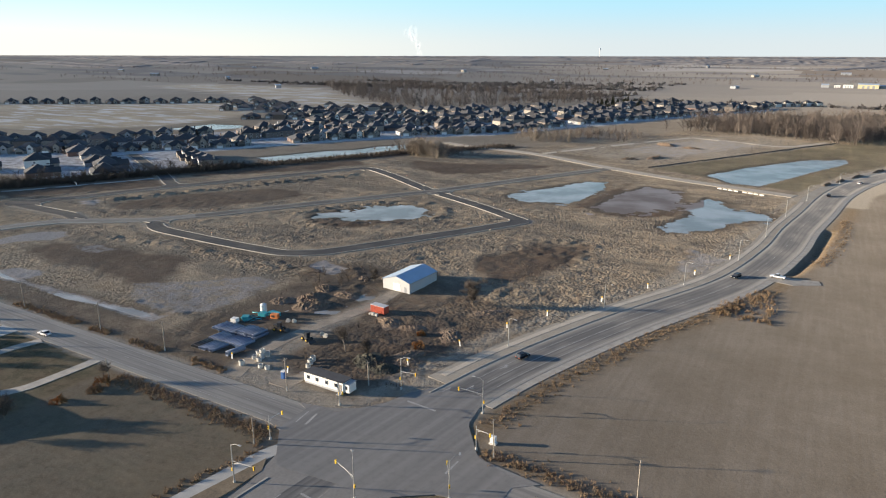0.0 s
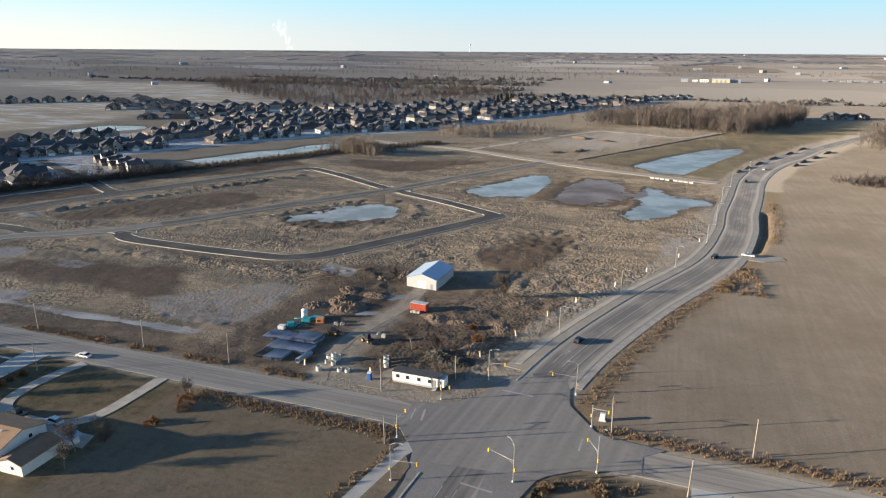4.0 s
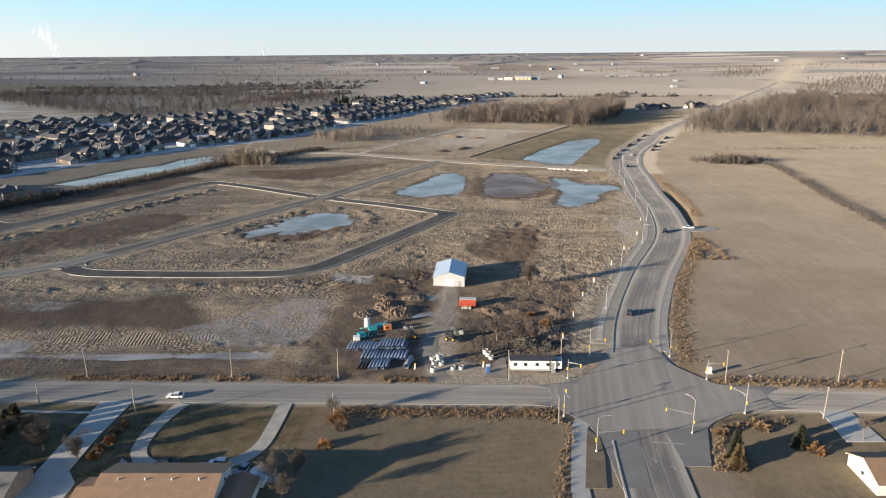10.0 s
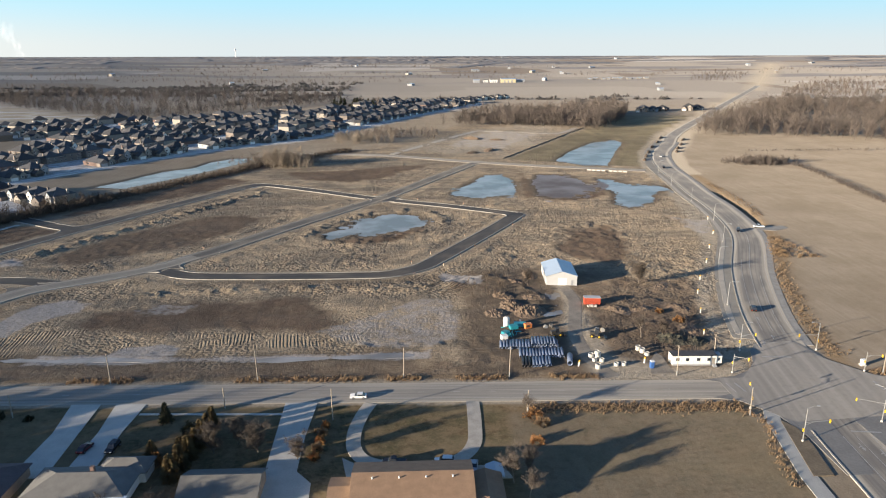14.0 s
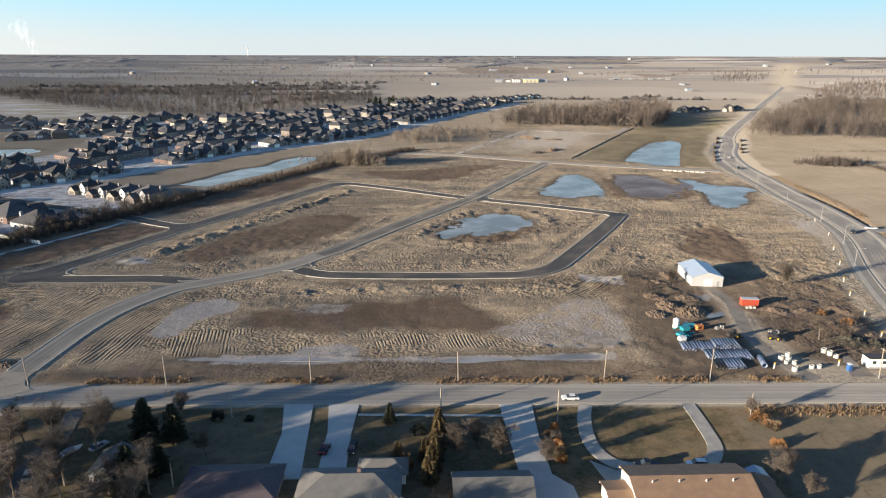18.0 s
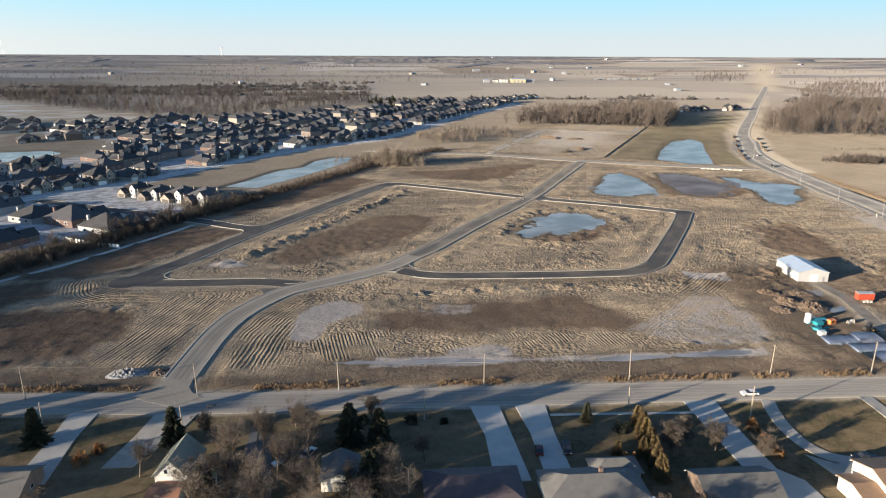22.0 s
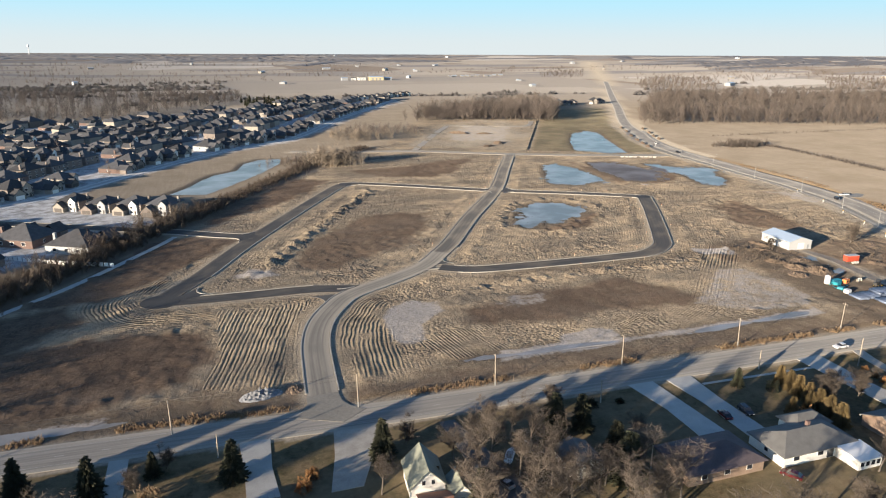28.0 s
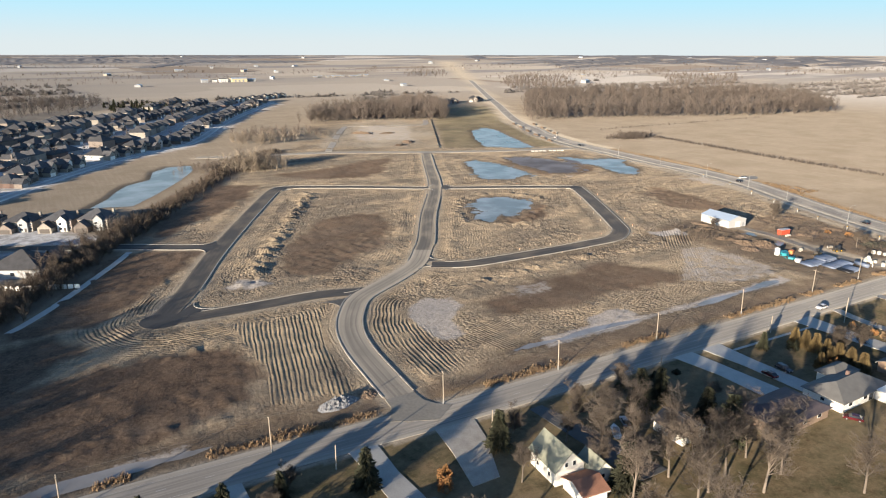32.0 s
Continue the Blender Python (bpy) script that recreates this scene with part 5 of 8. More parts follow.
def spruce_mesh(seed, h, r0):
    rs = np.random.default_rng(seed)
    pts, nrm = [], []
    layers = 17
    for k in range(layers):
        z = 0.06 * h + h * 0.92 * k / layers
        rad = r0 * (1 - k / layers) ** 0.85 * rs.uniform(0.82, 1.12) + 0.12
        boughs = max(5, int(13 * (1 - k / layers)) + 4)
        for i in range(boughs):
            w = 2 * math.pi * (i + rs.uniform(0, 0.8)) / boughs
            reach = rad * rs.uniform(0.7, 1.12)
            for q in np.linspace(0.2, 1.0, 6):
                c = np.array([math.cos(w) * reach * q, math.sin(w) * reach * q, z + 0.25 * rad * (0.6 - q)])
                for _ in range(2):
                    pts.append(c + rs.normal(0, 0.09 * r0 * 0.5, 3))
                    nrm.append([math.cos(w), math.sin(w), rs.uniform(-0.5, 0.35)])
    nrm = np.array(nrm)
    nrm /= np.linalg.norm(nrm, axis=1)[:, None]
    return clump_arrays(np.array(pts), nrm, 0.16 * r0 + 0.12, rs)


def spruce_thing(label, seed, h, r0, mat, name="spruce"):
    t = thing(name, label, "tree", "evergreens")
    part("trunk", Shape().tube((0, 0, -0.3), (0, 0, h * 0.96), 0.03 * h * 0.7, 0.02, 7), BARK, t)
    part("crown", mesh_arrays("crown", *spruce_mesh(seed, h, r0), mat), mat, t)
    return t


def bush_arrays(seed, r, h, count, size):
    rs = np.random.default_rng(seed)
    d = rs.normal(size=(count, 3))
    d /= np.linalg.norm(d, axis=1)[:, None]
    d[:, 2] = np.abs(d[:, 2])
    lump = 0.75 + 0.35 * np.sin(d[:, 0] * 4 + seed) * np.sin(d[:, 1] * 5 + 2)
    k = rs.uniform(0.45, 1.0, count) ** 0.5 * lump
    p = d * k[:, None] * np.array([r, r, h])
    return clump_arrays(p, d, size, rs)


# ---- buildings ----
def gable_roof(x0, y0, x1, y1, z, rise, over=0.4, thick=0.18, along="x"):
    s = Shape()
    z += thick + 0.03
    if along == "x":
        m, a, b = (y0 + y1) / 2, x0 - over, x1 + over
        slope = rise / ((y1 - y0) / 2)
        lo = z - slope * over
        prof = [(y0 - over, lo), (m, z + rise), (y1 + over, lo), (y1 + over, lo - thick), (m, z + rise - thick), (y0 - over, lo - thick)]
        v = [(a, y, q) for y, q in prof] + [(b, y, q) for y, q in prof]
    else:
        m, a, b = (x0 + x1) / 2, y0 - over, y1 + over
        slope = rise / ((x1 - x0) / 2)
        lo = z - slope * over
        prof = [(x0 - over, lo), (m, z + rise), (x1 + over, lo), (x1 + over, lo - thick), (m, z + rise - thick), (x0 - over, lo - thick)]
        v = [(x, a, q) for x, q in prof] + [(x, b, q) for x, q in prof]
    f = [(i, (i + 1) % 6, (i + 1) % 6 + 6, i + 6) for i in range(6)] + [(0, 5, 4, 1), (1, 4, 3, 2), (6, 7, 10, 11), (7, 8, 9, 10)]
    return s.add(v, f)


def hip_roof(x0, y0, x1, y1, z, rise, over=0.45, thick=0.2):
    s = Shape()
    a, b, c, d = x0 - over, y0 - over, x1 + over, y1 + over
    half = min(c - a, d - b) / 2
    if c - a >= d - b:
        p, q = (a + half, (b + d) / 2), (c - half, (b + d) / 2)
    else:
        p, q = ((a + c) / 2, b + half), ((a + c) / 2, d - half)
    v = [(a, b, z), (c, b, z), (c, d, z), (a, d, z), (*p, z + rise), (*q, z + rise)]
    v += [(x, y, z - thick) for x, y in ((a, b), (c, b), (c, d), (a, d))]
    if c - a >= d - b:
        f = [(0, 1, 5, 4), (1, 2, 5), (2, 3, 4, 5), (3, 0, 4)]
    else:
        f = [(0, 1, 4), (1, 2, 5, 4), (2, 3, 5), (3, 0, 4, 5)]
    f += [(0, 6, 7, 1), (1, 7, 8, 2), (2, 8, 9, 3), (3, 9, 6, 0), (9, 8, 7, 6)]
    return s.add(v, f)


def gable_body(x0, y0, x1, y1, z, rise, along="x"):
    """Walls up to the eaves with gable ends."""
    s = Shape().box(x0, y0, -0.4, x1, y1, z)
    if along == "x":
        m = (y0 + y1) / 2
        s.add([(x0, y0, z), (x0, y1, z), (x0, m, z + rise), (x1, y0, z), (x1, y1, z), (x1, m, z + rise)], [(0, 2, 1), (3, 4, 5), (0, 3, 5, 2), (1, 2, 5, 4)])
    else:
        m = (x0 + x1) / 2
        s.add([(x0, y0, z), (x1, y0, z), (m, y0, z + rise), (x0, y1, z), (x1, y1, z), (m, y1, z + rise)], [(0, 1, 2), (3, 5, 4), (0, 2, 5, 3), (1, 4, 5, 2)])
    return s


def window_part(parent, x, y, z, w, h, face, frame_mat=None):
    """A framed window proud of a wall. face: s, n, e or w."""
    n = {"s": (0, -1), "n": (0, 1), "e": (1, 0), "w": (-1, 0)}[face]
    fr, pa = Shape(), Shape()
    for sh, dw, o in ((fr, 0.0, 0.05), (pa, 0.1, 0.075)):
        hw, hh = w / 2 - dw, h / 2 - dw
        if n[0] == 0:
            ya, yb = sorted((y - 0.06 * n[1], y + o * n[1]))
            sh.box(x - hw, ya, z - hh, x + hw, yb, z + hh)
        else:
            xa, xb = sorted((x - 0.06 * n[0], x + o * n[0]))
            sh.box(xa, y - hw, z - hh, xb, y + hw, z + hh)
    ob = part("window", fr, frame_mat or TRIM_WHITE, parent)
    part("pane", pa, GLASS_DARK, ob)
    return ob


def door_part(parent, x, y, w, h, face, mat, name="door"):
    n = {"s": (0, -1), "n": (0, 1), "e": (1, 0), "w": (-1, 0)}[face]
    s = Shape()
    if n[0] == 0:
        ya, yb = sorted((y - 0.05 * n[1], y + 0.06 * n[1]))
        s.box(x - w / 2, ya, 0.0, x + w / 2, yb, h)
    else:
        xa, xb = sorted((x - 0.05 * n[0], x + 0.06 * n[0]))
        s.box(xa, y - w / 2, 0.0, xb, y + w / 2, h)
    return part(name, s, mat, parent)


def flat_window(parent, x, y, z, w, h, face):
    """A framed window of one mesh, glass and frame as two materials."""
    n = {"s": (0, -1), "n": (0, 1), "e": (1, 0), "w": (-1, 0)}[face]
    s = Shape()
    for dw, o in ((0.0, 0.05), (0.12, 0.08)):
        hw, hh = w / 2 - dw, h / 2 - dw
        if n[0] == 0:
            ya, yb = sorted((y - 0.06 * n[1], y + o * n[1]))
            s.box(x - hw, ya, z - hh, x + hw, yb, z + hh)
        else:
            xa, xb = sorted((x - 0.06 * n[0], x + o * n[0]))
            s.box(xa, y - hw, z - hh, xb, y + hw, z + hh)
    return part("window", mesh_of("window", s.v, s.f, [TRIM_WHITE, GLASS_DARK], slots=[0] * 6 + [1] * 6), TRIM_WHITE, parent)


def estate_house(variant, near=True):
    """A new suburban house, its front towards -y."""
    walls = [BRICK_NEW, WALL_STONE, WALL_GREY, WALL_WHITE, WALL_DARK, BRICK_NEW][variant]
    label = ["brick two-storey house with a dark hipped roof", "pale stone house with dark gabled roof", "grey-sided house with a dark hipped roof", "white-sided two-storey house with dark roof", "dark brick bungalow with a charcoal hipped roof", "brick and white gabled house with dark roof"][variant] + " in a new subdivision"
    t = thing("house", label, "house", "houses of the new subdivision")
    two = variant in (0, 1, 3, 5)
    w, d, e = (15.0, 14.0, 5.7) if two else (18.0, 17.0, 3.2)
    part("wall", Shape().box(-w / 2, -d / 2, -0.3, w / 2, d / 2, e), walls, t)
    part("roof", hip_roof(-w / 2, -d / 2, w / 2, d / 2, e, 4.2 if two else 4.8), ROOF_DARK, t)
    gx0, gx1, gy = (-w / 2, -w / 2 + 7.0, -d / 2 - 5.0)
    part("garage_wall", gable_body(gx0, gy, gx1, -d / 2 + 0.2, 3.0, 2.8, "y"), [WALL_STONE, BRICK_NEW, WALL_STONE, WALL_STONE, BRICK_NEW, WALL_STONE][variant], t)
    part("garage_roof", gable_roof(gx0, gy, gx1, -d / 2 + 1.8, 3.0, 2.8, 0.4, 0.18, "y"), ROOF_DARK, t)
    door_part(t, (gx0 + gx1) / 2, gy, 5.0, 2.3, "s", [TRIM_WHITE, DOOR_DARK, TRIM_WHITE, TRIM_WHITE, WALL_GREY, DOOR_DARK][variant], "garage_door")
    bx0, bx1 = 0.8, 5.6
    part("bay_wall", gable_body(bx0, -d / 2 - 1.4, bx1, -d / 2 + 0.2, e + 0.2, 2.4, "y"), [WALL_STONE, WALL_GREY, WALL_STONE, WALL_STONE, WALL_STONE, WALL_WHITE][variant], t)
    part("bay_roof", gable_roof(bx0, -d / 2 - 1.4, bx1, -d / 2 + 4.0, e + 0.2, 2.4, 0.35, 0.16, "y"), ROOF_DARK, t)
    if near:
        door_part(t, 4.6, -d / 2 - 1.4, 1.1, 2.2, "s", DOOR_DARK)
        for z in (1.5, 4.2) if two else (1.6,):
            flat_window(t, 2.4, -d / 2 - 1.4, z, 1.8, 1.5, "s")
            flat_window(t, 6.6, -d / 2, z, 1.2, 1.4, "s")
            for x in (-5.0, 0.0, 5.0):
                flat_window(t, x, d / 2, z, 1.7, 1.4, "n")
            flat_window(t, -w / 2, 1.5, z, 1.3, 1.3, "w")
            flat_window(t, w / 2, 1.0, z, 1.3, 1.3, "e")
        if two:
            flat_window(t, gx0 + 3.5, -d / 2, 4.8, 1.6, 1.2, "s")
        part("chimney", Shape().box(w / 2 - 1.1, 2.0, 0, w / 2 - 0.1, 3.2, e + 3.4), walls, t)
    else:
        flat_window(t, 3.2, -d / 2 - 1.4, e - 1.4, 2.4, 1.6, "s")
        flat_window(t, -w / 2, 1.5, e - 1.4, 1.6, 1.4, "w")
    return t


# ---- vehicles ----
def car_thing(label, paint_mat, kind="car"):
    """A parked vehicle that faces +x."""
    t = thing("car" if kind != "truck" else "pickup_truck", label, "car" if kind != "truck" else "truck")
    L, W = (4.6, 1.82) if kind == "car" else (4.8, 1.9) if kind == "suv" else (5.6, 1.95)
    top = 1.45 if kind == "car" else 1.72 if kind == "suv" else 1.85
    body = [(-L / 2, 0.35), (-L / 2 - 0.03, 0.72), (-L / 2 + 0.12, 0.95), (L / 2 - 1.25, 0.95), (L / 2 - 0.12, 0.80), (L / 2, 0.60), (L / 2 - 0.03, 0.32)]
    if kind == "truck":
        body = [(-L / 2, 0.5), (-L / 2, 1.05), (-0.2, 1.05), (L / 2 - 1.4, 1.08), (L / 2 - 0.1, 1.0), (L / 2, 0.7), (L / 2, 0.45)]
    cab = {"car": [(-L / 2 + 0.35, 0.95), (-L / 2 + 1.0, top), (0.35, top), (L / 2 - 1.3, 0.95)], "suv": [(-L / 2 + 0.12, 0.95), (-L / 2 + 0.45, top), (0.5, top), (L / 2 - 1.2, 0.95)], "truck": [(-0.6, 1.05), (-0.45, top), (0.75, top), (L / 2 - 1.35, 1.07)]}[kind]

    def extrude(prof, hw, tuck=0.0):
        n = len(prof)
        v = [(x, -hw + tuck * (z > 1.2), z) for x, z in prof] + [(x, hw - tuck * (z > 1.2), z) for x, z in prof]
        f = [tuple(range(n)), tuple(range(2 * n - 1, n - 1, -1))] + [(i, i + n, (i + 1) % n + n, (i + 1) % n) for i in range(n)]
        return Shape().add(v, f)

    part("body", extrude(body, W / 2), paint_mat, t)
    part("cabin_glass", extrude(cab, W / 2 - 0.08, 0.14), GLASS_DARK, t)
    a, b = cab[1][0] + 0.08, cab[2][0] - 0.08
    part("roof_panel", Shape().box(a, -W / 2 + 0.2, top - 0.05, b, W / 2 - 0.2, top + 0.03), paint_mat, t)
    for x in (-L / 2 + 0.85, L / 2 - 0.9):
        for y in (-W / 2 + 0.06, W / 2 - 0.06):
            ty = part("wheel", Shape().tube((x, y - 0.12, 0.33), (x, y + 0.12, 0.33), 0.33, sides=14), TYRE, t)
            part("rim", Shape().tube((x, y - 0.135, 0.33), (x, y + 0.135, 0.33), 0.19, sides=10), RIM, ty)
    for y in (-W / 2 + 0.28, W / 2 - 0.28):
        part("headlight", Shape().box(L / 2 - 0.16, y - 0.18, 0.62, L / 2 + 0.01, y + 0.18, 0.76), TRIM_WHITE, t)
        part("tail_light", Shape().box(-L / 2 - 0.04, y - 0.14, 0.68, -L / 2 + 0.08, y + 0.14, 0.86), RED_PAINT, t)
    return t


CAR_WHITE = material("white car paint", (0.75, 0.75, 0.75), 0.25, vary=0.03)
CAR_BLACK = material("black car paint", (0.012, 0.012, 0.014), 0.22, vary=0.1)
CAR_RED = material("red car paint", (0.085, 0.01, 0.014), 0.25, vary=0.05)
CAR_SILVER = material("silver car paint", (0.40, 0.41, 0.43), 0.3, 0.5, vary=0.05)

# ---- the building yard ----
shed = thing("shed", "white steel storage shed with a pale blue gabled roof", "shed", m=pose(57.4, 80.0, 0, 0, 0, -4))
part("wall", gable_body(0, 0, 12.6, 18.5, 3.9, 1.9, "y"), STEEL_WALL, shed)
roof = part("roof", gable_roof(0, 0, 12.6, 18.5, 3.9, 1.9, 0.25, 0.12, "y"), STEEL_ROOF, shed)
for k in range(19):
    y = 0.1 + k
    for side in (-1, 1):
        s = Shape()
        xe, xr = 6.3 + side * 6.5, 6.3 + side * 0.08
        ze, zr = 3.9 - 0.06, 5.8 - 0.02
        s.add([(xe, y, ze), (xe, y + 0.06, ze), (xr, y + 0.06, zr), (xr, y, zr), (xe, y, ze + 0.05), (xe, y + 0.06, ze + 0.05), (xr, y + 0.06, zr + 0.05), (xr, y, zr + 0.05)], [(4, 5, 6, 7), (0, 4, 7, 3), (1, 2, 6, 5), (0, 1, 5, 4)])
        part("roof_rib", s, STEEL_ROOF, roof)
door_part(shed, 6.6, 0, 3.4, 3.0, "s", TRIM_WHITE, "sliding_door")
door_part(shed, 10.6, 0, 1.0, 2.1, "s", WALL_GREY, "side_door")
part("ridge_cap", Shape().box(6.0, -0.3, 5.78, 6.6, 18.8, 5.88), STEEL_ROOF, shed)
for x in (0.0, 12.6):
    part("gutter", Shape().box(x - 0.32 if x == 0 else x + 0.18, -0.2, 3.62, x - 0.18 if x == 0 else x + 0.32, 18.7, 3.76), GALV, shed)

cont = thing("shipping_container", "faded red steel container with a pale roof", "container", m=pose(67.6, 57.0, 0.05, 0, 0, -6))
part("body", Shape().box(0, 0, 0.1, 6.1, 2.6, 2.65), RED_PAINT, cont)
part("roof", Shape().box(-0.06, -0.06, 2.65, 6.16, 2.66, 2.76), STEEL_WALL, cont)
for k in range(18):
    part("corrugation", Shape().box(0.18 + k * 0.33, -0.05, 0.2, 0.33 + k * 0.33, 0.0, 2.55), RED_PAINT, cont)
for x in (0.4, 5.7):
    part("skid", Shape().box(x - 0.15, 0, -0.25, x + 0.15, 2.6, 0.1), MACHINE_DARK, cont)
heap = Shape()
for k in range(5):
    heap.box(68.4 + k * 0.7, 54.6 + 0.2 * (k % 2), -0.2, 69.0 + k * 0.7, 55.5, 0.5 + 0.15 * (k % 3))
tagged(new("block_heap", heap.mesh("block_heap", CONCRETE_PRECAST)), "small heap of pale concrete blocks beside a container", "rubble")

trailer = thing("office_trailer", "long cream office trailer with a dark flat roof", "trailer", m=pose(82.0, 4.6, 0, 0, 0, -1.5))
part("body", Shape().box(0, 0, 0.55, 13.6, 3.7, 3.15, bevel=0.06), WALL_WHITE, trailer)
part("end_room", Shape().box(13.4, 0.35, 0.5, 15.4, 3.4, 2.9, bevel=0.05), WALL_WHITE, trailer)
part("roof", Shape().box(-0.12, -0.12, 3.15, 13.7, 3.82, 3.27), ROOF_DARK, trailer)
part("end_roof", Shape().box(13.72, 0.25, 2.9, 15.5, 3.5, 2.98), WALL_GREY, trailer)
part("skirt", Shape().box(0.15, 0.12, -0.3, 13.4, 3.6, 0.55), WALL_GREY, trailer)
for x in (1.6, 4.6, 8.0, 11.2):
    window_part(trailer, x, 0, 2.0, 1.1, 1.1, "s", WALL_GREY)
door_part(trailer, 12.6, 0, 0.95, 2.6, "s", WALL_STONE)
window_part(trailer, 14.4, 0.35, 1.9, 0.7, 1.1, "s", WALL_GREY)
for k in range(7):
    part("panel_joint", Shape().box(0.9 + 1.85 * k, -0.02, 0.6, 0.94 + 1.85 * k, 0.03, 3.1), WALL_GREY, trailer)
steps = thing("trailer_steps", "small grey wooden steps at a trailer door", "steps", m=pose(94.2, 3.0, 0))
for k in range(3):
    part("step", Shape().box(0, 0.45 * k, 0.0, 1.2, 0.45 * k + 0.45, 0.18 * (k + 1)), WALL_GREY, steps)


# pipes in rows
def pipe_mesh(r, length, mat):
    n = 12
    s = Shape()
    v = []
    for y, rr in ((0, r), (length, r), (length, r * 0.86), (0, r * 0.86)):
        v += [(rr * math.cos(2 * math.pi * i / n), y, r + rr * math.sin(2 * math.pi * i / n)) for i in range(n)]
    f = []
    for k in range(4):
        a, b = k * n, ((k + 1) % 4) * n
        f += [(a + i, a + (i + 1) % n, b + (i + 1) % n, b + i) for i in range(n)]
    s.add(v, f)
    return s.mesh("pipe", mat, True)


PIPE_A, PIPE_B, PIPE_C = pipe_mesh(0.48, 6.0, PIPE_GREY), pipe_mesh(0.48, 6.0, PIPE_BLACK), pipe_mesh(0.85, 6.2, PIPE_GREY)
rp = random.Random(5)
for x0, y0, count, gap, layers in ((31.2, 18.6, 19, 1.02, 1), (36.6, 12.0, 14, 1.02, 1), (39.6, 5.8, 6, 1.02, 1), (41, 18.9, 8, 1.02, 2)):
    for k in range(count):
        if layers == 2:
            m = pose(x0 + k * gap + 0.51, y0 + rp.uniform(-0.2, 0.2), 0.74, 0, 0, -7)
        else:
            m = pose(x0 + k * gap, y0 + rp.uniform(-0.35, 0.35), -0.08, 0, 0, -7 + rp.uniform(-1, 1))
        p = tagged(new("pipe", PIPE_A), "blue-grey plastic drain pipe lying in a row", "pipe", "stacked drain pipes")
        p.matrix_basis = m
for k in range(3):
    p = tagged(new("pipe", PIPE_B), "black plastic drain pipe lying in a row", "pipe", "stacked drain pipes")
    p.matrix_basis = pose(36.4 + k * 1.02, 5.4, -0.08, 0, 0, -6)
p = tagged(new("pipe", PIPE_C), "single large grey drain pipe lying on clay", "pipe")
p.matrix_basis = pose(50.8, 6.0, -0.08, 0, 0, -12)

# teal pipe fittings and sheets
rt = random.Random(9)
for k in range(16):
    s = Shape()
    L = rt.uniform(2.0, 4.5)
    s.tube((0, 0, 0.15), (L, 0, 0.15), 0.15, sides=8)
    ob = tagged(new("teal_pipe", s.mesh("teal_pipe", TEAL, True)), "thin teal plastic pipe in a loose heap", "pipe", "teal pipes")
    ob.matrix_basis = pose(33.0 + rt.uniform(0, 5), 27.5 + rt.uniform(0, 8.5), -0.05 + 0.3 * (k % 3), 0, 0, rt.choice((65, 75, 100, 10)) + rt.uniform(-12, 12))
for x, y, w, h, r in ((37.6, 35.4, 3.0, 1.3, 12), (40.2, 38.2, 4.2, 1.0, -8), (34.2, 30.6, 2.4, 1.1, 30)):
    s = Shape().box(-w / 2, -1.1, -0.2, w / 2, 1.1, h, bevel=0.2)
    ob = tagged(new("wrapped_pallet", s.mesh("wrapped_pallet", TEAL)), "pallet of pipe fittings under teal sheeting", "pallet", "wrapped pallets")
    ob.matrix_basis = pose(x, y, 0, 0, 0, r)
tank = thing("water_tank", "upright white plastic water tank on the clay", "tank", m=pose(35.4, 38.0, 0))
part("body", Shape().tube((0, 0, -0.2), (0, 0, 3.0), 1.1, sides=18), TRIM_WHITE, tank, smooth=False)
part("dome", Shape().tube((0, 0, 3.0), (0, 0, 3.4), 1.1, 0.5, sides=18), TRIM_WHITE, tank)
part("lid", Shape().tube((0, 0, 3.4), (0, 0, 3.52), 0.4, sides=12), WALL_GREY, tank)
for x, y in ((33.2, 26.6),):
    s = Shape().box(-1.1, -1.0, -0.2, 1.1, 1.0, 1.5, bevel=0.12)
    tagged(new("wrapped_pallet", s.mesh("wrapped_pallet", TRIM_WHITE)), "pallet wrapped in white plastic film", "pallet", "wrapped pallets").matrix_basis = pose(x, y, 0, 0, 0, 10)
gen = thing("generator_box", "orange steel generator box on a skid", "generator", m=pose(41.6, 34.6, 0, 0, 0, 15))
part("body", Shape().box(0, 0, 0.15, 2.6, 1.7, 1.7, bevel=0.08), ORANGE, gen)
part("skid", Shape().box(-0.1, 0.1, -0.2, 2.7, 1.6, 0.15), MACHINE_DARK, gen)
part("exhaust", Shape().tube((2.1, 0.8, 1.7), (2.1, 0.8, 2.2), 0.06), GALV, gen)
part("grille", Shape().box(0.4, -0.04, 0.6, 1.6, 0.02, 1.4), MACHINE_DARK, gen)


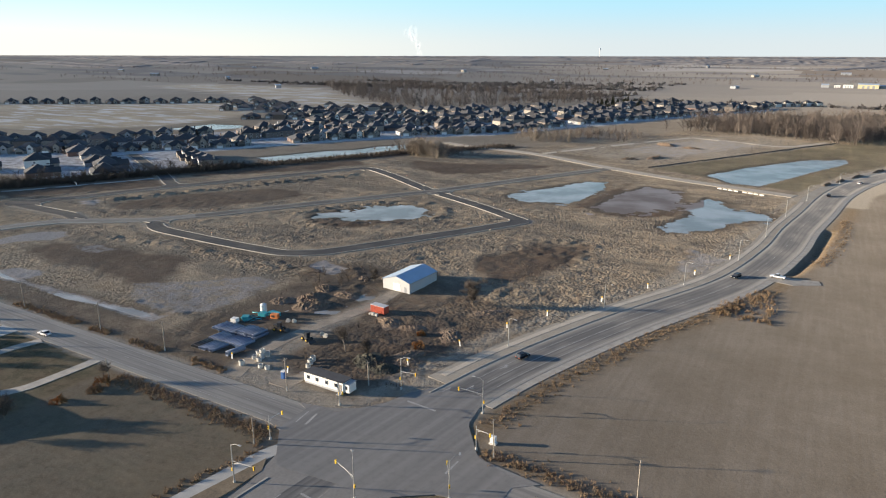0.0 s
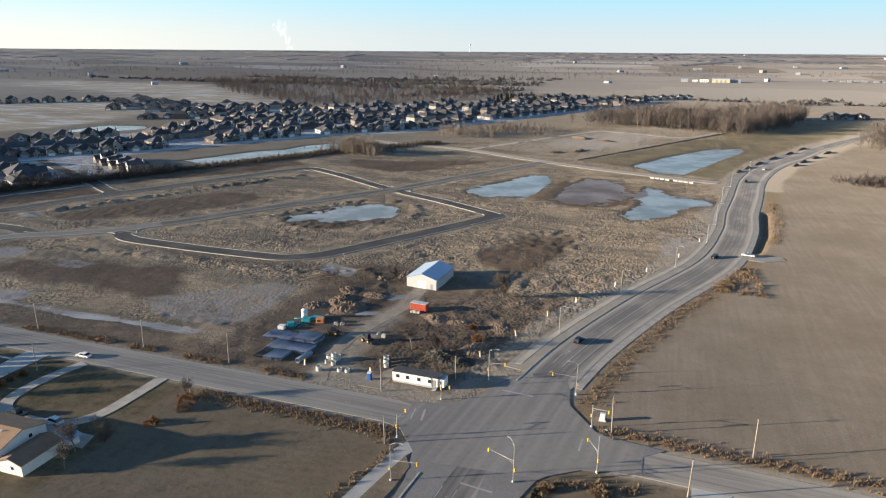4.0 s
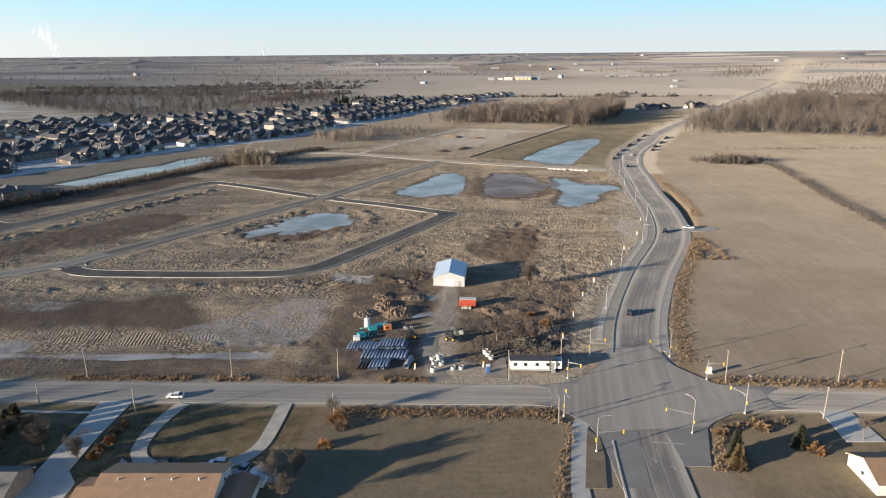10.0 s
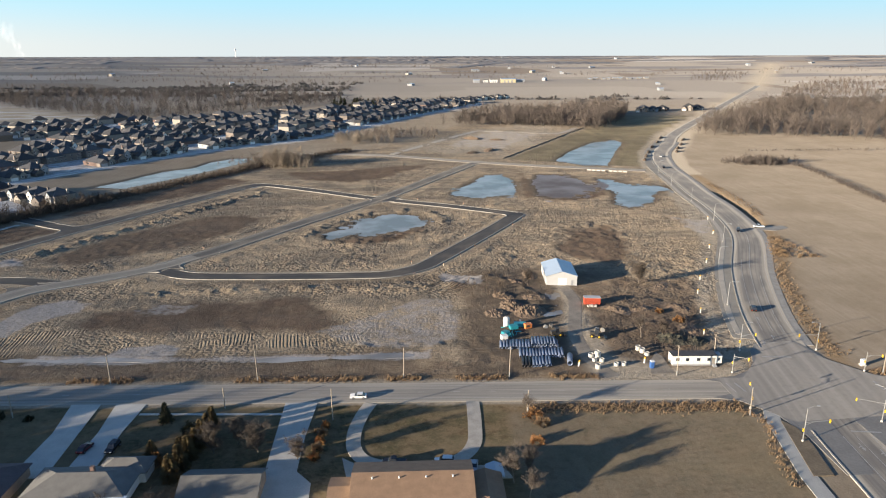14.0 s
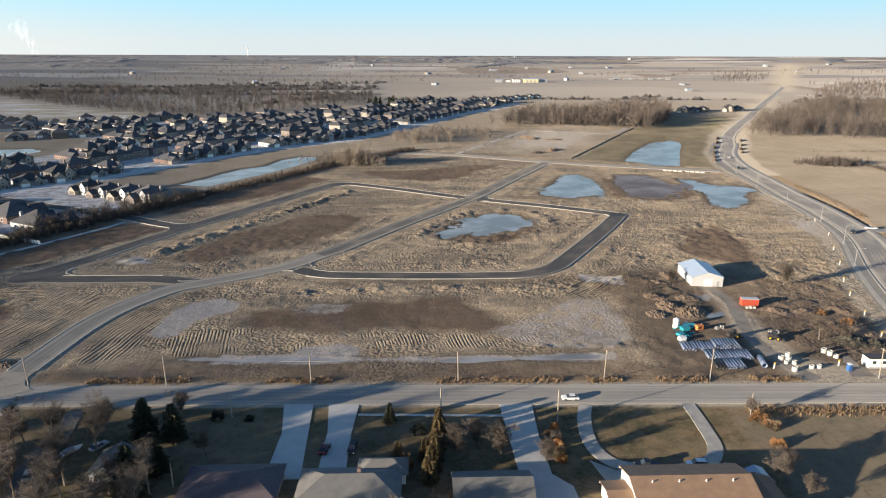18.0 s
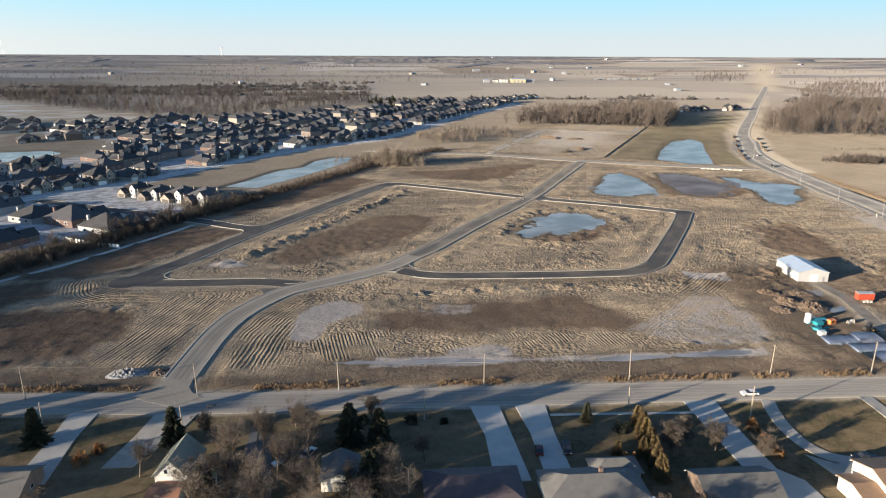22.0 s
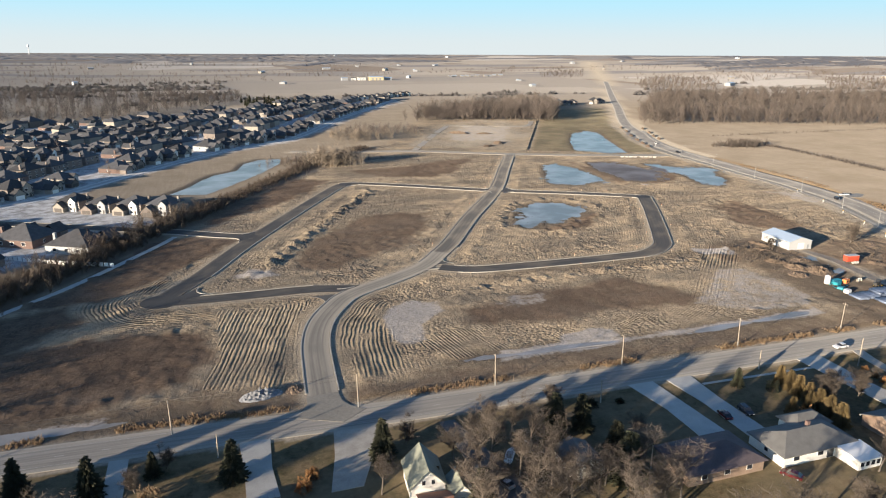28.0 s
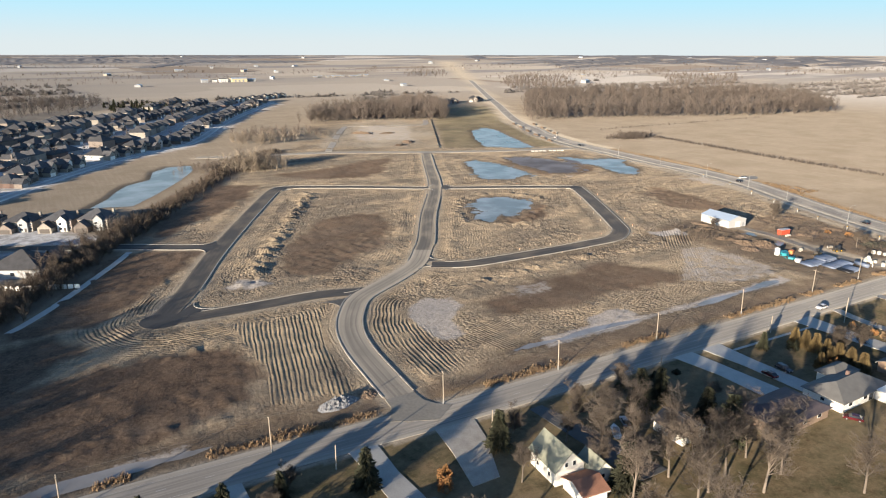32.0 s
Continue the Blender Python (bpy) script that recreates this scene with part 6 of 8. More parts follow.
def loader(x, y, r, mat, label):
    t = thing("wheel_loader", label, "machine", m=pose(x, y, 0, 0, 0, r))
    part("chassis", Shape().box(-2.0, -0.8, 0.7, 1.2, 0.8, 1.3), mat, t)
    part("engine_hood", Shape().box(-2.1, -0.7, 1.3, -0.5, 0.7, 1.95, bevel=0.1), mat, t)
    part("cab", Shape().box(-0.5, -0.65, 1.3, 0.7, 0.65, 2.8), GLASS_DARK, t)
    part("cab_roof", Shape().box(-0.6, -0.75, 2.8, 0.8, 0.75, 2.92), mat, t)
    for s_ in (-0.45, 0.45):
        part("arm", Shape().tube((0.8, s_, 1.3), (2.6, s_, 0.5), 0.12), mat, t)
    part("bucket", Shape().add([(2.5, -1.2, 0.0), (3.4, -1.2, 0.05), (2.5, -1.2, 0.9), (2.5, 1.2, 0.0), (3.4, 1.2, 0.05), (2.5, 1.2, 0.9)], [(0, 1, 2), (5, 4, 3), (0, 3, 4, 1), (0, 2, 5, 3), (1, 4, 5, 2)]), mat, t)
    for wx in (-1.4, 1.0):
        for wy in (-0.95, 0.95):
            w = part("wheel", Shape().tube((wx, wy - 0.22, 0.6), (wx, wy + 0.22, 0.6), 0.65, sides=14), TYRE, t)
            part("rim", Shape().tube((wx, wy - 0.24, 0.6), (wx, wy + 0.24, 0.6), 0.3, sides=10), SIGNAL_YELLOW, w)


loader(51.2, 28.6, 12, MACHINE_DARK, "dark wheel loader parked beside the pipes")
loader(64.4, 26.8, -20, MACHINE_DARK, "small dark loader parked beside the track")
for x, y, r in ((48.8, 35.4, 20), (50.8, 36.2, 80), (66.0, 32.2, 40), (67.8, 31.6, 10)):
    t = thing("pipe_reel", "pale wooden cable reel lying on the clay", "reel", "cable reels", m=pose(x, y, 0.45, 90, 0, r))
    for z in (-0.4, 0.32):
        part("flange", Shape().tube((0, 0, z), (0, 0, z + 0.08), 0.75, sides=14), CONCRETE_PRECAST, t)
    part("core", Shape().tube((0, 0, -0.35), (0, 0, 0.35), 0.35, sides=10), POLE_WOOD, t)

# precast manhole rings
def ring_mesh(r, h, wall=0.14, n=16):
    s = Shape()
    v = []
    for rr, z in ((r, 0), (r, h), (r - wall, h), (r - wall, 0)):
        v += [(rr * math.cos(2 * math.pi * i / n), rr * math.sin(2 * math.pi * i / n), z) for i in range(n)]
    f = []
    for k in range(4):
        a, b = k * n, ((k + 1) % 4) * n
        f += [(a + i, a + (i + 1) % n, b + (i + 1) % n, b + i) for i in range(n)]
    return s.add(v, f).mesh("manhole_ring", CONCRETE_PRECAST, False)


RING_A, RING_B = ring_mesh(0.85, 1.5), ring_mesh(0.75, 1.1)
for x, y, z, me in ((58.6, 11.4, 0, RING_A), (60.6, 10.6, 0, RING_A), (59.2, 9.0, 0, RING_B), (61.4, 8.6, 0, RING_B), (61.2, 12.2, 0, RING_A), (59.0, 4.0, 0, RING_A), (65.0, 5.4, 0, RING_B), (67.4, 5.6, 0, RING_B), (75.2, 16.4, 0, RING_A), (76.0, 14.4, 0, RING_A), (76.8, 12.4, 0, RING_B), (60.4, 11.0, 1.5, RING_B)):
    ob = tagged(new("manhole_ring", me), "pale precast concrete manhole ring standing on clay", "concrete ring", "manhole rings")
    ob.matrix_basis = pose(x, y, z - 0.1 if z == 0 else z - 0.1, 0, 0, x * 37 % 90)
wc = thing("portable_toilet", "blue plastic portable toilet at the yard gate", "toilet", m=pose(75.4, 3.6, 0, 0, 0, 5))
part("body", Shape().box(-0.58, -0.58, -0.1, 0.58, 0.58, 2.1, bevel=0.06), PLASTIC_BLUE, wc)
part("roof", Shape().box(-0.62, -0.62, 2.1, 0.62, 0.62, 2.28, bevel=0.15), TRIM_WHITE, wc)
part("door", Shape().box(-0.42, -0.62, 0.1, 0.42, -0.57, 1.95), PLASTIC_BLUE, wc)
part("vent_pipe", Shape().tube((0.4, 0.4, 2.2), (0.4, 0.4, 2.6), 0.05), GALV, wc)


def marker(x, y, h=2.0, tilt=6.0):
    t = thing("marker_post", "pale yellow-topped fibreglass marker post leaning slightly", "post", "marker posts", m=pose(x, y, 0, tilt * math.sin(x), tilt * math.cos(y), 0))
    part("post", Shape().box(-0.22, -0.05, -0.3, 0.22, 0.05, h, bevel=0.03), TRIM_WHITE, t)
    part("cap", Shape().box(-0.24, -0.06, h - 0.5, 0.24, 0.06, h + 0.02), SIGNAL_YELLOW, t)


for x, y in ((147, 130), (135.6, 106.6), (123.3, 83.6), (115.5, 67), (108.4, 47), (101.5, 27.5), (53.4, 5.6), (74.0, 6.6), (160, 156), (170, 186)):
    marker(x, y)

# spoil heaps
def heap_thing(x, y, rx, ry, h, seed, mat, label, name="spoil_mound", turn=None):
    n = 26
    s = Shape()
    v, f = [], []
    for j in range(n + 1):
        for i in range(n + 1):
            a, b = 2 * i / n - 1, 2 * j / n - 1
            q = max(0.0, 1 - (a * a + b * b)) ** 1.15
            nz = noise.fractal(Vector((a * 5.5 + seed, b * 5.5, seed * 0.7)), 0.55, 2.1, 5)
            v.append((a * rx, b * ry, -0.25 + 0.55 * h * q * (1 + 0.75 * nz)))
    for j in range(n):
        for i in range(n):
            k = j * (n + 1) + i
            f.append((k, k + 1, k + n + 2, k + n + 1))
    ob = tagged(new(name, mesh_of(name, v, f, mat)), label, "soil mound", "spoil mounds")
    ob.matrix_basis = pose(x, y, 0, 0, 0, seed * 40 if turn is None else turn)


SPOIL = "rough mound of dug brown clay"
for k, (x, y, rx, ry, h) in enumerate(((46, 52, 8, 6, 2.6), (40, 58, 7, 5, 2.0), (38, 68, 6, 4, 1.6), (50, 66, 6, 4, 1.5), (33, 50, 5, 5, 1.4), (99, 32, 8, 5, 1.1), (102, 52, 7, 4, 1.0), (78, 52, 6, 4, 1.3), (88, 52, 5, 3, 1.0), (104, 76, 7, 4, 0.8), (52, 92, 8, 3, 1.4), (45, 84, 7, 3, 1.3))):
    heap_thing(x, y, rx, ry, h, k + 1.3, SOIL, SPOIL)
for k, (x, y, rx, ry, h) in enumerate(((66, 560, 14, 7, 3.5), (92, 548, 10, 6, 2.5), (58, 452, 9, 5, 2.5), (76, 470, 12, 6, 3.0))):
    heap_thing(x, y, rx, ry, h, k + 21.3, SOIL, SPOIL)
heap_thing(-188.5, 14.5, 6.5, 3.6, 2.6, 31.7, SOIL_PALE, "heap of pale frosted rubble and soil")
for x, y, rx, ry, h, sd in ((90, 24, 6.5, 5.0, 2.2, 35.1), (96.5, 22.5, 5.0, 4.0, 1.8, 36.4)):
    heap_thing(x, y, rx, ry, h, sd, BRUSH_PILE, "dark tangled heap of cut branches behind the trailer")
heap_thing(-179.5, 15.5, 3.5, 3.0, 1.2, 33.2, SOIL, "small heap of dug brown clay")

for k, (x, y, half, turn) in enumerate(((206, 404, 8, 73), (214, 424, 9, 72), (225, 450, 12, 68), (240, 484, 13, 66), (258, 520, 12, 64), (274, 556, 12, 63), (253, 452, 8, 66), (262, 474, 10, 65), (276, 502, 10, 64), (292, 538, 11, 62))):
    heap_thing(x, y, half, 1.9, 2.6, k + 51.7, SOIL, "low windrow of dark soil beside the curving road", "soil_windrow", turn)

# concrete barriers at the gravel road
for k in range(8):
    s = Shape()
    prof = [(-0.3, 0), (0.3, 0), (0.3, 0.1), (0.12, 0.4), (0.1, 0.85), (-0.1, 0.85), (-0.12, 0.4), (-0.3, 0.1)]
    n = 8
    s.add([(0, y, z) for y, z in prof] + [(2.9, y, z) for y, z in prof], [tuple(range(n - 1, -1, -1)), tuple(range(n, 2 * n))] + [(i, (i + 1) % n, (i + 1) % n + n, i + n) for i in range(n)])
    ob = tagged(new("road_barrier", s.mesh("road_barrier", CONCRETE_PRECAST)), "pale precast concrete road barrier segment", "barrier", "road barriers")
    ob.matrix_basis = pose(142 + k * 3.5 + (2 if k > 3 else 0), 353 - k * 1.4, -0.05, 0, 0, -22)

# ---- utility poles ----
def utility_pole(x, y, h=9.6, label="weathered wooden utility pole beside the county road", arm=True, mat=None):
    t = thing("utility_pole", label, "pole", "utility poles", m=pose(x, y, 0, 0.6 * math.sin(x * 3), 1.4 * math.cos(x * 7), 0))
    part("pole", Shape().tube((0, 0, -0.5), (0, 0, h), 0.17, 0.12, 8), mat or POLE_WOOD, t)
    if arm:
        part("crossarm", Shape().box(-0.06, -1.0, h - 0.6, 0.06, 1.0, h - 0.48), POLE_WOOD, t)
        for yy in (-0.9, 0.0, 0.9):
            part("insulator", Shape().tube((0, yy, h - 0.48 if yy else h), (0, yy, h - 0.28 if yy else h + 0.2), 0.05, 0.03, 6), LENS_DARK, t)
    part("ground_guard", Shape().tube((0, 0, -0.2), (0, 0, 1.4), 0.19, 0.19, 8), GALV, t)
    return t


NORTH_POLES = [(-296, 1.2), (-253, 1.2), (-210.4, 1.0), (-164.7, 0.4), (-126, 0), (-85, 0.2), (-42.6, 0), (0, 0), (31.3, -0.3), (81.2, -1.6)]
for x, y in NORTH_POLES:
    utility_pole(x, y)
for x, y, h in ((143.2, -3.0, 10), (175.3, -3.2, 10), (210, -5, 10), (250, -8, 10), (160.6, -23.0, 9), (98.4, 12.0, 7)):
    utility_pole(x, y, h)
for x, y, h in ((-163, -19.4, 7.5), (-48.1, -15.0, 6), (-18.2, -22.5, 9), (33.5, -20.9, 6.5), (92.0, -25.0, 7.5), (-103, -17.5, 6.5), (-108, -47, 6), (-200, -12, 6)):
    utility_pole(x, y, h, "slim service pole beside the house drives", False)
# wires
WIRE = material("wire", (0.05, 0.05, 0.05), 0.6)
for (xa, ya), (xb, yb) in zip(NORTH_POLES[:-1], NORTH_POLES[1:]):
    for off, zt in ((-0.9, 9.2), (0.9, 9.2), (0.0, 9.75)):
        v = []
        for k in range(9):
            u = k / 8
            x, y, z = xa + (xb - xa) * u, ya + (yb - ya) * u + off, zt - 0.7 * 4 * u * (1 - u)
            v += [(x, y + 0.012, z), (x, y - 0.006, z + 0.01), (x, y - 0.006, z - 0.01)]
        s = Shape().add(v, [(3 * k + i, 3 * k + (i + 1) % 3, 3 * k + 3 + (i + 1) % 3, 3 * k + 3 + i) for k in range(8) for i in range(3)])
        tagged(new("overhead_wire", s.mesh("overhead_wire", WIRE)), "thin overhead wire sagging between utility poles", "wire", "overhead wires")


# ---- junction signals and lamps ----
def signal_pole(x, y, turn, arm=5.5, lamp=False, h=6.2, lamp_turn=None):
    t = thing("traffic_signal", "galvanised traffic signal pole with a yellow signal head", "traffic signal", "traffic signals", m=pose(x, y, 0, 0, 0, turn))
    top = 9.2 if lamp else h
    part("pole", Shape().tube((0, 0, -0.3), (0, 0, top), 0.13, 0.09, 8), GALV, t)
    part("base", Shape().tube((0, 0, -0.3), (0, 0, 0.5), 0.3, 0.28, 10), CONCRETE_PRECAST, t)
    part("mast_arm", Shape().tube((0, 0, 5.3), (arm, 0, 5.7), 0.08, 0.05, 8), GALV, t)
    part("arm_brace", Shape().tube((0, 0, 4.6), (arm * 0.35, 0, 5.42), 0.04, 0.04, 6), GALV, t)
    hd = part("signal_head", Shape().box(arm - 0.02, -0.16, 5.0, arm + 0.26, 0.16, 5.95), SIGNAL_YELLOW, t)
    for k in range(3):
        part("lens", Shape().tube((arm + 0.25, 0, 5.16 + 0.31 * k), (arm + 0.33, 0, 5.16 + 0.31 * k), 0.11, sides=10), LENS_DARK, hd)
    hd2 = part("pole_signal", Shape().box(-0.40, -0.15, 2.8, -0.13, 0.15, 3.6), SIGNAL_YELLOW, t)
    part("lens", Shape().tube((-0.39, 0, 3.2), (-0.47, 0, 3.2), 0.13, sides=10), LENS_DARK, hd2)
    if lamp:
        w = radians((lamp_turn if lamp_turn is not None else turn) - turn)
        dx, dy = math.cos(w), math.sin(w)
        part("lamp_arm", Shape().tube((0, 0, 9.0), (1.2 * dx, 1.2 * dy, 9.7), 0.05, 0.05, 6).tube((1.2 * dx, 1.2 * dy, 9.7), (2.6 * dx, 2.6 * dy, 9.8), 0.05, 0.045, 6), GALV, t)
        part("luminaire", Shape().box(2.5 * dx - 0.35, 2.5 * dy - 0.16, 9.72, 2.5 * dx + 0.45, 2.5 * dy + 0.16, 9.88), WALL_GREY, t)


signal_pole(98.3, -0.8, -40, 4.0)
signal_pole(107.6, 14.2, 0, 4.5, True)
signal_pole(132.4, 13.6, 185, 6.5, True)
signal_pole(138.2, -1.8, -15, 4.0)
signal_pole(141.4, -20.6, 125, 4.5, True, lamp_turn=60)
signal_pole(124.4, -30.0, 160, 6.5, True, lamp_turn=130)
signal_pole(98.9, -38.0, 0, 6.0, True, lamp_turn=0)
signal_pole(93.8, -21.6, 75, 3.5)
box = thing("control_cabinet", "pale steel traffic control cabinet on a pad", "cabinet", m=pose(140.5, 2.5, 0))
part("pad", Shape().box(-0.9, -0.7, -0.2, 0.9, 0.7, 0.15), CONCRETE_PRECAST, box)
part("body", Shape().box(-0.65, -0.45, 0.15, 0.65, 0.45, 1.9, bevel=0.04), TRIM_WHITE, box)
part("door", Shape().box(-0.55, -0.48, 0.3, 0.55, -0.44, 1.75), TRIM_WHITE, box)


def street_lamp(x, y, turn):
    t = thing("street_lamp", "tall grey steel street lamp beside the curving road", "street lamp", "street lamps", m=pose(x, y, 0, 0, 0, turn))
    part("pole", Shape().tube((0, 0, -0.3), (0, 0, 9.0), 0.12, 0.08, 8), GALV, t)
    part("arm", Shape().tube((0, 0, 8.9), (1.0, 0, 9.5), 0.05, 0.05, 6).tube((1.0, 0, 9.5), (2.6, 0, 9.6), 0.05, 0.04, 6), GALV, t)
    part("luminaire", Shape().box(2.4, -0.16, 9.52, 3.2, 0.16, 9.68), WALL_GREY, t)
    part("base", Shape().tube((0, 0, -0.3), (0, 0, 0.4), 0.25, sides=10), CONCRETE_PRECAST, t)


for x, y, r in ((121.6, 54.1, -20), (138.4, 100.4, -22), (158.6, 140.8, -28), (173.4, 186, -15), (180.5, 236, -8), (186.5, 288, -5), (195.5, 340, -10), (213, 402, -15)):
    street_lamp(x, y, r)

# ---- vehicles ----
proto = {
    "white": car_thing("white car standing on the road", CAR_WHITE), "black": car_thing("black sport utility car standing on the road", CAR_BLACK, "suv"),
    "red": car_thing("red car parked on a driveway", CAR_RED), "silver": car_thing("silver car parked beside a house", CAR_SILVER),
    "whitesuv": car_thing("white sport utility car parked before a bungalow", CAR_WHITE, "suv"), "truck": car_thing("black pickup truck parked before a bungalow", CAR_BLACK, "truck"),
    "whitetruck": car_thing("white pickup truck parked at a field entry", CAR_WHITE, "truck"),
}
placed = {
    "white": (-12.4, -11.2, 0.04, 179), "black": (128.8, 48.5, 0.07, 71), "red": (-76.6, -34.0, 0.06, 80), "silver": (-141.6, -42.4, 0.05, 110),
    "whitesuv": (10.2, -43.2, 0.06, 174), "truck": (-1.5, -43.2, 0.06, 174), "whitetruck": (190.2, 167.6, 0.04, 168),
}
for key, (x, y, z, r) in placed.items():
    proto[key].matrix_basis = pose(x, y, z, 0, 0, r)
for key, x, y, z, r in (("black", 175.4, 160.0, 0.07, 243), ("black", 207, 360, 0.07, 258), ("white", 226, 420, 0.07, 62), ("silver", -131.0, -31.2, 0.05, 60), ("silver", 16.8, -45.6, 0.05, 260), ("red", -80.4, -59.5, 0.05, 120), ("black", -70.0, -34, 0.05, 265)):
    copy_thing(proto[key], pose(x, y, z, 0, 0, r))

# survey stakes and kerb drains along the new streets
def offset_spots(line, off, gap, a, b):
    p = np.array(cut(smooth_line(line, 3), a, b))
    d = np.gradient(p, axis=0)
    d /= np.hypot(*d.T)[:, None]
    return [(p[i, 0] + d[i, 1] * off, p[i, 1] - d[i, 0] * off) for i in range(0, len(p), gap)]


STAKE_WOOD = material("fresh lath wood", (0.55, 0.47, 0.34), 0.85, vary=0.2)
first = None
for line, off, gap, a, b in ((EAST_ARM, -7.0, 8, 0.05, 0.95), (EAST_ARM, 7.0, 9, 0.1, 0.9), (ENTRY, -7.2, 9, 0.36, 0.95), (NORTH_ARM, -7.0, 8, 0.1, 0.9)):
    for x, y in offset_spots(line, off, gap, a, b):
        m = pose(x, y, 0, 5 * math.sin(x * 3), 5 * math.cos(y * 2), x * 31 % 180)
        if first is None:
            first = thing("survey_stake", "short pale wooden survey stake beside a new street", "stake", "survey stakes", m=m)
            part("lath", Shape().box(-0.06, -0.03, -0.4, 0.06, 0.03, 1.25), STAKE_WOOD, first)
            part("flag", Shape().box(-0.07, -0.035, 0.95, 0.16, 0.035, 1.2), ORANGE, first, "faded orange flagging tape")
        else:
            copy_thing(first, m)
DRAIN = material("cast iron grate", (0.05, 0.048, 0.045), 0.6, 0.5, vary=0.3)
for line, off, gap, a, b in ((EAST_ARM, 3.7, 22, 0.1, 0.95), (EAST_ARM, -3.7, 22, 0.16, 0.95), (ENTRY, 3.8, 26, 0.4, 0.95), (WEST_RISE, 3.7, 26, 0.2, 0.9)):
    for x, y in offset_spots(line, off, gap, a, b):
        d = tagged(new("catch_basin", Shape().box(-0.45, -0.35, 0.0, 0.45, 0.35, 0.11).mesh("catch_basin", DRAIN)), "dark iron catch basin grate beside a kerb", "drain", "catch basins")
        d.matrix_basis = pose(x, y, 0, 0, 0, x * 7 % 90)

# ---- houses south of the county road ----
def simple_house(name, label, x0, y0, x1, y1, eave, rise, roof_mat, wall_mat, hip=False, along="x", turn=0.0, windows=(), doors=(), chimney=None, vents=0):
    cx, cy = (x0 + x1) / 2, (y0 + y1) / 2
    a, b, c, d = x0 - cx, y0 - cy, x1 - cx, y1 - cy
    t = thing(name, label, "house" if name != "garage" else "garage", m=pose(cx, cy, 0, 0, 0, turn))
    if hip:
        part("wall", Shape().box(a, b, -0.4, c, d, eave), wall_mat, t)
        part("roof", hip_roof(a, b, c, d, eave, rise, 0.6), roof_mat, t)
    else:
        part("wall", gable_body(a, b, c, d, eave, rise, along), wall_mat, t)
        part("roof", gable_roof(a, b, c, d, eave, rise, 0.5, 0.2, along), roof_mat, t)
        for s_ in (-1, 1):
            if along == "x":
                y = b - 0.52 if s_ < 0 else d + 0.4
                part("gutter", Shape().box(a - 0.5, y, eave - 0.42, c + 0.5, y + 0.12, eave - 0.28), TRIM_WHITE, t)
    for face, u, z, w, h in windows:
        pos = {"s": (u, b), "n": (u, d), "e": (c, u), "w": (a, u)}[face]
        window_part(t, *pos, z, w, h, face)
    for face, u, w, h, mat in doors:
        pos = {"s": (u, b), "n": (u, d), "e": (c, u), "w": (a, u)}[face]
        door_part(t, *pos, w, h, face, mat)
    if chimney:
        part("chimney", Shape().box(chimney[0] - 0.4, chimney[1] - 0.4, 0, chimney[0] + 0.4, chimney[1] + 0.4, eave + rise + 0.7), WALL_DARK, t)
    for k in range(vents):
        u = a + (c - a) * (k + 0.7) / (vents + 0.4)
        part("roof_vent", Shape().tube((u, -1.6, eave + rise * 0.70), (u, -1.6, eave + rise * 0.70 + 0.75), 0.16, sides=8), TRIM_WHITE, t)
    return t


S = [("s", u, z, 1.3, 1.0) for u in (-9, -5, 3, 8) for z in (1.4, 4.0)]
big = simple_house("house", "two-storey cream house with a long brown shingle roof", -9.6, -62.2, 15.4, -49.6, 4.7, 1.9, ROOF_BROWN, WALL_WHITE, windows=S + [("n", u, 3.6, 1.5, 1.1) for u in (-9, -4, 1, 6)] + [("e", 2, 4, 1.1, 1.1)], doors=[("s", -1.5, 2.0, 2.1, GLASS_DARK), ("n", 3.5, 1.0, 2.1, DOOR_DARK)], vents=4)
simple_house("house_wing", "low cream wing with brown shingle roof beside a house", 15.5, -62.4, 22.0, -52.0, 2.9, 1.1, ROOF_BROWN, WALL_WHITE, along="y", windows=[("s", 0.5, 1.6, 1.0, 1.0)])
simple_house("garden_shed", "small pale garden shed beside a gravel forecourt", 19.8, -51.4, 22.8, -47.6, 2.1, 0.6, STEEL_ROOF, WALL_WHITE, along="y")
simple_house("house_wing", "low cream lean-to wing with brown roof", -14.6, -61.5, -9.7, -52.5, 3.0, 1.1, ROOF_BROWN, WALL_WHITE, along="x", windows=[("s", 0, 1.6, 1.0, 0.9)])
simple_house("house", "bungalow with a low grey gabled roof behind a lawn", -46.5, -58.2, -30.2, -47.8, 2.8, 2.2, ROOF_GREY, WALL_BRICK, windows=[("s", -4, 1.5, 1.6, 1.1), ("s", 4, 1.5, 1.6, 1.1), ("n", -4, 1.5, 1.8, 1.2), ("n", 3, 1.5, 1.2, 1.1)], doors=[("n", 0, 1.0, 2.1, DOOR_DARK)])
simple_house("house", "white bungalow with a grey hipped roof", -79.5, -56.2, -58.4, -45.6, 2.8, 2.5, ROOF_GREY, WALL_WHITE, hip=True, windows=[("s", u, 1.6, 1.8, 1.2) for u in (-7, 0, 6)] + [("n", u, 1.6, 1.6, 1.2) for u in (-6, 5)] + [("w", 0, 1.6, 1.2, 1.1)], doors=[("s", 3, 1.9, 2.1, GLASS_DARK), ("n", -1, 1.0, 2.1, DOOR_DARK)], chimney=(2, 1))
simple_house("house_wing", "grey-roofed garage wing of a white bungalow", -67.2, -47.5, -57.0, -42.0, 2.8, 1.9, ROOF_GREY, WALL_WHITE, hip=True, doors=[("n", 0, 4.6, 2.2, TRIM_WHITE)])
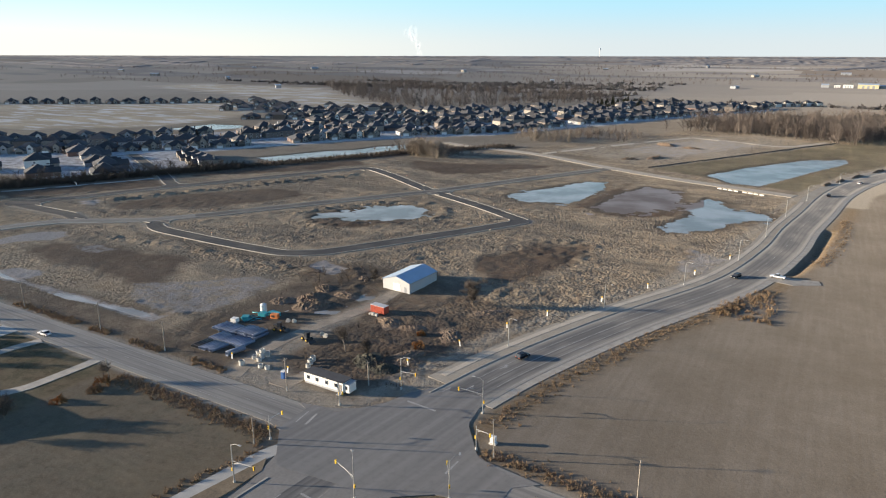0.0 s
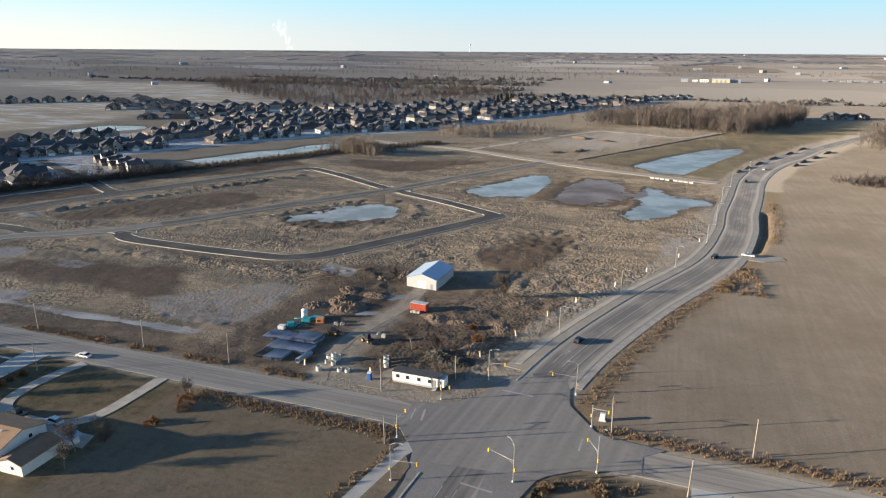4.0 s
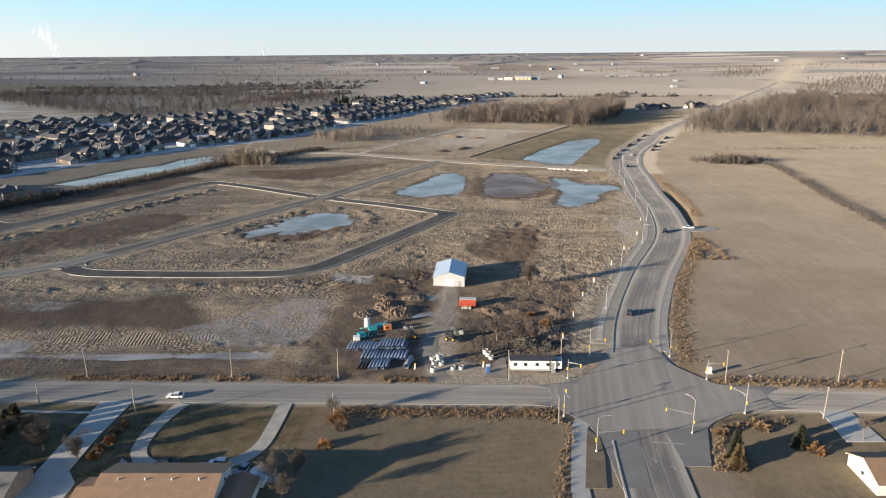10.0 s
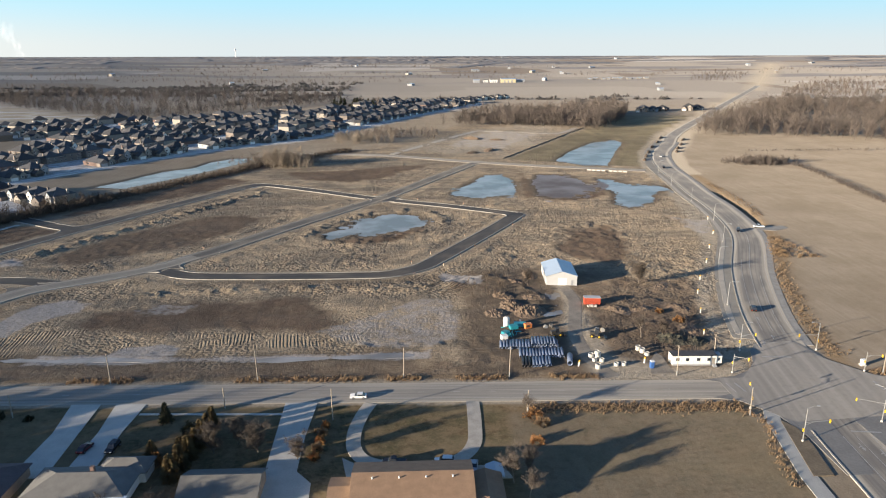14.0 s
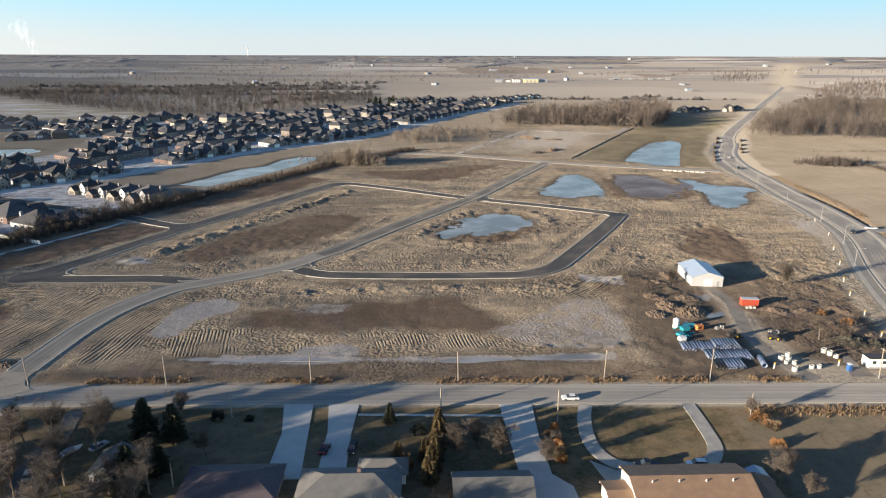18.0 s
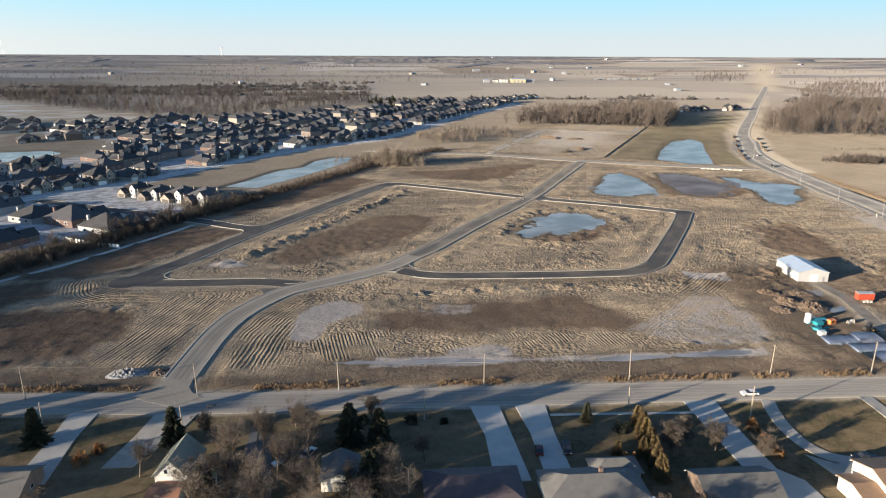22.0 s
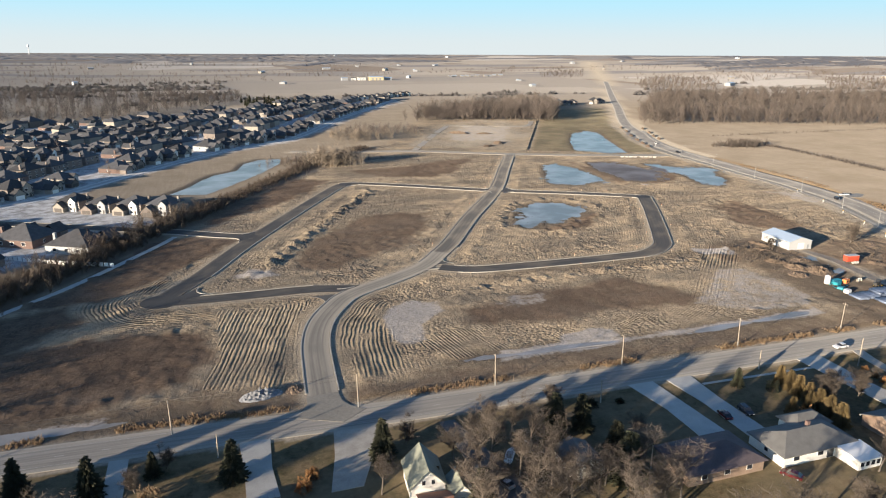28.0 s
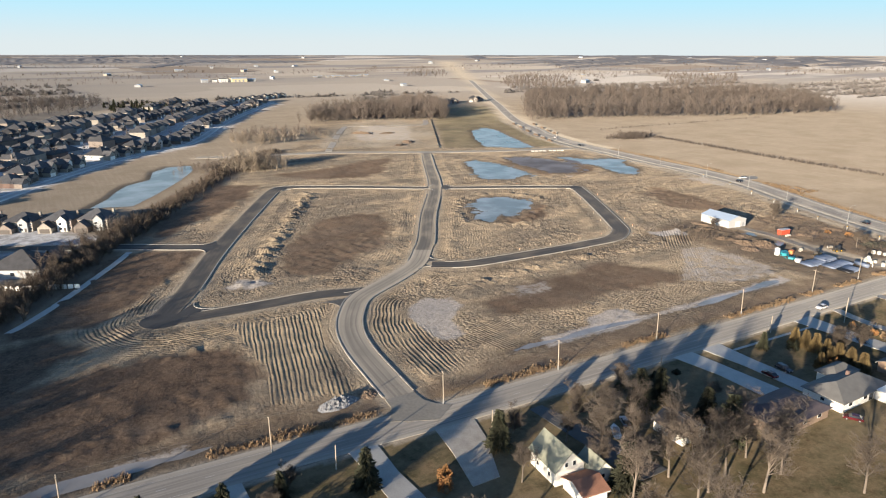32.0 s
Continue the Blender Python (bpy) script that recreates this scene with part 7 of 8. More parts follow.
porch = thing("sun_porch", "white glazed sun porch beside a bungalow", "porch", m=pose(-61.0, -60.4, 0))
part("wall", Shape().box(-3.4, -2.0, -0.3, 3.4, 4.0, 2.3), WALL_WHITE, porch)
part("roof", Shape().add([(-3.7, -2.3, 2.3), (3.7, -2.3, 2.3), (3.7, 4.2, 2.75), (-3.7, 4.2, 2.75), (-3.7, -2.3, 2.45), (3.7, -2.3, 2.45), (3.7, 4.2, 2.9), (-3.7, 4.2, 2.9)], [(3, 2, 1, 0), (4, 5, 6, 7), (0, 1, 5, 4), (1, 2, 6, 5), (2, 3, 7, 6), (3, 0, 4, 7)]), TRIM_WHITE, porch)
for u in (-2.4, -0.8, 0.8, 2.4):
    window_part(porch, u, -2.0, 1.3, 1.2, 1.3, "s")
simple_house("house", "dark bungalow with a charcoal hipped roof", -104.4, -55.4, -84.4, -43.6, 2.8, 2.6, material("dark plum shingles", (0.10, 0.08, 0.085), 0.9, scale=1.5, vary=0.3), WALL_BRICK, hip=True, windows=[("s", u, 1.6, 1.6, 1.2) for u in (-6, 0, 6)] + [("n", u, 1.6, 1.6, 1.2) for u in (-6, 4)], doors=[("n", 0, 1.0, 2.1, DOOR_DARK)])
simple_house("garage", "white gabled garage with a grey roof", -126.8, -45.4, -119.0, -36.5, 2.7, 1.8, ROOF_GREY, WALL_WHITE, along="y", doors=[("s", 0, 3.2, 2.2, WALL_STONE)])
simple_house("house", "tall white house with a steep grey-green roof", -162.0, -42.4, -154.8, -32.6, 3.9, 3.6, ROOF_GREEN, WALL_WHITE, along="y", turn=-6, windows=[("s", -1.0, 4.6, 0.9, 1.2), ("s", 1.0, 4.6, 0.9, 1.2), ("s", 0, 1.6, 1.4, 1.3), ("w", -2.5, 1.7, 1.0, 1.2), ("w", 2.0, 1.7, 1.0, 1.2)])
simple_house("house_wing", "small white wing with a steep roof", -154.6, -46.0, -150.2, -40.0, 2.9, 2.2, ROOF_GREEN, WALL_WHITE, along="y", turn=-6, windows=[("s", 0, 1.6, 1.0, 1.1)])
simple_house("house_wing", "low wing with a rusty red-brown roof", -161.6, -50.4, -155.6, -43.4, 2.5, 1.3, material("rust brown shingles", (0.26, 0.13, 0.085), 0.9, scale=1.5, vary=0.3), WALL_WHITE, along="x", turn=-6)
simple_house("house", "bungalow with a dark grey gabled roof among conifers", -204.5, -46.0, -188.6, -35.4, 2.8, 2.2, ROOF_GREY, WALL_BRICK, windows=[("n", -3, 1.5, 1.5, 1.1), ("e", 0, 1.5, 1.2, 1.1)])
simple_house("house", "white-gabled brown-roofed house beside the junction", 155.4, -54.5, 172.0, -43.2, 2.9, 2.4, ROOF_BROWN, WALL_WHITE, windows=[("n", -4, 1.5, 1.5, 1.1), ("w", 0, 1.6, 1.2, 1.1)], chimney=(3, 0))

# ---- trees and shrubs by the houses ----
T1 = tree_thing("large bare deciduous tree on a lawn", grow(3, 14.0, 0.95, 3, 4, 0.027, 0.32))
T2 = tree_thing("spreading bare deciduous tree beside a house", grow(8, 11.0, 1.15, 3, 4, 0.025, 0.26, 0.18))
T3 = tree_thing("small bare ornamental tree with pale limbs", grow(15, 8.0, 1.0, 3, 4, 0.023, 0.18, 0.2, 0.1))
spots = [
    (T1, -146, -38.8, 1.0), (T1, -132, -45.5, 1.05), (T1, -131, -32.5, 0.95), (T2, -143.7, -26, 0.95), (T2, -167.5, -37, 0.85),
    (T1, -139, -52, 1.0), (T3, -157.5, -20.3, 0.9), (T3, -135.6, -18.3, 0.9), (T3, -116.6, -15.8, 0.9), (T3, -45, -36.5, 1.15), (T3, -34.5, -36.6, 1.15), (T3, -24.5, -40.2, 0.9),
    (T2, 25.4, -51.3, 0.8), (T3, 29.5, -47, 0.9), (T2, 28.0, -57, 0.7), (T2, 32.8, -22.2, 0.55), (T3, 96.1, 80.6, 1.35), (T2, 79.6, 26.5, 0.8), (T3, 50.2, 84, 0.8), (T3, -40, -33, 1.0), (T3, -217, -20, 0.8), (T1, -112, -50, 0.9),
    (T3, 87, 27, 0.8), (T3, -211, -13, 0.7), (T2, -60, -64, 0.9), (T3, -50, -62, 1.0), (T2, 165, -33, 0.6), (T1, -110, -60, 1.0), (T2, -180, -56, 1.0), (T1, -215, -48, 1.0), (T1, -228, -38, 1.0),
    (T2, -137, -40, 1.0), (T1, -128, -58, 1.1), (T2, -118, -56, 1.0), (T2, -149, -30, 0.9), (T1, -141, -33, 0.9), (T2, -133, -26, 0.9), (T1, -190, -54, 1.0), (T1, -142, -62, 1.1), (T2, -104, -36, 0.7),
    (T1, -98, -78, 1.0), (T2, -88, -82, 1.1), (T2, -80, -77, 1.0), (T1, -108, -77, 1.0), (T2, -72, -85, 1.1), (T1, -150, -72, 1.2), (T1, -152, -54, 1.0), (T2, -146, -48, 1.1), (T1, -136, -60, 1.05), (T2, -130, -51, 1.1), (T1, -126, -66, 1.1), (T2, -158, -62, 1.1), (T2, -121, -49, 0.9), (T1, -117, -64, 1.0), (T2, -150, -44, 0.9),
]
used = set()
for k, (t, x, y, sc) in enumerate(spots):
    m = pose(x, y, -0.05, 0, 0, k * 67 % 360)
    ob = t if t not in used else copy_thing(t, m)
    used.add(t)
    ob.matrix_basis = m @ Matrix.Diagonal((sc, sc, sc, 1))
E1 = spruce_thing("tall dark green spruce beside the road", 4, 10.5, 2.7, SPRUCE)
E2 = spruce_thing("broad dark green spruce with low boughs", 6, 14.5, 4.2, SPRUCE)
E3 = spruce_thing("bushy bronze-green cedar by a driveway", 9, 6.0, 1.7, THUJA, "cedar")
used = set()
for k, (t, x, y, sc) in enumerate((
    (E1, -197, -21.5, 0.95), (E1, -164, -23.4, 0.95), (E2, -121.6, -27.1, 0.78), (E2, -114.5, -27.4, 0.68), (E1, -225.7, -18, 0.9), (E1, -213.6, -15, 0.6), (E2, -113.8, -41.5, 0.72), (E2, -116, -50, 0.9), (E2, -150, -50, 0.8), (E1, -61.6, -21.5, 0.55),
    # E2 spruces from x -226 westward are out of view, added for shade
    (E3, -49.0, -24, 0.95), (E3, -49.0, -27.5, 1.0), (E3, -49.5, -31.0, 1.05), (E3, -49.8, -34.6, 1.0), (E3, -50.5, -38.5, 1.05), (E3, -51.2, -42.5, 1.1), (E3, -51.9, -46.5, 1.1), (E3, -59, -38.2, 0.85), (E3, -156, -38.5, 0.9), (E3, -52.6, -37.6, 0.9), (E1, 131, -40, 0.7), (E3, 130, -44, 1.0), (E1, -240, -14, 0.9), (E1, 148, -36, 0.6), (E2, -262, -27, 0.62), (E2, -250, -33, 0.67), (E2, -240, -40, 0.62), (E2, -226, -48, 0.67), (E2, -268, -40, 0.67), (E2, -256, -47, 0.73), (E2, -244, -54, 0.67), (E2, -280, -34, 1.2), (E2, -290, -46, 1.3), (E2, -274, -56, 1.2),
)):
    m = pose(x, y, -0.05, 0, 0, k * 41 % 360)
    ob = t if t not in used else copy_thing(t, m)
    used.add(t)
    ob.matrix_basis = m @ Matrix.Diagonal((sc, sc, sc, 1))


def bush_thing(label, seed, r, h, mat, x, y, count=420, size=0.3):
    ob = tagged(new("shrub", mesh_arrays("shrub", *bush_arrays(seed, r, h, count, size), mat)), label, "shrub", "garden shrubs")
    ob.matrix_basis = pose(x, y, -0.1)


for k, (x, y, r, h, mat) in enumerate(((-182.8, -30.5, 2.2, 3.6, RUST_LEAF), (-213.8, -23.5, 3.4, 3.4, STRAW), (-180.5, -26.5, 1.6, 2.8, RUST_LEAF), (-86.0, -44.4, 1.2, 1.4, SPRUCE), (-70.0, -44, 1.2, 1.3, SPRUCE), (34.5, -23.5, 3.0, 2.4, RUST_LEAF), (36.5, -27, 2.4, 2.0, STRAW), (33.6, -35.4, 2.2, 2.0, RUST_LEAF), (-98, -19, 1.2, 1.2, SPRUCE), (-106.5, -18.5, 2.0, 2.6, SPRUCE), (-119, -17.5, 2.2, 2.2, SPRUCE), (97.5, 40, 2.4, 1.9, RUST_LEAF), (93.5, 48.5, 1.8, 1.4, RUST_LEAF), (-193, -41, 1.2, 1.1, SPRUCE), (-21.5, -28, 0.8, 0.8, STRAW), (176, 118, 3.0, 1.4, STRAW), (179, 124, 3.0, 1.5, STRAW), (151, -38, 2.6, 2.2, RUST_LEAF), (143, -28, 2.6, 1.4, STRAW), (132, -30, 2.2, 1.3, STRAW), (-19.6, -26, 1.3, 1.9, RUST_LEAF), (-19.9, -29.5, 1.4, 2.1, STRAW), (-20.2, -33, 1.5, 2.0, RUST_LEAF), (-20.4, -36.6, 1.4, 2.2, STRAW), (-20.6, -40, 1.4, 1.9, RUST_LEAF), (-54, -26.5, 2.4, 2.8, SPRUCE), (-57, -41, 2.2, 3.6, RUST_LEAF))):
    bush_thing("rust-brown winter shrub on rough grass" if mat in (RUST_LEAF, STRAW) else "dark evergreen shrub beside a house", k + 50, r, h, mat, x, y)
boat = thing("covered_boat", "white boat on a trailer beside a garage", "boat", m=pose(-136.5, -33.5, 0.1, 0, 0, 55))
part("hull", Shape().add([(-3, -1, 0.9), (-3, 1, 0.9), (1.4, 1.05, 0.95), (3.1, 0, 1.1), (1.4, -1.05, 0.95), (-3, -0.5, 0.35), (-3, 0.5, 0.35), (1.6, 0, 0.35)], [(0, 1, 2, 3, 4), (5, 7, 6), (0, 5, 6, 1), (1, 6, 7, 2), (2, 7, 3), (3, 7, 4), (4, 7, 5, 0)]), TRIM_WHITE, boat)
part("cover", Shape().box(-1.6, -0.7, 0.9, 0.6, 0.7, 1.5, bevel=0.25), WALL_GREY, boat)
for y in (-0.9, 0.9):
    part("wheel", Shape().tube((-1, y - 0.1, 0.25), (-1, y + 0.1, 0.25), 0.3, sides=12), TYRE, boat)

# ---- the new subdivision ----
LOT_LINE = [(-470, 150), (-400, 215), (-345, 262), (-300, 312), (-275, 350), (-232, 426), (-186, 494), (-127, 552), (-95, 610), (-30, 765), (60, 940), (130, 1080)]
ESTATE_EDGE = [(-520, 150), (-430, 170), (-340, 255), (-295, 315), (-228, 430), (-182, 496), (-122, 550), (-70, 660), (20, 850), (140, 1080), (-60, 1110), (-167, 925), (-283, 836), (-415, 763), (-500, 640), (-360, 540), (-392, 430), (-450, 330), (-560, 260)]
L0 = np.array(smooth_line(LOT_LINE, 3))
ld = np.gradient(L0, axis=0)
ld /= np.hypot(*ld.T)[:, None]
ln = np.stack([-ld[:, 1], ld[:, 0]], -1)
HOUSES = [estate_house(v) for v in range(6)] + [estate_house(v, False) for v in range(6)]
free = list(HOUSES)
built = [(-258, 184), (-284, 204), (-308, 212), (-342, 231), (-372, 240), (-224, 251), (-240, 259), (-257, 268), (-274, 277), (-300, 160), (-335, 180), (-360, 150)]
rh = random.Random(12)


def put_house(variant, x, y, face, sc=1.0):
    """face: the way the front looks, in degrees from +x."""
    m = pose(x, y, 0, 0, 0, face + 90)
    src = HOUSES[variant + (6 if y > 520 or x < -420 else 0)]
    if src in free:
        free.remove(src)
        ob = src
    else:
        ob = copy_thing(src, m)
    ob.matrix_basis = m @ Matrix.Diagonal((sc * (1 + 0.06 * math.sin(x * 1.7)), sc * (1 + 0.1 * math.cos(y * 2.3)), sc * (1 + 0.08 * math.sin(x + y)), 1))


for row, (off, flip) in enumerate(((21, 0), (66, 1), (114, 0), (156, 1), (204, 0), (246, 1), (294, 0), (336, 1), (384, 0))):
    curve = L0 + ln * off
    run = np.r_[0, np.cumsum(np.hypot(*np.diff(curve, axis=0).T))]
    q = 6.0 + 5 * (row % 2)
    while q < run[-1]:
        x, y = np.interp(q, run, curve[:, 0]), np.interp(q, run, curve[:, 1])
        dx, dy = np.interp(q, run, ld[:, 0]), np.interp(q, run, ld[:, 1])
        inside = ring_distance(np.array([x]), np.array([y]), ESTATE_EDGE)[0] > 0
        if inside and rh.random() > 0.08 and all(math.hypot(x - hx, y - hy) > 18.5 for hx, hy in built):
            face = math.degrees(math.atan2(dy, dx)) - 90 + 180 * flip
            put_house(rh.choice((0, 1, 0, 2, 2, 4, 4, 5, 0, 1)), x + rh.uniform(-2, 2), y + rh.uniform(-2, 2), face + rh.uniform(-6, 6), rh.uniform(0.95, 1.22))
            built.append((x, y))
        q += 20.5 + (14.0 if rh.random() < 0.08 else 0.0)
# houses by the hedgerow
away = math.degrees(math.atan2(0.88, 0.48))
for v, x, y, f in ((2, -258, 184, away), (4, -284, 204, away), (2, -308, 212, away), (2, -342, 231, away), (4, -372, 240, away), (1, -224, 251, away + 180), (5, -240, 259, away + 180), (1, -257, 268, away + 180), (5, -274, 277, away + 180), (4, -300, 160, away), (3, -335, 180, away), (0, -360, 150, away)):
    put_house(v, x, y, f, 1.14 if y < 245 else 0.96)
for k, (x, y) in enumerate(((-567, 674), (-545, 695), (-521, 661), (-500, 682), (-464, 588), (-440, 572), (-420, 592), (-430, 646), (-408, 650), (-590, 660), (-610, 640), (-540, 640), (-480, 560), (-708, 800), (-686, 786), (-664, 768), (-642, 752), (-620, 742), (-598, 732), (-576, 722), (-554, 724), (-457, 745), (-470, 726), (-490, 742), (-640, 700), (-662, 716), (-684, 730), (-420, 625), (-445, 610))):
    put_house((0, 2, 4, 3, 2)[k % 5], x, y, -60 + 180 * (k % 2), 1.1)
# a far row of houses across the open meadow
for k, (x, y) in enumerate(smooth_line([(-1075, 520), (-1000, 568), (-930, 610), (-860, 655), (-800, 705), (-745, 760)], 25)):
    put_house((0, 4, 2, 1, 4, 0, 2)[k % 7], x, y, -50 + 9 * (k % 3), 1.12)
# farther houses at the end of the curving road, and a white row beyond the estate
for k, (x, y) in enumerate(((360, 880), (380, 892), (399, 902), (440, 900), (459, 912))):
    put_house((k * 2) % 6, x, y, 240, 1.05)
for k in range(9):
    put_house(3, 64 + k * 15, 1092 + k * 13 + 6 * (k % 2), 236, 0.95)
FROSTED = road_material("frosted street", (0.36, 0.36, 0.36), (0.52, 0.52, 0.52), 0.2, 2.5)
for off in (0, 90, 180, 270, 360):
    s = Shape()
    curve = L0 + ln * off
    keep = ring_distance(curve[:, 0], curve[:, 1], ESTATE_EDGE) > (-14 if off == 0 else 0)
    idxs = np.flatnonzero(keep)
    for seg in np.split(idxs, np.flatnonzero(np.diff(idxs) > 1) + 1):
        if len(seg) > 3:
            tagged(new("estate_street", run_mesh("estate_street", [tuple(curve[i]) for i in seg], 4.6, 0.04, FROSTED)), "pale suburban street between rows of houses", "road", kind="structure")
s = Shape()
for row, off in enumerate((9.5, 81, 99, 171, 189, 261, 279)):
    curve = L0 + ln * off
    run = np.r_[0, np.cumsum(np.hypot(*np.diff(curve, axis=0).T))]
    for q in np.arange(4, run[-1], 24.0):
        x, y = np.interp(q, run, curve[:, 0]), np.interp(q, run, curve[:, 1])
        dx, dy = np.interp(q, run, ld[:, 0]), np.interp(q, run, ld[:, 1])
        if ring_distance(np.array([x]), np.array([y]), ESTATE_EDGE)[0] > 2:
            ribbon(s, [(x - dy * 5, y + dx * 5), (x + dy * 5, y - dx * 5)], -2.6, 2.6, 0.05, 0.2)
tagged(new("house_drives", s.mesh("house_drives", CONCRETE)), "pale concrete house driveways in a new subdivision", "driveway", kind="stuff")
for pts in ([(-240, 150), (-262, 160), (-290, 178)], [(-300, 172), (-318, 188)]):
    fence = thing("garden_fence", "white board fence behind a back garden", "fence", "garden fences")
    for (ax, ay), (bx, by) in zip(pts[:-1], pts[1:]):
        n = int(math.hypot(bx - ax, by - ay) / 2.4)
        for k in range(n):
            u, w = k / n, (k + 1) / n
            sh = Shape()
            ribbon(sh, [(ax + (bx - ax) * u, ay + (by - ay) * u), (ax + (bx - ax) * (w - 0.02), ay + (by - ay) * (w - 0.02))], -0.04, 0.04, 1.7, 1.8)
            part("fence_panel", sh, TRIM_WHITE, fence)

# ---- hedges, woods and far land ----
def scatter(name, label, spots, kinds, mat, category="trees", low=0.75, high=1.2, seed=1):
    """Many small plants as one object of stuff."""
    rs = np.random.default_rng(seed)
    vs, fs, o = [], [], 0
    for x, y, z, sc in spots:
        v, f = kinds[rs.integers(len(kinds))]
        w = rs.uniform(0, 2 * math.pi)
        k = sc * rs.uniform(low, high)
        c, s_ = math.cos(w) * k, math.sin(w) * k
        vs.append(np.stack([v[:, 0] * c - v[:, 1] * s_ + x, v[:, 0] * s_ + v[:, 1] * c + y, v[:, 2] * k * rs.uniform(0.85, 1.15) + z], -1))
        fs.append(f + o)
        o += len(v)
    if vs:
        tagged(new(name, mesh_arrays(name, np.concatenate(vs), np.concatenate(fs), mat)), label, category, kind="stuff")


def rise_at(x, y):
    d = np.hypot(x, y)
    return 52.0 * np.clip((d - 1900) / 2200, 0, 1) ** 1.15


WOOD = [spikes_arrays(grow(100 + k, 18.0, 0.85, 3, 2, 0.13, 0.32, 0.12, 0.1)) for k in range(9)]
FAR_TREES = [spikes_arrays(grow(190 + k, 18.0, 1.0, 3, 1, 0.5, 0.5, 0.12, 0.1)) for k in range(5)]
BRUSH = [spikes_arrays(grow(140 + k, 4.6, 1.0, 4, 1, 0.085, 0.11, 0.2, 0.0)) for k in range(5)]
FAR = [bush_arrays(170 + k, 7.5, 9.5, 22, 4.2) for k in range(6)]
# tree belts paler than near wood: haze put into the base colour
FAR_WOOD_HAZE = material("haze-paled far wood", (0.15, 0.138, 0.133), 0.95, scale=0.03, vary=0.3)
WOOD_BROWN = material("dark winter wood", (0.088, 0.074, 0.067), 0.95, scale=0.02, vary=0.35)
TAN_WOOD = material("pale winter wood", (0.25, 0.205, 0.16), 0.95, scale=0.3, vary=0.3)
HEDGE_WOOD = material("dark hedge twigs", (0.092, 0.071, 0.055), 0.95, scale=0.3, vary=0.4)


def fill(ring, gap, seed, z=0.0, sc=1.0, deep=0.4):
    rs = np.random.default_rng(seed)
    a = np.array(ring)
    xs, ys = np.arange(a[:, 0].min(), a[:, 0].max(), gap), np.arange(a[:, 1].min(), a[:, 1].max(), gap)
    x, y = np.meshgrid(xs, ys)
    x, y = x + rs.uniform(-0.5, 0.5, x.shape) * gap, y + rs.uniform(-0.5, 0.5, y.shape) * gap
    inside = ring_distance(x, y, ring) + (fbm(x, y, 40, seed) - 0.5) * 20
    ok = (inside > 0) & ((inside < 60) | (rs.random(x.shape) < deep))
    return [(p, q, z - 0.3 + rise_at(p, q), sc) for p, q in zip(x[ok], y[ok])]


BARE_WOOD = "dense grey-brown leafless wood in winter"
scatter("woodland", BARE_WOOD, fill([(52, 700), (110, 680), (165, 672), (232, 646), (258, 690), (282, 735), (330, 862), (310, 890), (210, 800), (90, 760)], 6.8, 3, 0, 1.2), WOOD, TWIG_WOOD, "wood", low=0.55, high=1.25, seed=2)
scatter("woodland", BARE_WOOD, fill([(318, 582), (430, 550), (530, 508), (660, 468), (790, 446), (980, 600), (1060, 760), (880, 900), (640, 980), (540, 880), (432, 735), (352, 632)], 10.4, 5, 0, 1.25), WOOD, TWIG_WOOD, "wood", low=0.55, high=1.25, seed=3)
scatter("woodland", BARE_WOOD, fill([(-980, 1310), (-900, 1250), (-654, 1000), (-457, 845), (-335, 806), (-230, 985), (-180, 1030), (-120, 1180), (-300, 1320), (-560, 1330), (-800, 1440)], 14.0, 7, 0, 0.95), WOOD, WOOD_BROWN, "wood", low=0.55, high=1.25, seed=4)
line = np.array(smooth_line([(-345, -25)] + HEDGE, 1.1))
rs = np.random.default_rng(11)
spots = [(p[0] - 4 + rs.normal(0, 3.0), p[1] + 2 + rs.normal(0, 3.0), -0.2, rs.uniform(0.36, 0.6)) for p in line[::3] if -30 < p[1] < 245 for _ in range(2)]
scatter("hedgerow_trees", "small leafless trees crowded in the hedgerow", spots, WOOD, HEDGE_WOOD, "trees", seed=16)
spots = [(p[0] + rs.normal(0, 3.8), p[1] + rs.normal(0, 3.8), -0.2, rs.uniform(0.7, 1.4) * (1.2 if p[1] < 130 else 1.0 if p[1] < 260 else 0.75)) for p in line for _ in range(9 if p[1] < 260 else 6)]
spots += [(p[0], p[1], -0.2, rs.uniform(0.6, 1.1)) for p in [(-285 + rs.normal(0, 8), 80 + rs.normal(0, 14)) for _ in range(90)]]
scatter("hedgerow", "dense leafless hedgerow along the edge of the site", spots, BRUSH, HEDGE_WOOD, "hedge", seed=6)
spots = [(-112 + rs.normal(0, 18), 408 + rs.normal(0, 9), -0.2, rs.uniform(0.8, 1.7)) for _ in range(260)]
spots += [(rs.uniform(-60, 30), rs.uniform(560, 640), -0.2, rs.uniform(0.8, 2.2)) for _ in range(140)]
tall = [(rs.normal(-104, 11), rs.normal(386, 6), -0.2, rs.uniform(0.55, 0.95)) for _ in range(70)]
tall += [(rs.uniform(-80, -18), rs.uniform(520, 560), -0.2, rs.uniform(0.45, 0.75)) for _ in range(60)]
scatter("copse", "small copse of leafless trees beside the lots", tall, WOOD, TAN_WOOD, "trees", seed=27)
scatter("scrub", "clump of leafless scrub among the lots", spots, BRUSH, TWIG_WOOD, "scrub", seed=7)
line = np.array(smooth_line([(272, 392), (300, 378), (322, 366), (314, 300), (300, 220), (290, 120), (282, 40)], 1.3))
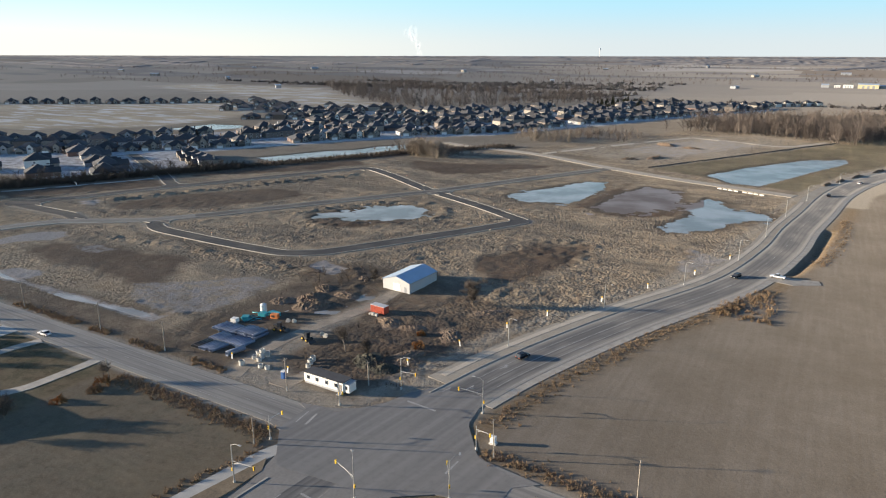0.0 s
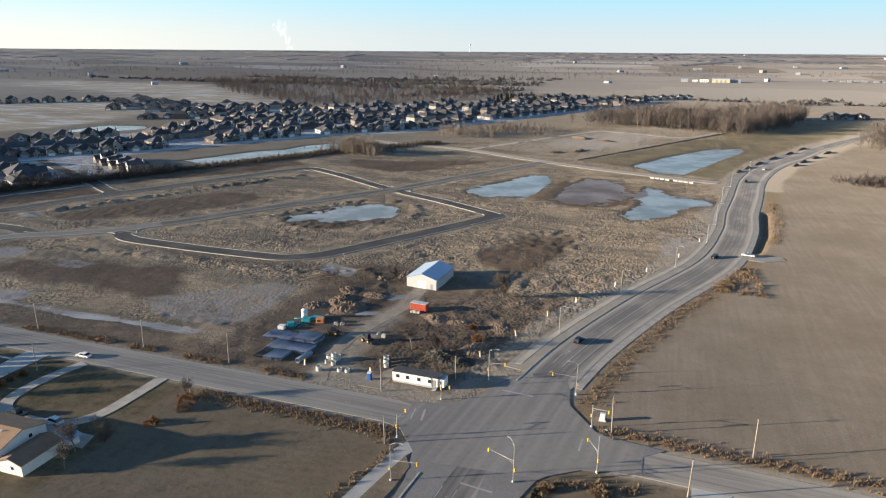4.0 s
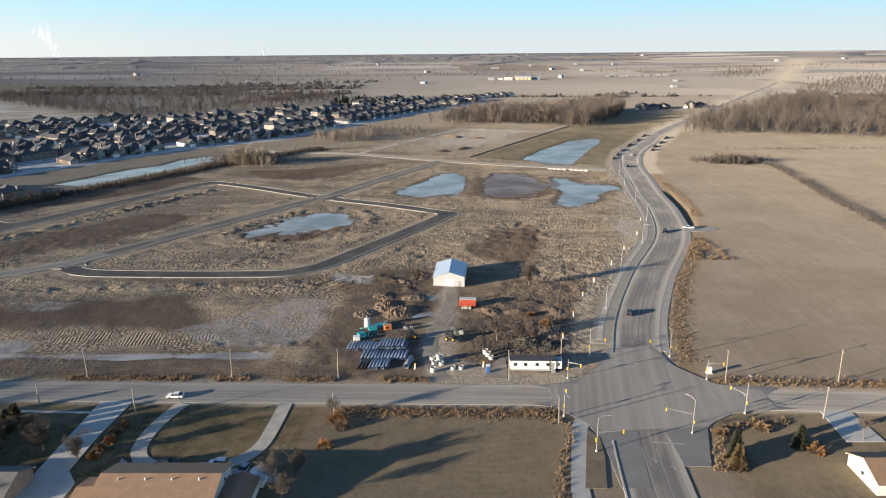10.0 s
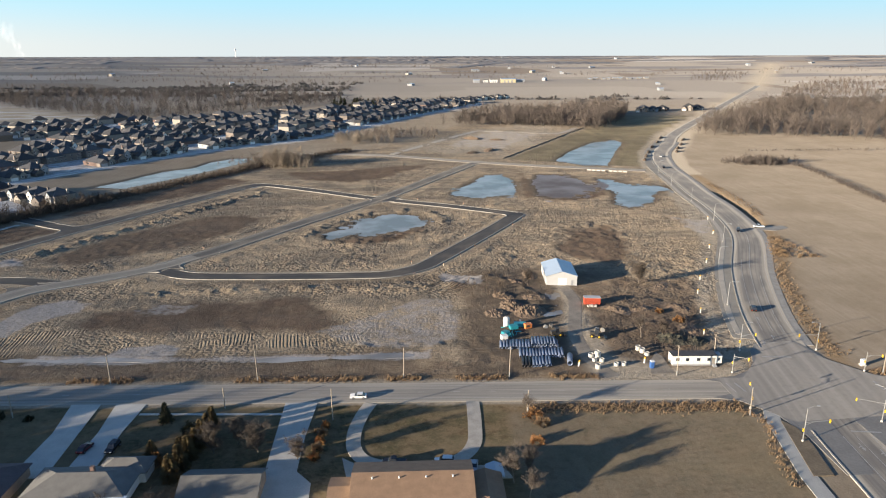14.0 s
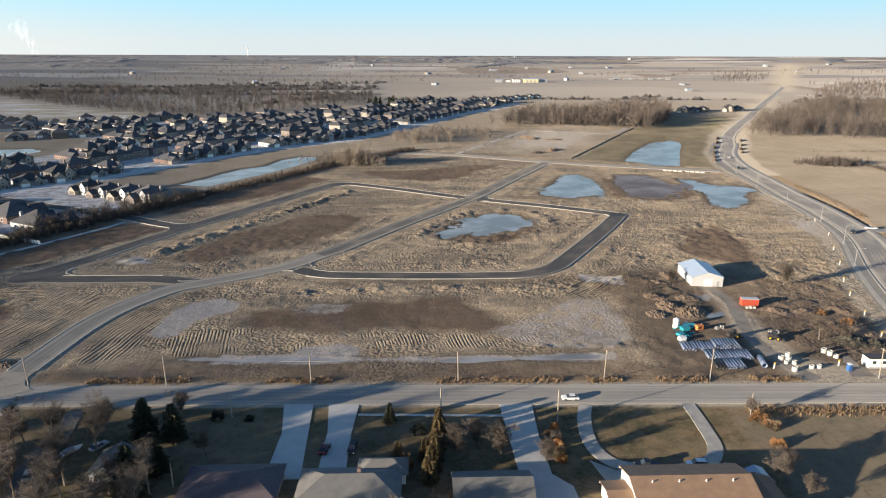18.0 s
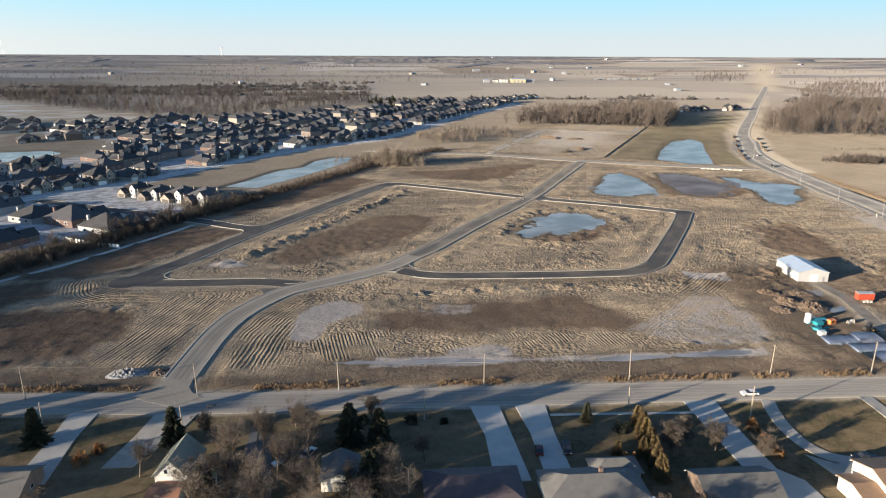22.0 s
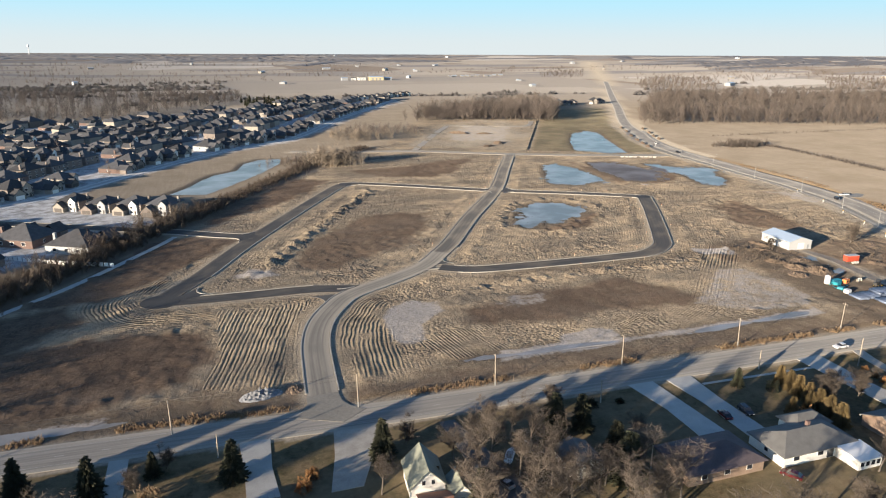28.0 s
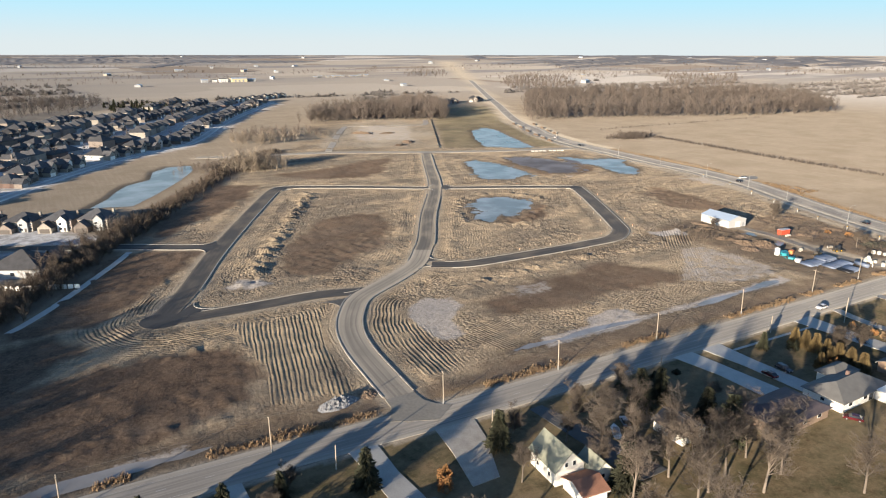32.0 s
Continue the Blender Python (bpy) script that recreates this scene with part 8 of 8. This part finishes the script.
spots = [(p[0] + rs.normal(0, 1.6), p[1] + rs.normal(0, 1.6), -0.2, rs.uniform(0.45, 0.8)) for p in line for _ in range(3)]
spots += [(298 + rs.normal(0, 12), 380 + rs.normal(0, 5), -0.2, rs.uniform(1.0, 1.9)) for _ in range(230)]
spots += [(rs.uniform(320, 620), 452 + rs.normal(0, 2), -0.2, rs.uniform(0.4, 0.7)) for _ in range(160)]
scatter("ditch_scrub", "leafless scrub along a field ditch", spots, BRUSH, TWIG_WOOD, "hedge", seed=8)
spots = [(rs.uniform(68, 108), rs.uniform(12, 64), -0.2, rs.uniform(0.3, 0.75)) for _ in range(110)]
spots += [(rs.normal(102, 7), rs.normal(118, 14), -0.2, rs.uniform(0.3, 0.6)) for _ in range(40)]
spots += [(rs.normal(36, 7), rs.normal(78, 10), -0.2, rs.uniform(0.35, 0.8)) for _ in range(60)]
spots = [p for p in spots if not (66 < p[0] < 76 and 54 < p[1] < 62) and not (58 < p[0] < 72 and 78 < p[1] < 101)]
scatter("yard_scrub", "leafless red-brown weeds and scrub about the yard", spots, BRUSH, HEDGE_WOOD, "scrub", seed=17)
# trees outside the view, added to shade the western rim
rows = smooth_line([(-372, -62), (-350, -20), (-330, 22), (-304, 74)], 4.5)
spots = [(x + rs.normal(0, 3) - 4 * k, y + rs.normal(0, 2), -0.3, rs.uniform(0.75, 1.1)) for x, y in rows for k in range(8)]
scatter("shelter_belt", "unseen tall leafless trees added beside the hedgerow for shade", spots, WOOD, TWIG_WOOD, "trees", seed=18)
# trees among the houses
spots = [(-60, 1010, 0, 1), (40, 690, 0, 0.8)]
for _ in range(220):
    x, y = rs.uniform(-480, 160), rs.uniform(200, 1100)
    if ring_distance(np.array([x]), np.array([y]), ESTATE_EDGE)[0] > 0:
        spots.append((x, y, 0, rs.uniform(0.35, 0.6)))
scatter("street_trees", "young leafless trees among suburban houses", spots, WOOD, TWIG_WOOD, "trees", seed=9)
# far tree belts and farms out to the horizon
def open_land(x, y):
    return y < 500 or (-1500 < x < -330 and 600 < y < 1290) or abs(x - (0.57 * (y - 1000) + 540)) < 60 or (250 < x < 1100 and 1250 < y < 2200) or (-150 < x < 300 and 1250 < y < 1900)


def wood_ridge(out, cx, cy, L, turn, wide, tall, rs):
    """A far strip of wood: a rounded ridge with an uneven top and edge."""
    n = max(4, int(2 * L / 11))
    prof = np.array([(-1.0, -0.1), (-0.85, 0.6), (-0.4, 0.93), (0.0, 1.0), (0.4, 0.93), (0.85, 0.6), (1.0, -0.1)])
    u = np.linspace(-L, L, n)
    fade = np.clip(np.minimum(u + L, L - u) / 30, 0.15, 1)
    hgt = tall * fade * rs.uniform(0.62, 1.15, n)
    wid = wide * fade * rs.uniform(0.7, 1.2, n)
    px = u[:, None] + rs.normal(0, 2.0, (n, 7))
    pv = prof[None, :, 0] * wid[:, None] + rs.normal(0, 1.5, (n, 7))
    x, y = cx + px * math.cos(turn) - pv * math.sin(turn), cy + px * math.sin(turn) + pv * math.cos(turn)
    z = rise_at(x, y) - 0.6 + prof[None, :, 1] * hgt[:, None] * rs.uniform(0.85, 1.12, (n, 7))
    i0 = np.arange(n * 7).reshape(n, 7)
    f = np.stack([i0[:-1, :-1], i0[1:, :-1], i0[1:, 1:], i0[:-1, 1:]], -1).reshape(-1, 4)
    out.append((np.stack([x, y, z], -1).reshape(-1, 3), f))


spots, ridges, fine_far = [], [], []
for _ in range(300):
    d, w = rs.uniform(1350, 4700) if rs.random() < 0.85 else rs.uniform(1100, 1700), rs.uniform(radians(18), radians(150))
    cx, cy = d * math.cos(w), d * math.sin(w)
    if open_land(cx, cy):
        continue
    L, turn = rs.uniform(80, 420) * (0.7 + d / 4000), rs.choice((0.0, 0.06, -0.05, -0.02, 0.03, 1.05))
    wide = rs.choice((3, 4, 6, 14))
    if d > 3100:
        wood_ridge(ridges, cx, cy, L * 0.7, turn, wide * 3.0 + 8 + d / 120, rs.uniform(3, 5), rs)
        continue
    if d > 1900:
        for _ in range(int(L / 8)):
            u, v = rs.uniform(-L, L), rs.normal(0, wide * 2)
            x, y = cx + u * math.cos(turn) - v * math.sin(turn), cy + u * math.sin(turn) + v * math.cos(turn)
            fine_far.append((x, y, rise_at(x, y) - 0.4, rs.uniform(0.4, 0.75)))
        continue
    for _ in range(int(L / 5.5 * (1 + wide / 30))):
        u, v = rs.uniform(-L, L), rs.normal(0, wide)
        x, y = cx + u * math.cos(turn) - v * math.sin(turn), cy + u * math.sin(turn) + v * math.cos(turn)
        if not open_land(x, y):
            spots.append((x, y, rise_at(x, y) - 0.4, rs.uniform(0.35, 0.75)))
for cx, cy, L, turn, count, gap_m in ((2300, 2600, 900, 0.1, 6, 110), (-250, 3600, 650, 0.0, 4, 90), (3000, 1900, 700, 0.6, 5, 100)):
    for k in range(count):
        o = (k - count / 2) * gap_m
        p = rs.uniform(-0.5, 0.5) * L
        wood_ridge(ridges, cx - o * math.sin(turn) + p * math.cos(turn), cy + o * math.cos(turn) + p * math.sin(turn), L * rs.uniform(0.25, 0.7), turn + rs.uniform(-0.12, 0.12), rs.uniform(20, 60), rs.uniform(5, 9), rs)
for ring, step_m, seed_w in (([(735, 1185), (960, 1202), (1300, 1620), (1250, 1790), (1090, 1700), (880, 1420)], 17, 61), ([(1172, 1072), (1328, 1007), (1840, 1384), (1700, 1560), (1600, 1500)], 20, 62), ([(830, 1900), (960, 1850), (1200, 2250), (1080, 2350)], 24, 64)):
    fine_far += [(x, y, z, s_ * 0.8) for x, y, z, s_ in fill(ring, step_m, seed_w, 0.0, 1.0, 1.0) if fbm(np.array([x]), np.array([y]), 160, 65)[0] > 0.36]
gap = line_distance(np.array([p[0] for p in spots]), np.array([p[1] for p in spots]), PARKWAY)
spots = [p for p, g in zip(spots, gap) if g > 28]
scatter("far_woodland", "leafless woods beyond the fields", fine_far, FAR_TREES, TWIG_WOOD, "wood", low=0.6, high=1.2, seed=14)
scatter("tree_belts", "leafless tree belts between far fields", spots, FAR, FAR_WOOD_HAZE, "trees", seed=10)
rv, rf, o = [], [], 0
for v, f in ridges:
    if line_distance(v[:, 0], v[:, 1], PARKWAY).min() > 25:
        rv.append(v)
        rf.append(f + o)
        o += len(v)
# this pale grey base stands in for the haze over the woods
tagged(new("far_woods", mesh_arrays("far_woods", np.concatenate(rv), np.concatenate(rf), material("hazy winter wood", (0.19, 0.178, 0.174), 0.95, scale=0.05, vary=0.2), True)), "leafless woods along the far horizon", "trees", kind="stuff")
# dark evergreens behind the estate
spots = [(rs.normal(-100, 22), rs.normal(1020, 45), -0.3, rs.uniform(0.7, 1.1)) for _ in range(40)]
scatter("evergreen_clump", "clump of dark evergreens behind the estate", spots, [(v, f[::3]) for v, f in (spruce_mesh(200 + k, 12.0, 3.4) for k in range(2))], SPRUCE, "trees", seed=34)


def barn(x, y, w, d, h, mat, label, turn=0.0):
    z = float(rise_at(x, y))
    t = thing("farm_building", label, "building", "far farm buildings", m=pose(x, y, z - 0.3, 0, 0, turn))
    part("wall", Shape().box(-w / 2, -d / 2, 0, w / 2, d / 2, h), mat, t)
    part("roof", gable_roof(-w / 2, -d / 2, w / 2, d / 2, h, h * 0.22, 0.5, 0.3), STEEL_ROOF if mat is not WALL_WHITE else ROOF_GREY, t)
    for k in range(3):
        door_part(t, -w / 2 + w * (k + 1) / 4, -d / 2, w * 0.12, h * 0.7, "s", WALL_GREY, "bay_door")


CREAM = material("cream steel", (0.68, 0.58, 0.36), 0.6, vary=0.1)
barn(283, 1890, 44, 26, 10, CREAM, "large cream steel building in open farmland")
barn(240, 1892, 22, 18, 9, WALL_WHITE, "white farm building in open farmland")
barn(216, 1900, 14, 14, 7, WALL_WHITE, "white farm building in open farmland")
barn(318, 1895, 30, 16, 7, WALL_GREY, "grey farm building in open farmland")
rb = random.Random(4)
for k in range(10):
    barn(560 + k * 20 + rb.uniform(-4, 4), 2010 + rb.uniform(-15, 15), rb.uniform(8, 16), 10, rb.uniform(3.5, 5), WALL_STONE, "pale farm building in open farmland")
for k in range(34):
    d, w = rb.uniform(1500, 4200), radians(rb.uniform(25, 145))
    x, y = d * math.cos(w), d * math.sin(w)
    barn(x, y, rb.uniform(10, 34), rb.uniform(8, 16), rb.uniform(4, 8), rb.choice((WALL_STONE, WALL_GREY, WALL_GREY, STEEL_WALL)), "pale farm building far off in open farmland", rb.uniform(0, 90))
# a water tower and a steam plume far off
t = thing("water_tower", "tall white water tower on the far horizon", "tower", m=pose(-1160, 4450, 50) @ Matrix.Diagonal((0.5, 0.5, 0.6, 1)))
part("stem", Shape().tube((0, 0, -2), (0, 0, 72), 4.0, 3.0, 12), TRIM_WHITE, t)
part("bowl", Shape().tube((0, 0, 68), (0, 0, 80), 3.0, 11.0, 16).tube((0, 0, 80), (0, 0, 90), 11.0, 11.0, 16).tube((0, 0, 90), (0, 0, 97), 11.0, 3.0, 16), TRIM_WHITE, t)
STEAM = bpy.data.materials.new("steam")
STEAM.use_nodes = True
sn, sl = STEAM.node_tree.nodes, STEAM.node_tree.links
lit, through_light, both, clear_air, veil = (sn.new(k) for k in ("ShaderNodeBsdfDiffuse", "ShaderNodeBsdfTranslucent", "ShaderNodeAddShader", "ShaderNodeBsdfTransparent", "ShaderNodeMixShader"))
lit.inputs[0].default_value = through_light.inputs[0].default_value = (0.9, 0.9, 0.92, 1)
veil.inputs[0].default_value = 0.028
for a, b in ((lit.outputs[0], both.inputs[0]), (through_light.outputs[0], both.inputs[1]), (clear_air.outputs[0], veil.inputs[1]), (both.outputs[0], veil.inputs[2]), (veil.outputs[0], sn["Material Output"].inputs[0])):
    sl.new(a, b)
bm = bmesh.new()
rq = random.Random(3)
for k in range(11):
    u = k / 10
    c = Vector((-2280 - 70 * u + rq.uniform(-14, 14) - 60 * u * u * (k % 2), 4010 + rq.uniform(-10, 10), 70 + 160 * u + rq.uniform(-8, 8)))
    bmesh.ops.create_icosphere(bm, subdivisions=3, radius=rq.uniform(11, 16) + 14 * u, matrix=Matrix.Translation(c))
for v in bm.verts:
    v.co += Vector((noise.noise(v.co * 0.08), 0, noise.noise(v.co * 0.08 + Vector((9, 0, 0))))) * 7
me = bpy.data.meshes.new("steam_plume")
bm.to_mesh(me)
bm.free()
me.materials.append(STEAM)
tagged(new("steam_plume", me), "pale steam plume rising far off on the horizon", "steam", kind="structure")

# reeds and dry grass along ditches and verges
blades = []
for k in range(4):
    rs2 = np.random.default_rng(k)
    n = 16
    p = np.c_[rs2.normal(0, 0.35, (n, 2)), np.zeros(n)]
    tip = p + np.c_[rs2.normal(0, 0.25, (n, 2)), rs2.uniform(0.6, 1.3, n)]
    side = np.c_[rs2.normal(0, 0.07, (n, 2)), np.zeros(n)]
    v = np.stack([p - side, p + side, tip], 1).reshape(-1, 3)
    blades.append((v, np.arange(len(v)).reshape(-1, 3)))
spots = []
for x in np.arange(-260, 58, 0.14):
    cy = np.interp(x, [p[0] for p in COUNTY_ROAD], [p[1] for p in COUNTY_ROAD])
    if not -182 < x < -164 and value_noise(np.array([x / 9]), np.array([3.0]), 5)[0] > 0.3:
        spots.append((x, cy + 8.2 + rs.normal(0, 0.9), -0.15, rs.uniform(0.4, 1.0)))
for x in np.arange(34, 92, 0.09):
    cy = np.interp(x, [p[0] for p in COUNTY_ROAD], [p[1] for p in COUNTY_ROAD])
    spots.append((x, cy - 9.6 + rs.normal(0, 1.7), -0.15, rs.uniform(0.35, 0.8)))
for x in np.arange(140, 260, 0.18):
    cy = np.interp(x, [p[0] for p in COUNTY_ROAD], [p[1] for p in COUNTY_ROAD])
    spots.append((x, cy + 10.5 + rs.normal(0, 1.6), -0.15, rs.uniform(0.4, 0.9)))
for x, y in smooth_line([(138, 10), (141, 30), (150, 60), (164, 95), (186, 140)], 0.2) + smooth_line([(205, 195), (212, 235), (216, 290)], 0.25):
    spots.append((x + rs.normal(0, 2.0), y + rs.normal(0, 1.5), -0.15, rs.uniform(0.3, 0.7)))
for _ in range(260):
    spots.append((rs.uniform(172, 192), rs.uniform(112, 150), -0.15, rs.uniform(0.6, 1.3)))
for x, y in smooth_line([(90, -22), (94, -28), (91, -40), (88, -55)], 0.3) + smooth_line([(126, -46), (131, -32), (138, -26), (150, -25)], 0.2):
    spots.append((x + rs.normal(0, 1.0), y + rs.normal(0, 1.0), -0.15, rs.uniform(0.4, 0.9)))
xs, ys = np.array([p[0] for p in spots]), np.array([p[1] for p in spots])
clear = (line_distance(xs, ys, PARKWAY) > 9.6) & (line_distance(xs, ys, COUNTY_ROAD) > 6.6)
spots = [p for p, ok in zip(spots, clear) if ok]
scatter("dry_reeds", "dry straw-coloured reeds along ditches and verges", spots, blades, STRAW, "reeds", seed=12)
